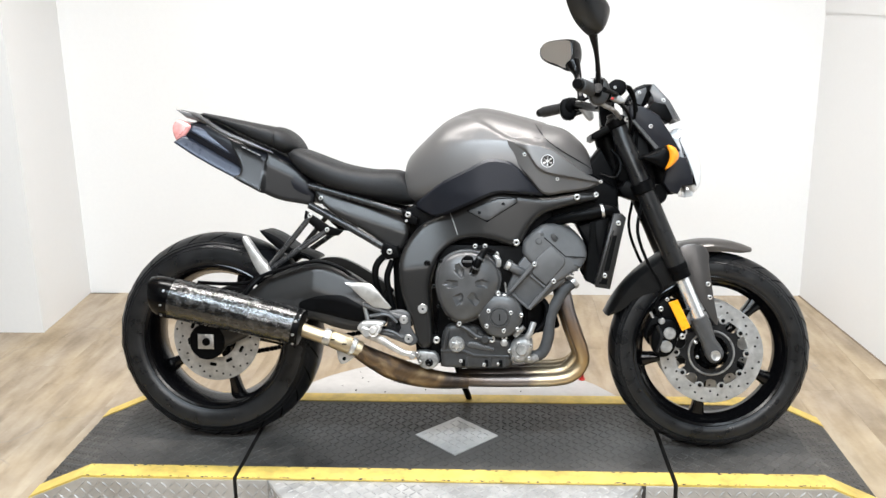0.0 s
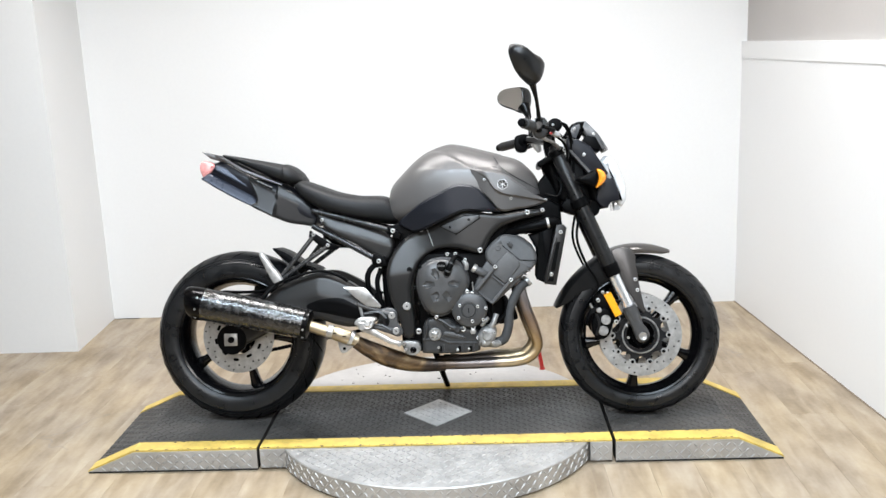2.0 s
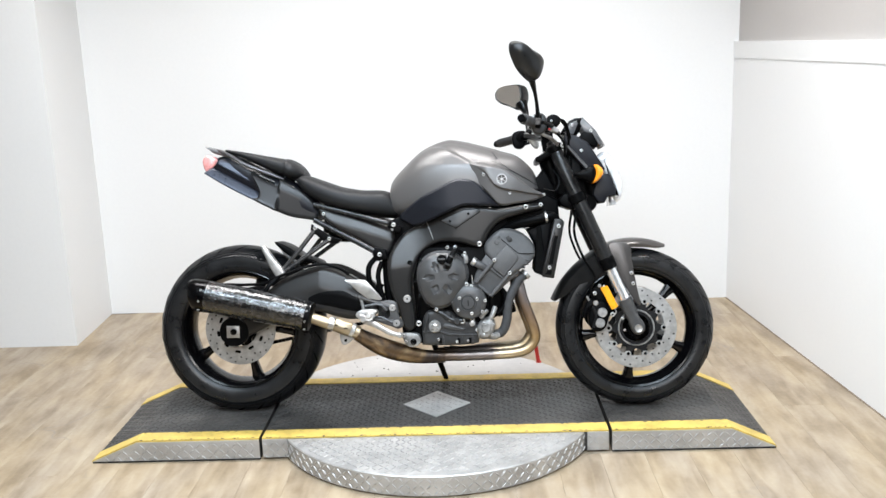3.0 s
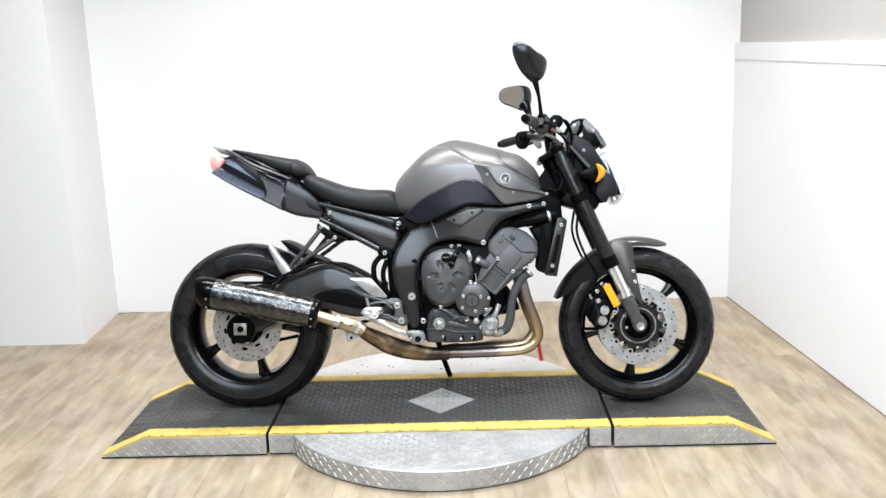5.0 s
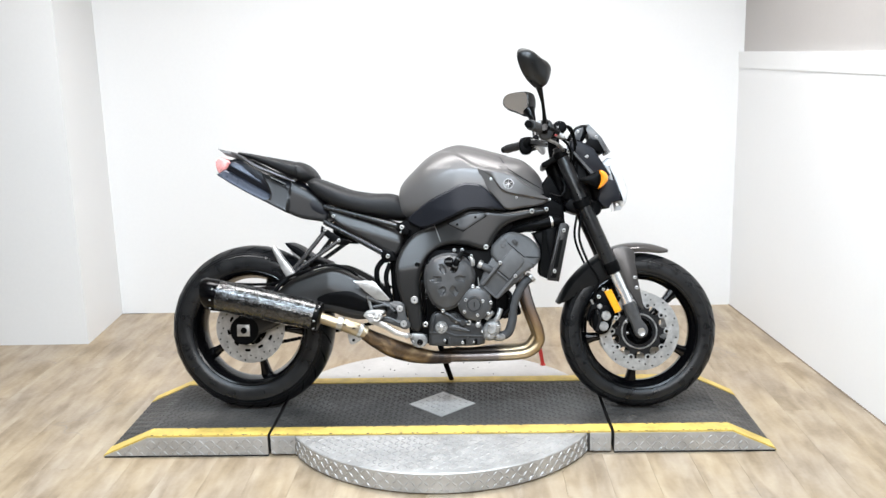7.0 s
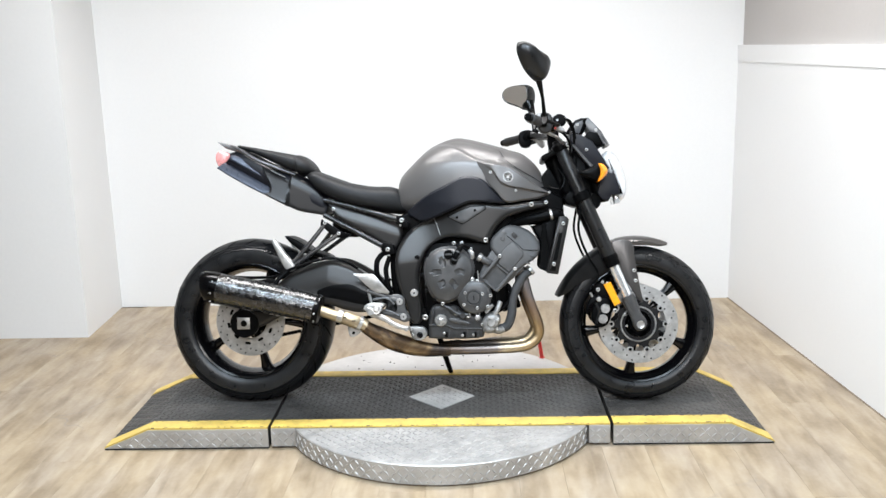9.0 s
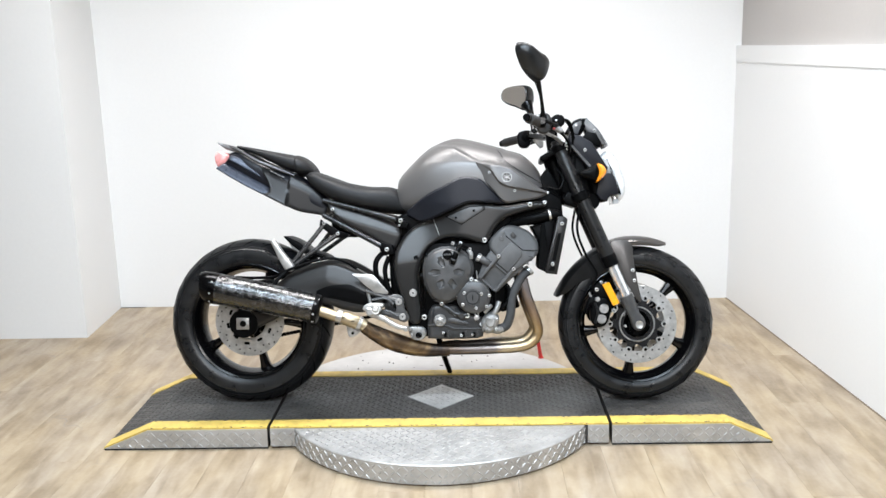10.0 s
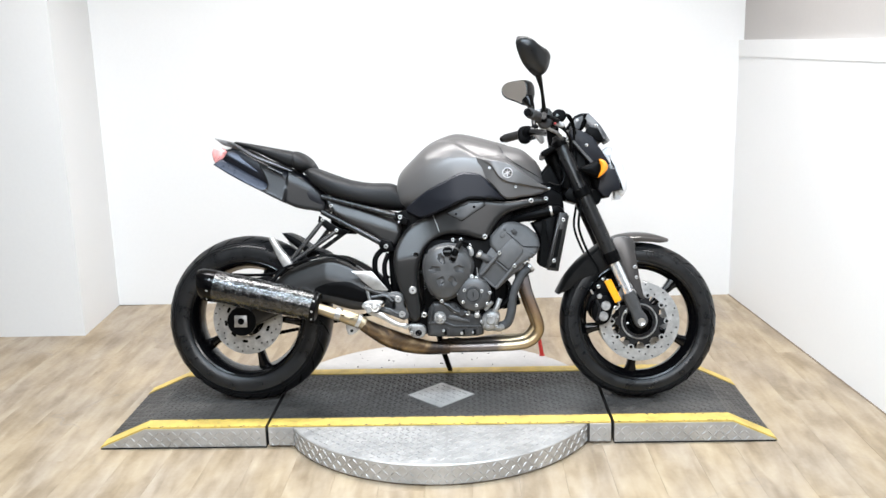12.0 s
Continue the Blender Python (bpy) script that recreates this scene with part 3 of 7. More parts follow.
def patch(x0, x1, low, high, depth, thick, nx=36, nz=10):
    """A curved skin between the profiles low and high, its outer face at depth(x, z), of that thickness inwards; y negative is outwards."""
    bm = bmesh.new()
    outer, inner = [], []
    for i in range(nx + 1):
        x = x0 + (x1 - x0) * i / nx
        a, b = curve_at(low, x), curve_at(high, x)
        if b - a < 0.0015:
            b = a + 0.0015
        co, ci = [], []
        for j in range(nz + 1):
            z = a + (b - a) * j / nz
            y = depth(x, z)
            edge = min(min(j, nz - j) / nz * (b - a), min(i, nx - i) / nx * (x1 - x0))
            soft = max(0, 1 - edge / 0.006) * 0.6
            co.append(bm.verts.new((x, y + math.copysign(thick * soft, -y), z)))
            ci.append(bm.verts.new((x, y + math.copysign(thick, -y), z)))
        outer.append(co)
        inner.append(ci)
    for i in range(nx):
        for j in range(nz):
            bm.faces.new((outer[i][j], outer[i + 1][j], outer[i + 1][j + 1], outer[i][j + 1]))
            bm.faces.new((inner[i][j], inner[i][j + 1], inner[i + 1][j + 1], inner[i + 1][j]))
        bm.faces.new((outer[i][0], inner[i][0], inner[i + 1][0], outer[i + 1][0]))
        bm.faces.new((outer[i][nz], outer[i + 1][nz], inner[i + 1][nz], inner[i][nz]))
    for j in range(nz):
        bm.faces.new((outer[0][j], outer[0][j + 1], inner[0][j + 1], inner[0][j]))
        bm.faces.new((outer[nx][j], inner[nx][j], inner[nx][j + 1], outer[nx][j + 1]))
    return bm


def add_star(bm, r_in, r_out, y0, y1, cx, cz, segs=240):
    """A flat ring along y whose outer radius varies with the angle."""
    vs = []
    for k in range(segs):
        a = 2 * math.pi * k / segs
        c, s = math.cos(a), math.sin(a)
        ro = r_out(a)
        vs.append([bm.verts.new((cx + r * c, y, cz + r * s)) for r, y in ((r_in, y0), (ro, y0), (ro, y1), (r_in, y1))])
    for k in range(segs):
        a, b = vs[k], vs[(k + 1) % segs]
        for j in range(4):
            bm.faces.new((a[j], a[(j + 1) % 4], b[(j + 1) % 4], b[j]))
    return bm


def circle(cx, cz, r, n=32, a0=0.0):
    return [(cx + r * math.cos(a0 + 2 * math.pi * k / n), cz + r * math.sin(a0 + 2 * math.pi * k / n)) for k in range(n)]

# rows of ceiling lights in the showroom, in front of and above the turntable
WARM, COOL = (1.0, 0.968, 0.938), (0.76, 0.89, 1.0)
area_lamp("ceiling_lamp_front_row", (-0.1, 0.25, 2.82), (-0.1, 0.20, 0.0), 3.0, 0.4, 68, WARM, 134)
area_lamp("ceiling_lamp_middle_row", (-0.1, -1.7, 2.82), (-0.1, -1.2, 0.0), 2.6, 0.4, 94, COOL, 150)
area_lamp("ceiling_lamp_third_row", (-0.1, -3.5, 2.82), (-0.1, -2.2, 0.0), 2.6, 0.4, 45, COOL, 160)
# added fill, aimed forwards to brighten upright faces and the north wall
area_lamp("ceiling_lamp_south", (-0.2, -5.2, 2.7), (0.0, 0.6, 0.3), 2.4, 0.6, 78, WARM, 170)


# ---------------------------------------------------------------- the room
CEIL = 2.9


def wall(name, outline, z0, z1, material, label):
    """An upright wall on a plan outline."""
    bm = bmesh.new()
    low = [bm.verts.new((x, y, z0)) for x, y in outline]
    top = [bm.verts.new((x, y, z1)) for x, y in outline]
    n = len(low)
    for i in range(n):
        bm.faces.new((low[i], low[(i + 1) % n], top[(i + 1) % n], top[i]))
    bm.faces.new(low[::-1])
    bm.faces.new(top)
    return thing(name, bm, material, label, "wall", "structure", smooth=0)


wall("wall_north", [(-1.862, 1.617), (2.2, 1.617), (2.2, 1.767), (-1.862, 1.767)], 0, CEIL, M["wall"], "plain white painted wall behind the motorcycle")
wall("wall_north_pier", [(-3.4, 1.064), (-1.82, 1.064), (-1.862, 1.767), (-3.4, 1.767)], 0, CEIL, M["wall"], "white painted pier that stands forward of the wall")
wall("wall_east_low", [(1.534, 1.617), (1.70, -0.65), (1.78, -1.6), (2.2, -1.6), (2.2, 1.617)], 0, 1.281, M["wall"], "white painted half-height wall beside the turntable")
wall("trim_east_cap", [(1.530, 1.617), (1.696, -0.65), (1.776, -1.6), (2.2, -1.6), (2.2, 1.617)], 1.281, 1.365, M["wall"], "white painted capping board along the half-height wall")
wall("wall_east_high", [(1.556, 1.617), (2.2, 1.617), (2.2, -1.6), (1.80, -1.6), (1.722, -0.65)], 1.365, CEIL, M["shaded_wall"], "upper wall above the capping board, its shade put into a pale grey colour")
# flat brown strip that draws the shadow line and dirt where wall meets floor
wall("trim_east_joint", [(1.528, 1.615), (1.536, 1.615), (1.702, -0.65), (1.782, -1.6), (1.774, -1.6), (1.694, -0.65)], 0.0, 0.003, M["subfloor"], "thin dark strip for the shadow line and dirty gap along the half-height wall")
# out of view: the far grey walls and the ceiling are added surroundings
wall("wall_east_far", [(4.2, -8.0), (4.35, -8.0), (4.35, -1.45), (2.2, -1.45), (2.2, -1.6), (4.2, -1.6)], 0, CEIL, M["far_wall"], "unseen mid-grey wall added beyond the display bay to keep reflections dark")
wall("wall_west", [(-4.75, -8.0), (-4.6, -8.0), (-4.6, 1.767), (-4.75, 1.767)], 0, CEIL, M["wall"], "white painted side wall of the showroom")
wall("wall_west_pier", [(-4.6, 1.064), (-3.4, 1.064), (-3.4, 1.767), (-4.6, 1.767)], 0, CEIL, M["wall"], "white painted wall beside the pier")
wall("wall_south", [(-4.75, -8.15), (4.35, -8.15), (4.35, -8.0), (-4.75, -8.0)], 0, CEIL, M["far_wall"], "unseen mid-grey end wall added to keep reflections dark")
thing("ceiling", box(-4.75, 4.35, -8.15, 1.77, CEIL, CEIL + 0.1), M["ceiling"], "unseen plain ceiling added to close the room, warm grey for reflections", "ceiling", "structure", smooth=0)
floor = thing("floor", box(-4.75, 4.35, -8.15, 1.77, -0.12, -0.005), M["subfloor"], "light oak wood-look plank floor", "floor", "structure", smooth=0)

# ---------------------------------------------------------------- turntable and ramps
DECK = 0.078
NEAR, FAR = -0.277, 0.297


def lug_mesh(bm, p, u, v, n, turn, length=0.026, width=0.0050, height=0.0023):
    """One raised bar of tread plate at p, on the plane of u and v with the normal n."""
    a = u * math.cos(turn) + v * math.sin(turn)
    b = -u * math.sin(turn) + v * math.cos(turn)
    l, w = length / 2, width / 2
    base = [bm.verts.new(p + a * l), bm.verts.new(p + b * w), bm.verts.new(p - a * l), bm.verts.new(p - b * w)]
    top = [bm.verts.new(p + a * l * 0.55 + n * height), bm.verts.new(p - a * l * 0.55 + n * height)]
    for f in ((base[0], base[1], top[0]), (base[1], top[1], top[0]), (base[1], base[2], top[1]), (base[2], base[3], top[1]), (base[3], top[0], top[1]), (base[3], base[0], top[0])):
        bm.faces.new(f)


def lugs(x0, x1, y0, y1, z, keep, pitch=0.021, height=0.0016):
    bm = bmesh.new()
    u, v, n = Vector((1, 0, 0)), Vector((0, 1, 0)), Vector((0, 0, 1))
    for i in range(int((x1 - x0) / pitch)):
        for j in range(int((y1 - y0) / pitch)):
            p = Vector((x0 + (i + 0.5) * pitch, y0 + (j + 0.5) * pitch, z(x0 + (i + 0.5) * pitch)))
            if keep(p.x, p.y):
                lug_mesh(bm, p, u, v, n, radians(45 if (i + j) % 2 else -45), height=height)
    return bm


def side_lugs(x0, x1, y, rows, facing, keep, pitch=0.0215):
    bm = bmesh.new()
    u, v, n = Vector((1, 0, 0)), Vector((0, 0, 1)), Vector((0, facing, 0))
    for i in range(int((x1 - x0) / pitch)):
        for j in range(rows):
            p = Vector((x0 + (i + 0.5) * pitch, y, 0.0135 + j * pitch))
            if keep(p.x, p.z):
                lug_mesh(bm, p, u, v, n, radians(45 if (i + j) % 2 else -45), length=0.0235, width=0.0061, height=0.0027)
    return bm


turntable = empty("turntable", pose(0, 0, 0), "round aluminium tread-plate turntable with a black and yellow deck", "turntable")
R = 0.588
disc_top = DECK - 0.004
part("base_ring", lathe([(0, 0.0), (R - 0.012, 0.0), (R - 0.012, 0.006), (0, 0.006)], 0, 0, 96), M["gap"], turntable, "dark gap under the turntable rim")
turntable.children[0].matrix_local = Matrix.Rotation(radians(90), 4, "X") @ Matrix.Identity(4)
drum = part("drum", lathe([(0, 0.006), (R, 0.006), (R, disc_top - 0.003), (R - 0.003, disc_top), (0, disc_top)], 0, 0, 128), M["plate"], turntable, "bare aluminium drum with a tread-plate rim")
drum.matrix_local = Matrix.Rotation(radians(90), 4, "X")
bm = bmesh.new()
n_rim = 166
for k in range(n_rim):
    a = 2 * math.pi * k / n_rim
    nrm = Vector((math.cos(a), math.sin(a), 0))
    for j in range(3):
        lug_mesh(bm, nrm * R + Vector((0, 0, 0.0155 + j * 0.0215)), Vector((-math.sin(a), math.cos(a), 0)), Vector((0, 0, 1)), nrm, radians(45 if (k + j) % 2 else -45), length=0.0235, width=0.0061, height=0.0027)
tagged(part("rim_tread", bm, M["plate"], turntable, smooth=0), kind="stuff")


def bare(x, y):
    return x * x + y * y < (R - 0.02) ** 2 and (y < NEAR - 0.014 or y > FAR + 0.014)


tagged(part("top_tread", lugs(-0.6, 0.6, -0.6, 0.0, lambda x: disc_top, bare, height=0.0022), M["plate"], turntable, smooth=0), kind="stuff")
BACK_R, BACK_X = 0.631, -0.03
reach = math.sqrt(BACK_R ** 2 - 0.26 ** 2)
columns = []
bm = bmesh.new()
for k in range(73):
    x = max(-0.59, min(0.59, BACK_X + reach * math.sin(math.pi * (k / 72 - 0.5))))
    y = math.sqrt(max(0.26 ** 2, BACK_R ** 2 - (x - BACK_X) ** 2))
    if columns and x - columns[-1][0].co.x < 1e-4:
        continue
    columns.append([bm.verts.new(p) for p in ((x, 0.24, 0.006), (x, 0.24, disc_top + 0.003), (x, y - 0.003, disc_top + 0.003), (x, y, disc_top + 0.001), (x, y, 0.006))])
for c, d in zip(columns, columns[1:]):
    for i in range(5):
        bm.faces.new((c[i], c[(i + 1) % 5], d[(i + 1) % 5], d[i]))
bm.faces.new(columns[0])
bm.faces.new(columns[-1])
part("back_plate", bm, M["pale_plate"], turntable, "pale half-round plate behind the deck", smooth=0)
specks = bmesh.new()
rnd = random.Random(8)
for k in range(26):
    x, y = rnd.uniform(-0.5, 0.5), rnd.uniform(0.315, 0.54)
    if (x - BACK_X) ** 2 + y * y < 0.6 ** 2:
        add_cyl(specks, (x, y, disc_top), (x, y, disc_top + 0.0048), rnd.uniform(0.0015, 0.004), 6)
tagged(part("grit", specks, M["gap"], turntable, "dark grit and chips on the pale plate", smooth=0), kind="stuff")
part("deck", box(-0.606, 0.604, NEAR + 0.002, FAR - 0.002, 0.006, DECK, bevel=0.002), M["tread"], turntable, "worn black tread deck plate")


def dark_area(x, y):
    return abs(x) + abs(y) > 0.142 and NEAR + 0.075 < y < FAR - 0.065


tagged(part("deck_tread", lugs(-0.6, 0.6, NEAR, FAR, lambda x: DECK, dark_area), M["tread"], turntable, smooth=0), kind="stuff")
part("yellow_strip", box(-0.606, 0.604, NEAR, NEAR + 0.066, DECK - 0.003, DECK + 0.003, bevel=0.001), M["yellow"], turntable, "yellow painted edge strip")
part("yellow_strip", box(-0.606, 0.604, FAR - 0.058, FAR, DECK - 0.003, DECK + 0.003, bevel=0.001), M["yellow"], turntable, "yellow painted edge strip")
bm = bmesh.new()
add_box(bm, -0.09, 0.09, -0.09, 0.09, DECK - 0.001, DECK + 0.003, bevel=0.001, m=Matrix.Rotation(radians(45), 4, "Z"))
part("diamond_plate", bm, M["plate"], turntable, "bare aluminium diamond-shaped inlay")
tagged(part("diamond_tread", lugs(-0.13, 0.13, -0.13, 0.13, lambda x: DECK + 0.003, lambda x, y: abs(x) + abs(y) < 0.105), M["plate"], turntable, smooth=0), kind="stuff")
for x0, x1 in ((-0.606, -0.518), (0.53, 0.604)):
    part("side_plate", box(x0, x1, NEAR - 0.004, NEAR + 0.004, 0.008, DECK - 0.003, bevel=0.001), M["plate"], turntable, "aluminium tread-plate cheek")
    tagged(part("side_tread", side_lugs(x0, x1, NEAR - 0.004, 3, -1, lambda x, z: True), M["plate"], turntable, smooth=0), kind="stuff")


def worn_edge(x0, x1, seed):
    """Small bare patches where the yellow paint has chipped along both borders of a strip."""
    pick = random.Random(seed)
    bm = bmesh.new()
    z = DECK + 0.003
    for k in range(int((x1 - x0) / 0.011)):
        x = pick.uniform(x0 + 0.01, x1 - 0.01)
        y = NEAR + (pick.uniform(0.001, 0.005) if pick.random() < 0.65 else pick.uniform(0.058, 0.065))
        r = pick.uniform(0.0012, 0.0042)
        ring = [(x + r * pick.uniform(0.8, 2.0) * math.cos(a), y + r * pick.uniform(0.4, 0.9) * math.sin(a)) for a in (0.2, 1.2, 2.3, 3.4, 4.4, 5.4)]
        add_rings(bm, [[(u, v, h) for u, v in ring] for h in (z - 0.001, z + 0.0006)])
    return bm


tagged(part("paint_chips", worn_edge(-0.6, 0.6, 3), M["tread"], turntable, "dark chips in the worn yellow paint", smooth=0), kind="stuff")


def ramp(x_in, x_knee, x_toe, label):
    """A fixed end ramp: flat deck, then a slope down to the floor."""
    s = 1 if x_toe > x_in else -1
    top = tagged(empty("ramp", pose(0, 0, 0), label, "ramp"), group="end ramps")

    def height(x):
        d = (x - x_knee) / (x_toe - x_knee)
        return DECK if d <= 0 else DECK + (0.008 - DECK) * d
    outline = [(x_in, 0.0), (x_in, DECK), (x_knee, DECK), (x_toe, 0.008), (x_toe + s * 0.004, 0.0)]
    part("deck", prism(outline, NEAR + 0.004, FAR - 0.004), M["tread"], top, "worn black tread deck plate", smooth=0)
    a, b = min(x_in, x_toe), max(x_in, x_toe)
    tagged(part("deck_tread", lugs(a, b, NEAR, FAR, height, lambda x, y: NEAR + 0.075 < y < FAR - 0.065), M["tread"], top, smooth=0), kind="stuff")
    for y0, y1 in ((NEAR, NEAR + 0.066), (FAR - 0.058, FAR)):
        strip = [(x_in, DECK - 0.004), (x_in, DECK + 0.003), (x_knee, DECK + 0.003), (x_toe, 0.012), (x_toe + s * 0.006, 0.003), (x_knee, DECK - 0.004)]
        part("yellow_strip", prism(strip, y0, y1), M["yellow"], top, "yellow painted edge strip", smooth=0)
    tagged(part("paint_chips", worn_edge(min(x_in, x_knee), max(x_in, x_knee), 5), M["tread"], top, "dark chips in the worn yellow paint", smooth=0), kind="stuff")
    cheek = [(x_in, 0.006), (x_in, DECK - 0.004), (x_knee, DECK - 0.004), (x_toe, 0.006)]
    for y, f in ((NEAR, -1), (FAR, 1)):
        part("side_plate", prism(cheek, y + f * 0.003, y - f * 0.006), M["plate"], top, "aluminium tread-plate cheek", smooth=0)
        tagged(part("side_tread", side_lugs(a, b, y + f * 0.003, 3, f, lambda x, z: z + 0.012 < height(x)), M["plate"], top, smooth=0), kind="stuff")
    part("floor_seal", box(a, b, NEAR - 0.004, FAR + 0.004, 0.0, 0.005), M["gap"], top, "dark rubber seal on the floor")
    return top


ramp(-0.617, -1.05, -1.212, "black tread-plate end ramp with yellow edges at the rear wheel")
ramp(0.616, 1.028, 1.18, "black tread-plate end ramp with yellow edges at the front wheel")

# a short red rod that stands on the turntable behind the motorcycle
bm = tube([(0.419, 0.441, disc_top + 0.003), (0.394, 0.461, disc_top + 0.16)], [0.0085, 0.0085], 12, smooth=False)
add_cyl(bm, (0.419, 0.441, disc_top + 0.003), (0.419, 0.441, disc_top + 0.007), 0.012)
thing("red_rod", bm, M["red_paint"], "short red painted metal rod standing on the turntable plate", "rod")

# ---------------------------------------------------------------- motorcycle
# Local axes: x forward, y to its left, z up; it leans on its side stand.
bike = empty("motorcycle", pose(0.012, -0.006, DECK, 0, 0, -2.2) @ pose(0, 0, 0, -11.0, 0, 0), "grey and black naked motorcycle leaning on its side stand", "motorcycle")
SIDES = (-1, 1)


bolt_bm = lathe([(0, -0.2), (0.36, -0.2), (0.4, -0.55), (0.62, -0.6), (0.78, -0.5), (0.82, -0.12), (1.0, -0.08), (1.0, 0.6), (0, 0.6)], 0, 0, 16)
BOLT = finish("bolt", bolt_bm, M["steel"])
BOLT.materials.append(M["hole"])
for f in BOLT.polygons:
    if math.hypot(f.center.x, f.center.z) < 0.385:
        f.material_index = 1
BLACK_BOLT = BOLT.copy()
BLACK_BOLT.materials[0] = M["gloss"]
socket_bm = lathe([(0, -0.05), (0.2, -0.05), (0.23, -0.3), (0.88, -0.3), (1.0, -0.15), (1.0, 0.6), (0, 0.6)], 0, 0, 24)
SOCKET = finish("socket_bolt", socket_bm, M["steel"])
SOCKET.materials.append(M["hole"])
for f in SOCKET.polygons:
    if math.hypot(f.center.x, f.center.z) < 0.22:
        f.material_index = 1


def bolt(parent, x, y, z, r, mesh=None):
    ob = new("bolt", mesh or BOLT)
    ob.parent = parent
    r *= 0.8
    ob.matrix_local = Matrix.LocRotScale((x, y, z), None, (r, r, r)) if y < 0 else Matrix.LocRotScale((x, y, z), Euler((0, 0, math.pi)), (r, r, r))
    return ob


def wheel(name, cx, cz, radius, width, first, disc_r, disc_side, label):
    """A cast five-spoke wheel with tyre and brake discs."""
    rim_r = 0.213
    h = width / 2
    rw = h * 0.86
    lip = rim_r + 0.008
    half = [(lip, rw), (lip - 0.003, rw + 0.0015), (lip - 0.010, rw - 0.001), (lip - 0.013, rw - 0.007), (lip - 0.018, rw - 0.014), (lip - 0.022, rw - 0.03), (rim_r - 0.024, 0.012)]
    back = [(rim_r - 0.012, 0.012), (rim_r - 0.008, rw * 0.5), (rim_r + 0.002, rw - 0.006)]
    ring = [(r, -y) for r, y in half] + [(r, y) for r, y in reversed(half)] + [(r, y) for r, y in reversed(back)] + [(r, -y) for r, y in back]
    rim = part(name, lathe(ring, cx, cz, 96, closed=True), M["rim"], bike, label)
    # tyre: a round crown and flat sidewalls
    prof = []
    for k in range(25):
        a = math.pi * (k / 24 - 0.5)
        w = h * math.sin(a)
        c = math.cos(a)
        prof.append((rim_r + 0.006 + (radius - rim_r - 0.006) * c ** 0.62, w))
    prof[0], prof[-1] = (rim_r + 0.003, -rw + 0.003), (rim_r + 0.003, rw - 0.003)
    prof[1], prof[-2] = (rim_r + 0.013, -rw - 0.003), (rim_r + 0.013, rw + 0.003)
    prof[2], prof[-3] = (rim_r + 0.028, -h * 0.965), (rim_r + 0.028, h * 0.965)
    ridge = []
    for r, w in prof[3:6]:
        q = math.copysign(1, w)
        ridge += [(r - 0.0012, w), (r - 0.0007, w + q * 0.0009), (r + 0.0007, w + q * 0.0009), (r + 0.0012, w)]
    other = [(r, -w) for r, w in reversed(ridge)]
    prof = prof[:3] + ridge + prof[6:-6] + other + prof[-3:]
    tyre = part("tyre", lathe(prof + [(rim_r - 0.008, 0)], cx, cz, 96, closed=True), M["tyre"], rim, "worn black road tyre")
    tyre.data.materials.append(M["sidewall"])
    for f in tyre.data.polygons:
        if rim_r + 0.016 < math.hypot(f.center.x - cx, f.center.z - cz) < rim_r + 0.058:
            f.material_index = 1
    # black tubes just proud of the tread draw the shaded grooves
    grooves = bmesh.new()
    for k in range(26):
        a = 2 * math.pi * k / 26
        for s in SIDES:
            pts = []
            for q in range(7):
                f = q / 6
                phi = radians(12 + 46 * f)
                w = h * math.sin(phi) * s
                rr = rim_r + 0.006 + (radius - rim_r - 0.006) * math.cos(phi) ** 0.62 - 0.0024
                ang = a + 0.20 * f * (1 if s < 0 else 1)
                pts.append((cx + rr * math.cos(ang), w, cz + rr * math.sin(ang)))
            add_tube(grooves, pts, [0.001, 0.0028, 0.0034, 0.0034, 0.0034, 0.0026, 0.001], 6, per=2)
    tagged(part("tread_groove", grooves, M["hole"], rim), kind="stuff")
    hub = part("hub", lathe([(0.0, -0.075), (0.034, -0.075), (0.036, -0.05), (0.05, -0.035), (0.05, 0.035), (0.036, 0.05), (0.034, 0.075), (0.0, 0.075)], cx, cz, 40), M["rim"], rim, "black cast wheel hub")
    for k in range(5):
        a = radians(first + 72 * k)
        d, t = Vector((math.cos(a), 0, math.sin(a))), Vector((-math.sin(a), 0, math.cos(a)))
        bm = bmesh.new()
        rings = []
        for f in (0.0, 0.25, 0.55, 0.85, 1.0):
            r = 0.04 + (rim_r - 0.02 - 0.04) * f
            tw = 0.019 - 0.008 * math.sin(math.pi * min(1, f * 1.1)) + (0.004 if f == 1 else 0)
            dw = 0.03 - 0.012 * f
            c = Vector((cx, 0, cz)) + d * r
            rings.append([c + t * (tw * math.copysign(abs(math.cos(q)) ** 0.6, math.cos(q))) + Vector((0, dw * math.copysign(abs(math.sin(q)) ** 0.6, math.sin(q)), 0)) for q in [2 * math.pi * i / 16 for i in range(16)]])
        add_rings(bm, rings)
        part("spoke", bm, M["rim"], rim)
    for s in disc_side:
        y = s * 0.062
        y0, y1 = (y - 0.0025, y + 0.0025)
        inner = disc_r * 0.70 if len(disc_side) > 1 else disc_r * 0.48
        part("brake_disc", lathe([(inner, y0), (disc_r - 0.001, y0), (disc_r, y0 + 0.001), (disc_r, y1 - 0.001), (disc_r - 0.001, y1), (inner, y1)], cx, cz, 72, closed=True), M["disc"], rim, "drilled steel brake disc")
        # nothing is drilled: dark cylinders through the disc draw each hole's shade
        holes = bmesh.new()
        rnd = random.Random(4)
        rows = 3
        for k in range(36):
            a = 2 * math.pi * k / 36
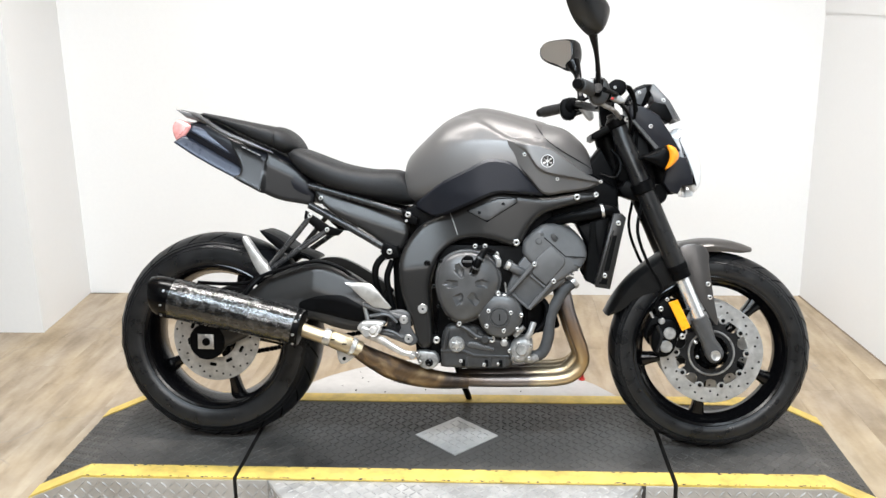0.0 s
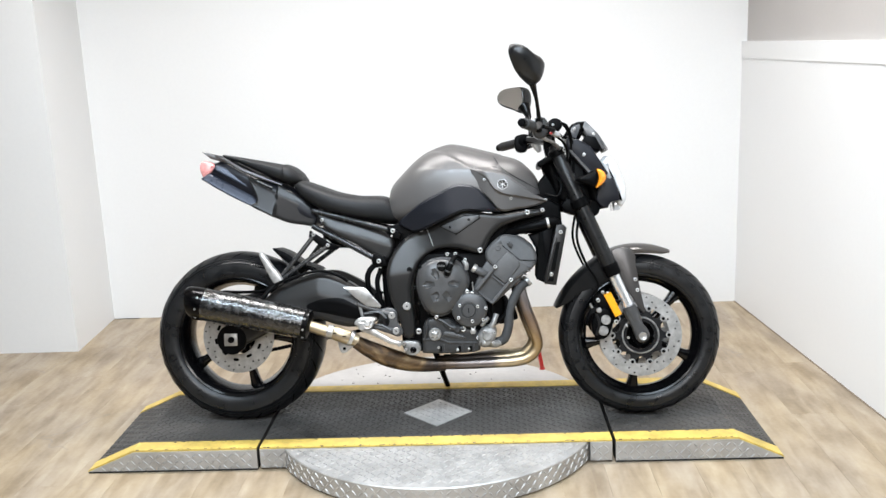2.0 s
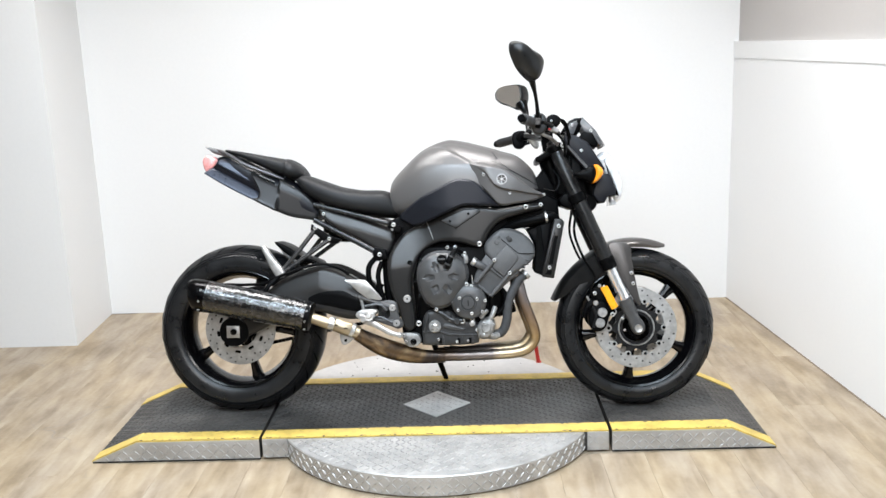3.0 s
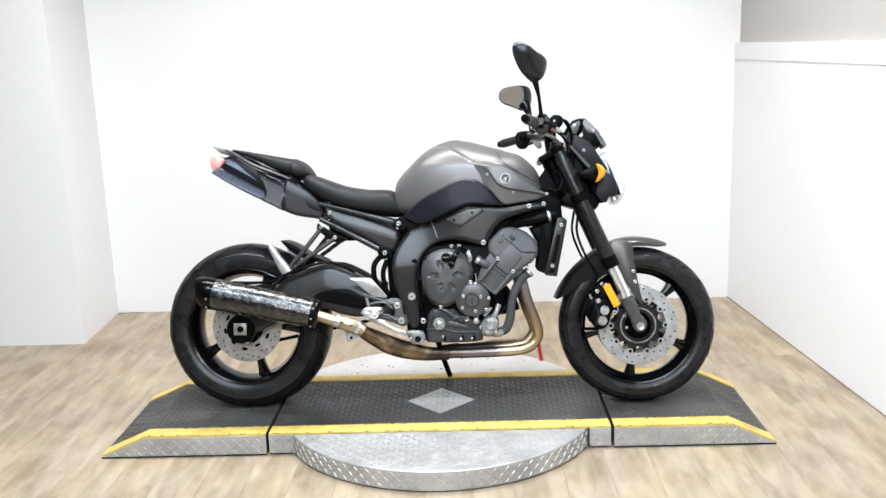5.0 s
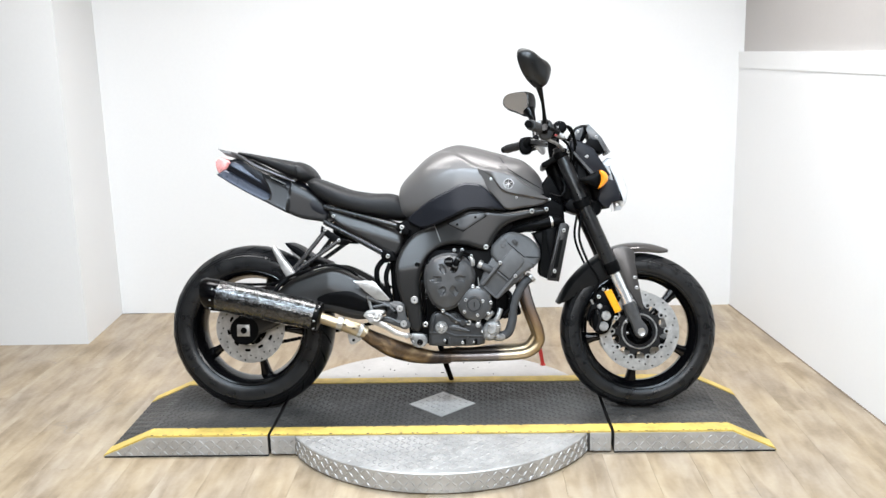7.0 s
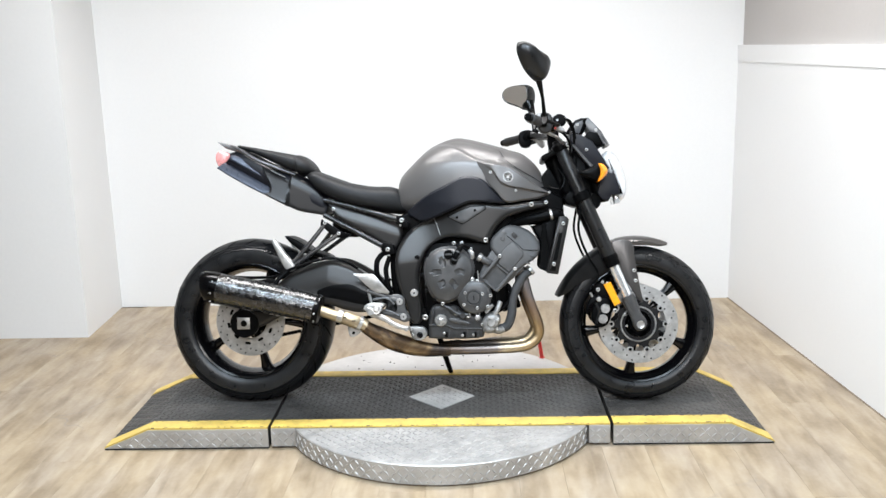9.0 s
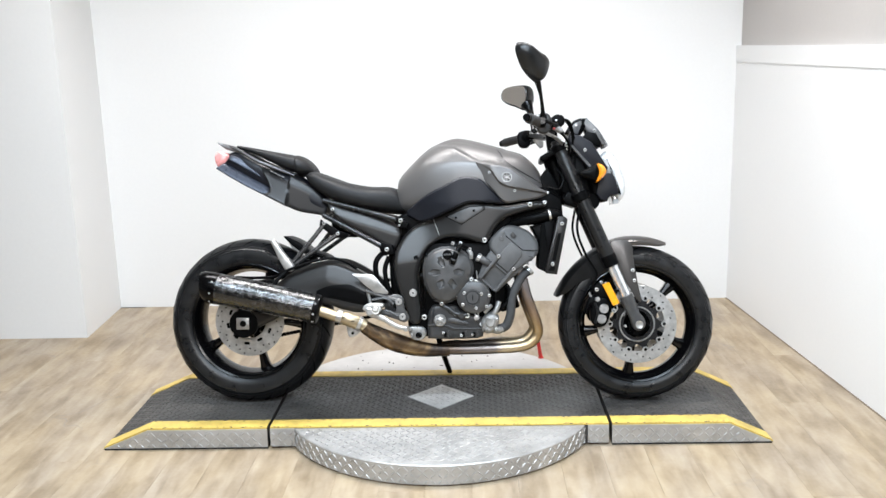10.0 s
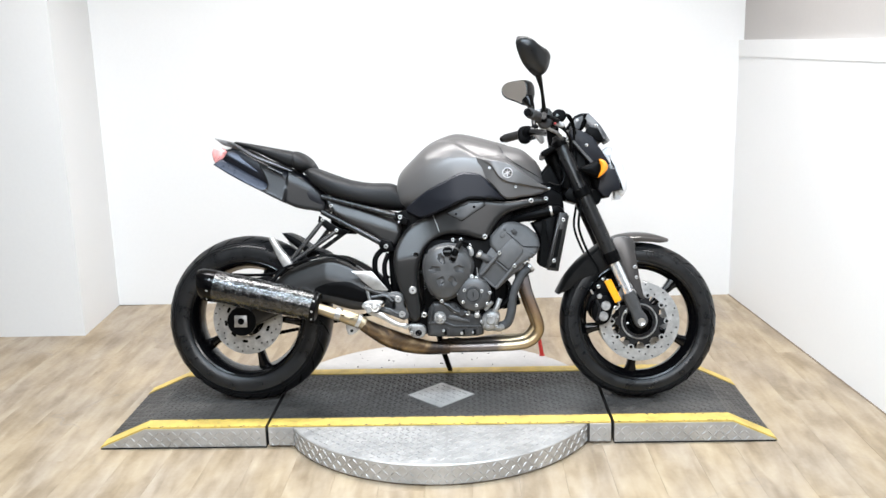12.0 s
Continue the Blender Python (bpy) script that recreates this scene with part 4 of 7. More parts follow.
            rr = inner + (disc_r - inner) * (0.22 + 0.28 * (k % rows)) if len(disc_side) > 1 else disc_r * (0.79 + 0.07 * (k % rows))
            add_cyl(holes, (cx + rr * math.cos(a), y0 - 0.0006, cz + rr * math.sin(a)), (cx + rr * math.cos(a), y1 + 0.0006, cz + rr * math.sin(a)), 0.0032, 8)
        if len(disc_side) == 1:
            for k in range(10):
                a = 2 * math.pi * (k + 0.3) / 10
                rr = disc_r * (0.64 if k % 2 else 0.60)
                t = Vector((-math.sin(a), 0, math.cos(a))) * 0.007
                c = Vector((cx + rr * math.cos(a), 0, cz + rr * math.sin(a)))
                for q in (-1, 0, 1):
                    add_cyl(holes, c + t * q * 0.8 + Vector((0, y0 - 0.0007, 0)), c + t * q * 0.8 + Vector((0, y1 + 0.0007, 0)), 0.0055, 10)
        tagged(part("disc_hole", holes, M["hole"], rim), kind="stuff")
        if len(disc_side) > 1:
            def arm(a):
                return inner - 0.004 if math.cos(5 * a) ** 2 > 0.72 else 0.076 + 0.012 * math.cos(5 * a) ** 2
            part("disc_carrier", add_star(bmesh.new(), 0.05, arm, y0 - 0.002, y1 + 0.002, cx, cz), M["carrier"], rim, "black anodised disc carrier", smooth=20)
            for k in range(10):
                a = math.pi * k / 5
                part("disc_tab", cyl((cx + (inner - 0.001) * math.cos(a), y - 0.0056, cz + (inner - 0.001) * math.sin(a)), (cx + (inner - 0.001) * math.cos(a), y + 0.0056, cz + (inner - 0.001) * math.sin(a)), 0.0125, 18), M["disc"], rim)
                bolt(rim, cx + (inner - 0.003) * math.cos(a), y + s * 0.0062, cz + (inner - 0.003) * math.sin(a), 0.0075, BLACK_BOLT)
            part("hub_ring", lathe([(0.060, y + s * 0.004), (0.062, y + s * 0.007), (0.065, y + s * 0.007), (0.067, y + s * 0.004)], cx, cz, 48, closed=True), M["steel"], rim, "machined silver hub ring")
    return rim


RX, RZ, RR = -0.738, 0.304, 0.315
FX, FZ, FR = 0.727, 0.288, 0.289
rear = wheel("rear_wheel", RX, RZ, RR, 0.18, 212, 0.133, (-1,), "black five-spoke cast rear wheel")
front = wheel("front_wheel", FX, FZ, FR, 0.12, 46, 0.146, (-1, 1), "black five-spoke cast front wheel")

# ---- tank
TANK = [(-0.166, 0.802, 0.735, 0.055, 2.2, 0.4), (-0.155, 0.845, 0.71, 0.095, 2.3, 0.4), (-0.112, 0.893, 0.70, 0.13, 2.4, 0.38), (-0.044, 0.953, 0.70, 0.16, 2.5, 0.36), (0.038, 0.988, 0.715, 0.176, 2.5, 0.36),
        (0.1, 0.986, 0.735, 0.178, 2.5, 0.36), (0.2, 0.96, 0.745, 0.172, 2.5, 0.36), (0.245, 0.947, 0.75, 0.158, 2.4, 0.36)]
SHOULDER = [(-0.09, 0.925), (-0.03, 0.958), (0.03, 0.957), (0.061, 0.945), (0.133, 0.903), (0.188, 0.885), (0.25, 0.876)]


def tank_form(x, y, z):
    """Draws the deck in above the shoulder line and lifts a low spine along the middle."""
    k = min(1, max(0, (x + 0.08) / 0.10))
    over = min(1, max(0, (z - curve_at(SHOULDER, x)) / 0.009))
    y -= math.copysign(min(abs(y), 0.016 * k * over * over * (3 - 2 * over)), y)
    spine = max(0, 1 - (abs(y) / (0.062 + 0.12 * max(0, x))) ** 6)
    if z > 0.9:
        z += 0.006 * k * spine - 0.004 * k
    return (x, y, z)


part("fuel_tank", shaped(TANK, 90, 120, tank_form), M["tank"], bike, "gunmetal grey painted fuel tank")
COVER = [(0.235, 0.949, 0.76, 0.15, 2.3, 0.3), (0.3, 0.930, 0.765, 0.122, 2.3, 0.3), (0.345, 0.895, 0.77, 0.098, 2.3, 0.3), (0.372, 0.858, 0.775, 0.08, 2.2, 0.3), (0.392, 0.80, 0.775, 0.055, 2.2, 0.3)]
part("tank_front_cover", shaped(COVER, 32, 40), M["tank"], bike, "grey front tank cover below the handlebar")


def tank_y(x, z, form):
    """Half width of the tank's skin at a place on it."""
    zt, zb, w, e, mid = (curve_at([(p[0], p[k]) for p in form], x) for k in (1, 2, 3, 4, 5))
    zm = zb + (zt - zb) * mid
    f = min(1, abs(z - zm) / ((zt - zm) if z > zm else (zm - zb)))
    return tank_form(x, w * (1 - f ** e) ** (1 / e), z)[1]


for s in SIDES:
    seam = [(0.212, 0.948), (0.225, 0.925), (0.243, 0.899), (0.27, 0.875)]
    part("tank_seam", tube([(x, s * (tank_y(x, z, TANK) + 0.0005), z) for x, z in seam], 0.0011, 6), M["cowl"], bike)
    groove = [(0.272, 0.876), (0.3, 0.858), (0.34, 0.836), (0.375, 0.815)]
    part("cover_groove", tube([(x, s * (tank_y(x, z, COVER) + 0.001), z) for x, z in groove], 0.0015, 8), M["cowl"], bike)


def tank_half(x):
    return curve_at([(s[0], s[3]) for s in TANK] + [(0.3, 0.15), (0.4, 0.10)], x)


CREASE = [(0.10, 0.905), (0.185, 0.868), (0.227, 0.815), (0.313, 0.792), (0.395, 0.778)]
for s in SIDES:
    def depth_dark(x, z):
        return s * (tank_half(x) + 0.010 - 0.10 * max(0, 0.74 - z))

    low = [(-0.122, 0.700), (-0.064, 0.677), (0.031, 0.711), (0.103, 0.742), (0.142, 0.745), (0.238, 0.738)]
    high = [(-0.122, 0.716), (-0.048, 0.773), (0.031, 0.814), (0.078, 0.837), (0.11, 0.839), (0.157, 0.826), (0.2, 0.782), (0.238, 0.742)]
    part("tank_side_panel", patch(-0.122, 0.238, low, high, depth_dark, 0.014, 48, 12), M["tank_dark"], bike, "dark graphite lower tank panel")

    def depth_wing(x, z):
        ridge = curve_at(CREASE, x)
        off = z - ridge
        base = curve_at([(0.12, 0.165), (0.15, 0.1735), (0.2, 0.184), (0.3, 0.172), (0.4, 0.13)], x)
        swell = min(1, max(0, (x - 0.15) / 0.08))
        step = min(1, max(0, (off + 0.006) / 0.006))
        return s * (base + 0.002 + 0.013 * swell * swell * (3 - 2 * swell) * step * step * (3 - 2 * step) - (0.06 * off + 2.0 * off * off if off > 0 else -0.1 * off))

    low = [(0.135, 0.845), (0.157, 0.830), (0.2, 0.785), (0.24, 0.744), (0.3, 0.748), (0.36, 0.757), (0.4, 0.772)]
    high = [(0.135, 0.897), (0.185, 0.886), (0.25, 0.874), (0.3, 0.842), (0.36, 0.80), (0.4, 0.779)]
    part("tank_wing", patch(0.135, 0.4, low, high, depth_wing, 0.012, 64, 40), M["tank"], bike, "gunmetal grey tank side wing with a crease")
    for x, z, r in ((0.186, 0.852, 0.0065), (0.277, 0.785, 0.0065), (0.398, 0.778, 0.006)):
        bolt(bike, x, depth_wing(x, z) + s * 0.001, z, r)
    # round badge: a plain ring round six short petals
    by = depth_wing(0.249, 0.834) + s * 0.001
    badge = part("badge", lathe([(0.0158, by), (0.0178, by), (0.0178, by + s * 0.003), (0.0158, by + s * 0.003)], 0.249, 0.834, 32, closed=True), M["badge"], bike, "round silver tank badge, plain shapes")
    part("badge_field", cyl((0.249, by + s * 0.0005, 0.834), (0.249, by - s * 0.004, 0.834), 0.0160, 28), M["cowl"], badge, "dark grey badge field")
    bm = bmesh.new()
    hub = Vector((0.249, by + s * 0.0012, 0.834))
    add_cyl(bm, hub - Vector((0, s * 0.001, 0)), hub + Vector((0, s * 0.0012, 0)), 0.0042, 14)
    for k in range(6):
        a = radians(30 + 60 * k)
        d = Vector((math.cos(a), 0, math.sin(a)))
        add_tube(bm, [hub + d * 0.003, hub + d * 0.0125], [0.0010, 0.0026], 6, smooth=False)
    part("badge_petals", bm, M["badge"], badge)

# ---- seats
SEAT = [(-0.508, 0.862, 0.845, 0.085, 2.6, 0.5), (-0.48, 0.873, 0.808, 0.115, 3, 0.5), (-0.415, 0.851, 0.764, 0.132, 3, 0.5), (-0.349, 0.828, 0.742, 0.14, 3, 0.5),
        (-0.266, 0.813, 0.722, 0.132, 3, 0.5), (-0.19, 0.81, 0.708, 0.112, 3, 0.5), (-0.155, 0.788, 0.705, 0.1, 2.8, 0.5), (-0.131, 0.735, 0.71, 0.09, 2.4, 0.5)]
part("rider_seat", shaped(SEAT, 48, 40), M["seat"], bike, "black grained vinyl rider seat")
PILLION = [(-0.782, 0.979, 0.967, 0.045, 2.4, 0.5), (-0.72, 0.968, 0.944, 0.07, 2.8, 0.5), (-0.633, 0.951, 0.902, 0.09, 3, 0.5), (-0.58, 0.941, 0.878, 0.10, 3, 0.5), (-0.548, 0.934, 0.868, 0.103, 3, 0.5)]
part("pillion_seat", shaped(PILLION, 36, 36), M["seat"], bike, "black grained vinyl passenger seat")
BUMP = [(-0.552, 0.936, 0.866, 0.098, 2.8, 0.5), (-0.542, 0.936, 0.860, 0.107, 2.7, 0.5), (-0.52, 0.926, 0.855, 0.104, 2.5, 0.5), (-0.498, 0.908, 0.855, 0.088, 2.3, 0.5), (-0.482, 0.886, 0.862, 0.06, 2.1, 0.5)]
part("seat_stop", shaped(BUMP, 24, 32), M["seat"], bike, "rounded black vinyl front roll of the passenger seat")

# ---- tail
TAILB = [(-0.828, 0.945, 0.892, 0.07, 3, 0.5), (-0.76, 0.955, 0.852, 0.082, 3, 0.5), (-0.65, 0.903, 0.794, 0.09, 3, 0.5), (-0.566, 0.867, 0.745, 0.096, 3, 0.5), (-0.5, 0.835, 0.72, 0.098, 3, 0.5), (-0.455, 0.797, 0.708, 0.094, 3, 0.5), (-0.43, 0.752, 0.712, 0.088, 2.6, 0.5)]
part("tail_body", shaped(TAILB, 40, 36), M["navy"], bike, "black plastic tail section")
for s in SIDES:
    PANEL = [(-0.700, 0.908), (-0.683, 0.894), (-0.666, 0.862), (-0.650, 0.834), (-0.641, 0.810), (-0.645, 0.793), (-0.660, 0.785), (-0.603, 0.754), (-0.536, 0.722), (-0.468, 0.709), (-0.436, 0.706), (-0.430, 0.736), (-0.443, 0.769), (-0.468, 0.801), (-0.497, 0.823), (-0.540, 0.848), (-0.585, 0.872), (-0.636, 0.892)]
    part("tail_side_panel", pillow(spline(PANEL, 5, True), s * 0.100, s * 0.1075, s * 0.06, 0.010, 0.006, lambda x, z: -s * (0.30 * soft(z - 0.826 + 0.47 * (x + 0.569), 0.003) + 0.13 * soft(x + 0.566 + 0.08 * (0.826 - z), 0.002) + 0.42 * (z - 0.815 + 0.5 * (x + 0.60)) * min(1, max(0, (-0.566 - x - 0.08 * (0.826 - z)) / 0.007)))), M["cowl"], bike, "satin dark tail side panel with a rounded rear edge")
    LOWER = [(-0.852, 0.888), (-0.824, 0.910), (-0.762, 0.878), (-0.702, 0.846), (-0.651, 0.820), (-0.643, 0.805), (-0.648, 0.788), (-0.668, 0.784), (-0.729, 0.815), (-0.797, 0.853)]
    part("tail_lower_blade", pillow(LOWER, s * 0.083, s * 0.090, s * 0.05, 0.008, 0.006, lambda x, z: -s * 0.45 * (z - 0.848 + 0.53 * (x + 0.75))), M["blade"], bike, "satin lower tail blade, bluish lamp reflection put into its colour")
    UPPER = [(-0.806, 0.922), (-0.795, 0.938), (-0.742, 0.924), (-0.703, 0.900), (-0.684, 0.868), (-0.672, 0.850), (-0.692, 0.858), (-0.756, 0.894)]
    part("tail_upper_blade", pillow(UPPER, s * 0.080, s * 0.085, s * 0.05, 0.006, 0.006, lambda x, z: -s * 0.3 * (z - 0.900 + 0.53 * (x + 0.74))), M["blade"], bike, "satin upper tail blade, bluish lamp reflection put into its colour")
    strip = [(-0.842, 0.984), (-0.775, 0.962), (-0.7, 0.918), (-0.62, 0.885), (-0.55, 0.858)]
    part("tail_edge_trim", tube([(x, s * (0.05 + 0.04 * (x + 0.842) / 0.11 if x < -0.732 else 0.092), z) for x, z in strip], [0.003, 0.006, 0.007, 0.006, 0.003], 8), M["engine"], bike, "grey painted tail edge trim")
    # model lettering on the panel, as plain bars
    bars = bmesh.new()
    for k in range(4):
        x = -0.640 + 0.0145 * k
        z = 0.873 - 0.0068 * k
        add_prism(bars, [(x, z), (x + 0.010, z - 0.0045), (x + 0.0108, z - 0.0015), (x + 0.0008, z + 0.003)], s * 0.1025, s * 0.09)
    part("lettering_bars", bars, M["grey_print"], bike, "pale grey lettering shown as plain bars", smooth=0)
part("tail_tip", prism([(-0.852, 0.989), (-0.80, 0.975), (-0.75, 0.955), (-0.75, 0.94), (-0.82, 0.962)], -0.07, 0.07, 0.004), M["tank"], bike, "grey upswept tail tip")
part("tail_light", prism(spline([(-0.858, 0.94), (-0.84, 0.955), (-0.805, 0.937), (-0.816, 0.914), (-0.842, 0.892), (-0.857, 0.912)], 4, True), -0.082, 0.082, 0.01), M["red"], bike, "pale red tail light lens")

# ---- subframe and side cover
for s in SIDES:
    f = bmesh.new()
    add_tube(f, [(-0.44, s * 0.1, 0.762), (-0.30, s * 0.112, 0.725), (-0.135, s * 0.135, 0.679)], 0.0095, 12)
    part("subframe_tube", f, M["tube"], bike, "black upper subframe tube")
    f = bmesh.new()
    add_tube(f, [(-0.44, s * 0.1, 0.706), (-0.31, s * 0.115, 0.638), (-0.185, s * 0.14, 0.571)], 0.0105, 12)
    part("subframe_tube", f, M["tube"], bike, "black lower subframe tube")
    part("side_cover", pillow(spline([(-0.425, 0.752), (-0.349, 0.731), (-0.26, 0.707), (-0.165, 0.682), (-0.140, 0.655), (-0.16, 0.588), (-0.19, 0.580), (-0.28, 0.634), (-0.38, 0.690)], 6, True), s * 0.106, s * 0.118, s * 0.05, 0.011, 0.006, lambda x, z: -s * 0.35 * soft(z - 0.668 + 0.32 * (x + 0.28), 0.004)), M["frame"], bike, "satin dark side cover between the subframe tubes")
    part("subframe_lug", prism([(-0.165, 0.70), (-0.115, 0.672), (-0.12, 0.652), (-0.155, 0.658)], s * 0.147, s * 0.11, 0.004), M["black"], bike)
    part("subframe_lug", prism([(-0.215, 0.602), (-0.175, 0.592), (-0.165, 0.56), (-0.205, 0.552), (-0.222, 0.575)], s * 0.152, s * 0.11, 0.004), M["black"], bike)
    for x, y, z, r in ((-0.403, 0.115, 0.727, 0.008), (-0.143, 0.149, 0.682, 0.010), (-0.195, 0.154, 0.576, 0.010), (-0.148, 0.149, 0.664, 0.005)):
        bolt(bike, x, s * y, z, r)
    # passenger footrest hanger
    hanger = part("footrest_hanger", prism([(-0.445, 0.690), (-0.375, 0.645), (-0.335, 0.632), (-0.35, 0.618), (-0.395, 0.620), (-0.45, 0.668)], s * 0.13, s * 0.112, 0.003), M["black"], bike, "black passenger footrest hanger")
    f = bmesh.new()
    add_tube(f, [(-0.435, s * 0.124, 0.668), (-0.49, s * 0.13, 0.60), (-0.565, s * 0.137, 0.512)], 0.0085, 10)
    add_tube(f, [(-0.385, s * 0.124, 0.632), (-0.46, s * 0.13, 0.58), (-0.565, s * 0.137, 0.508)], 0.0085, 10)
    part("hanger_strut", f, M["tube"], hanger)
    for x, z in ((-0.432, 0.676), (-0.381, 0.636)):
        bolt(bike, x, s * 0.131, z, 0.0085)
    part("passenger_footrest", prism(spline([(-0.628, 0.607), (-0.614, 0.614), (-0.580, 0.566), (-0.545, 0.522), (-0.548, 0.500), (-0.572, 0.500), (-0.594, 0.532), (-0.612, 0.57)], 4, True), s * 0.155, s * 0.125, 0.006), M["alu"], bike, "folded bare aluminium passenger footrest")
part("rear_hugger", prism(spline([(-0.60, 0.628), (-0.55, 0.610), (-0.50, 0.575), (-0.44, 0.552), (-0.44, 0.540), (-0.52, 0.560), (-0.565, 0.59)], 3, True), -0.07, 0.07, 0.004), M["black"], bike, "black plastic mudguard over the rear tyre")

# ---- swingarm
ARM = [(-0.66, 0.415), (-0.61, 0.455), (-0.558, 0.493), (-0.474, 0.527), (-0.41, 0.537), (-0.36, 0.527), (-0.29, 0.49), (-0.235, 0.447), (-0.205, 0.39), (-0.22, 0.355), (-0.3, 0.342), (-0.36, 0.352), (-0.44, 0.372), (-0.56, 0.345), (-0.69, 0.285), (-0.775, 0.268), (-0.792, 0.3), (-0.76, 0.335)]
for s in SIDES:
    arm = part("swingarm", pillow(spline(ARM, 6, True), s * 0.132, s * 0.146, s * 0.08, 0.02, 0.009, lambda x, z: -s * 0.34 * soft(z - 0.465 + 0.30 * abs(x + 0.42), 0.012)), M["frame"], bike, "dark cast swingarm")
    low = [(-0.47, 0.405), (-0.4, 0.385), (-0.3, 0.362), (-0.23, 0.365)]
    high = [(-0.47, 0.425), (-0.4, 0.455), (-0.33, 0.452), (-0.23, 0.40)]
    # sits on the arm's face; its black paints the shade of a hollow
    part("swingarm_recess", patch(-0.47, -0.23, low, high, lambda x, z: s * 0.147, 0.012, 24, 6), M["black"], arm, "black patch that shades the lower face like a recess")
    part("axle_plate", cyl((RX, s * 0.1495, RZ), (RX, s * 0.12, RZ), 0.054, 36, 0.004), M["black"], bike, "black round plate behind the axle")
    part("axle_block", prism([(RX - 0.026, RZ - 0.022), (RX + 0.022, RZ - 0.022), (RX + 0.022, RZ + 0.022), (RX - 0.026, RZ + 0.022)], s * 0.153, s * 0.12, 0.003), M["alu"], bike, "silver axle adjuster block")
    part("axle_nut", lathe([(0.006, s * 0.158), (0.011, s * 0.158), (0.0125, s * 0.15), (0.0, s * 0.14), (0.0, s * 0.154)], RX, RZ, 6 if s > 0 else 24), M["black"], bike)
part("brake_caliper", prism(spline([(-0.715, 0.455), (-0.66, 0.465), (-0.625, 0.45), (-0.63, 0.43), (-0.70, 0.43)], 3, True), -0.12, -0.045, 0.006), M["black"], rear, "black rear brake caliper")
hose = [(-0.77, 0.476, -0.125), (-0.70, 0.474, -0.135), (-0.62, 0.478, -0.147), (-0.59, 0.492, -0.152), (-0.54, 0.512, -0.154), (-0.46, 0.537, -0.15), (-0.40, 0.545, -0.148), (-0.345, 0.53, -0.148), (-0.31, 0.505, -0.14)]
part("brake_hose", tube([(x, y, z) for x, z, y in hose], 0.0055, 10), M["black"], bike, "black rear brake hose")
part("heel_plate", prism([(-0.320, 0.488), (-0.250, 0.487), (-0.240, 0.481), (-0.187, 0.419), (-0.192, 0.413), (-0.238, 0.418), (-0.275, 0.446), (-0.300, 0.470)], -0.177, -0.168, 0.0035), M["alu"], bike, "bright aluminium heel plate")
for s in SIDES:
    part("footrest_bracket", prism(spline([(-0.195, 0.402), (-0.165, 0.412), (-0.135, 0.400), (-0.130, 0.36), (-0.112, 0.325), (-0.13, 0.308), (-0.16, 0.318), (-0.2, 0.333), (-0.212, 0.348), (-0.168, 0.352), (-0.172, 0.382)], 4, True), s * 0.170, s * 0.155, 0.006), M["engine"], bike, "dark cast footrest bracket")
    part("bracket_arm", tube([(-0.151, s * 0.163, 0.386), (-0.205, s * 0.163, 0.404), (-0.268, s * 0.163, 0.424)], [0.012, 0.009, 0.008], 10), M["engine"], bike)
    part("bracket_arm", tube([(-0.148, s * 0.163, 0.334), (-0.20, s * 0.164, 0.343), (-0.252, s * 0.165, 0.352)], [0.011, 0.009, 0.008], 10), M["engine"], bike)
    part("return_spring", tube([(-0.268, s * 0.160, 0.430), (-0.262, s * 0.160, 0.40), (-0.255, s * 0.160, 0.372)], 0.006, 8), M["dull"], bike, "bright pedal return spring")
    bolt(bike, -0.151, s * 0.173, 0.384, 0.0155, SOCKET)
    bolt(bike, -0.137, s * 0.173, 0.329, 0.0155, SOCKET)
    part("bracket_rib", tube([(-0.25, s * 0.17, 0.392), (-0.2, s * 0.172, 0.398), (-0.17, s * 0.171, 0.375)], 0.005, 8), M["engine"], bike)
    part("bracket_rib", tube([(-0.235, s * 0.171, 0.352), (-0.19, s * 0.172, 0.35), (-0.155, s * 0.171, 0.332)], 0.005, 8), M["engine"], bike)
    f = bmesh.new()
    add_cyl(f, (-0.225, s * 0.17, 0.358), (-0.225, s * 0.265, 0.366), 0.0115, 14, 0.003)
    for k in range(5):
        add_cyl(f, (-0.225, s * (0.185 + 0.016 * k), 0.359), (-0.225, s * (0.191 + 0.016 * k), 0.36), 0.0135, 14)
    part("rider_footrest", f, M["alu"], bike, "ribbed aluminium rider footrest")
part("brake_pedal", prism(spline([(-0.272, 0.356), (-0.262, 0.368), (-0.243, 0.362), (-0.232, 0.346), (-0.205, 0.338), (-0.175, 0.318), (-0.14, 0.300), (-0.115, 0.297), (-0.112, 0.286), (-0.135, 0.284), (-0.165, 0.292), (-0.205, 0.314), (-0.235, 0.326), (-0.258, 0.336)], 4, True), -0.207, -0.19, 0.005), M["alu"], bike, "worn cast aluminium brake pedal")
part("pedal_boss", cyl((-0.25, -0.216, 0.350), (-0.25, -0.185, 0.350), 0.014, 18, 0.003), M["alu"], bike)
part("pedal_tip", cyl((-0.119, -0.24, 0.291), (-0.119, -0.195, 0.291), 0.0085, 14, 0.002), M["alu"], bike)
part("footrest_pivot", prism(spline([(-0.280, 0.360), (-0.268, 0.378), (-0.235, 0.382), (-0.205, 0.378), (-0.21, 0.366), (-0.24, 0.366), (-0.262, 0.352)], 4, True), -0.205, -0.165, 0.004), M["alu"], bike, "silver hinged footrest bracket")
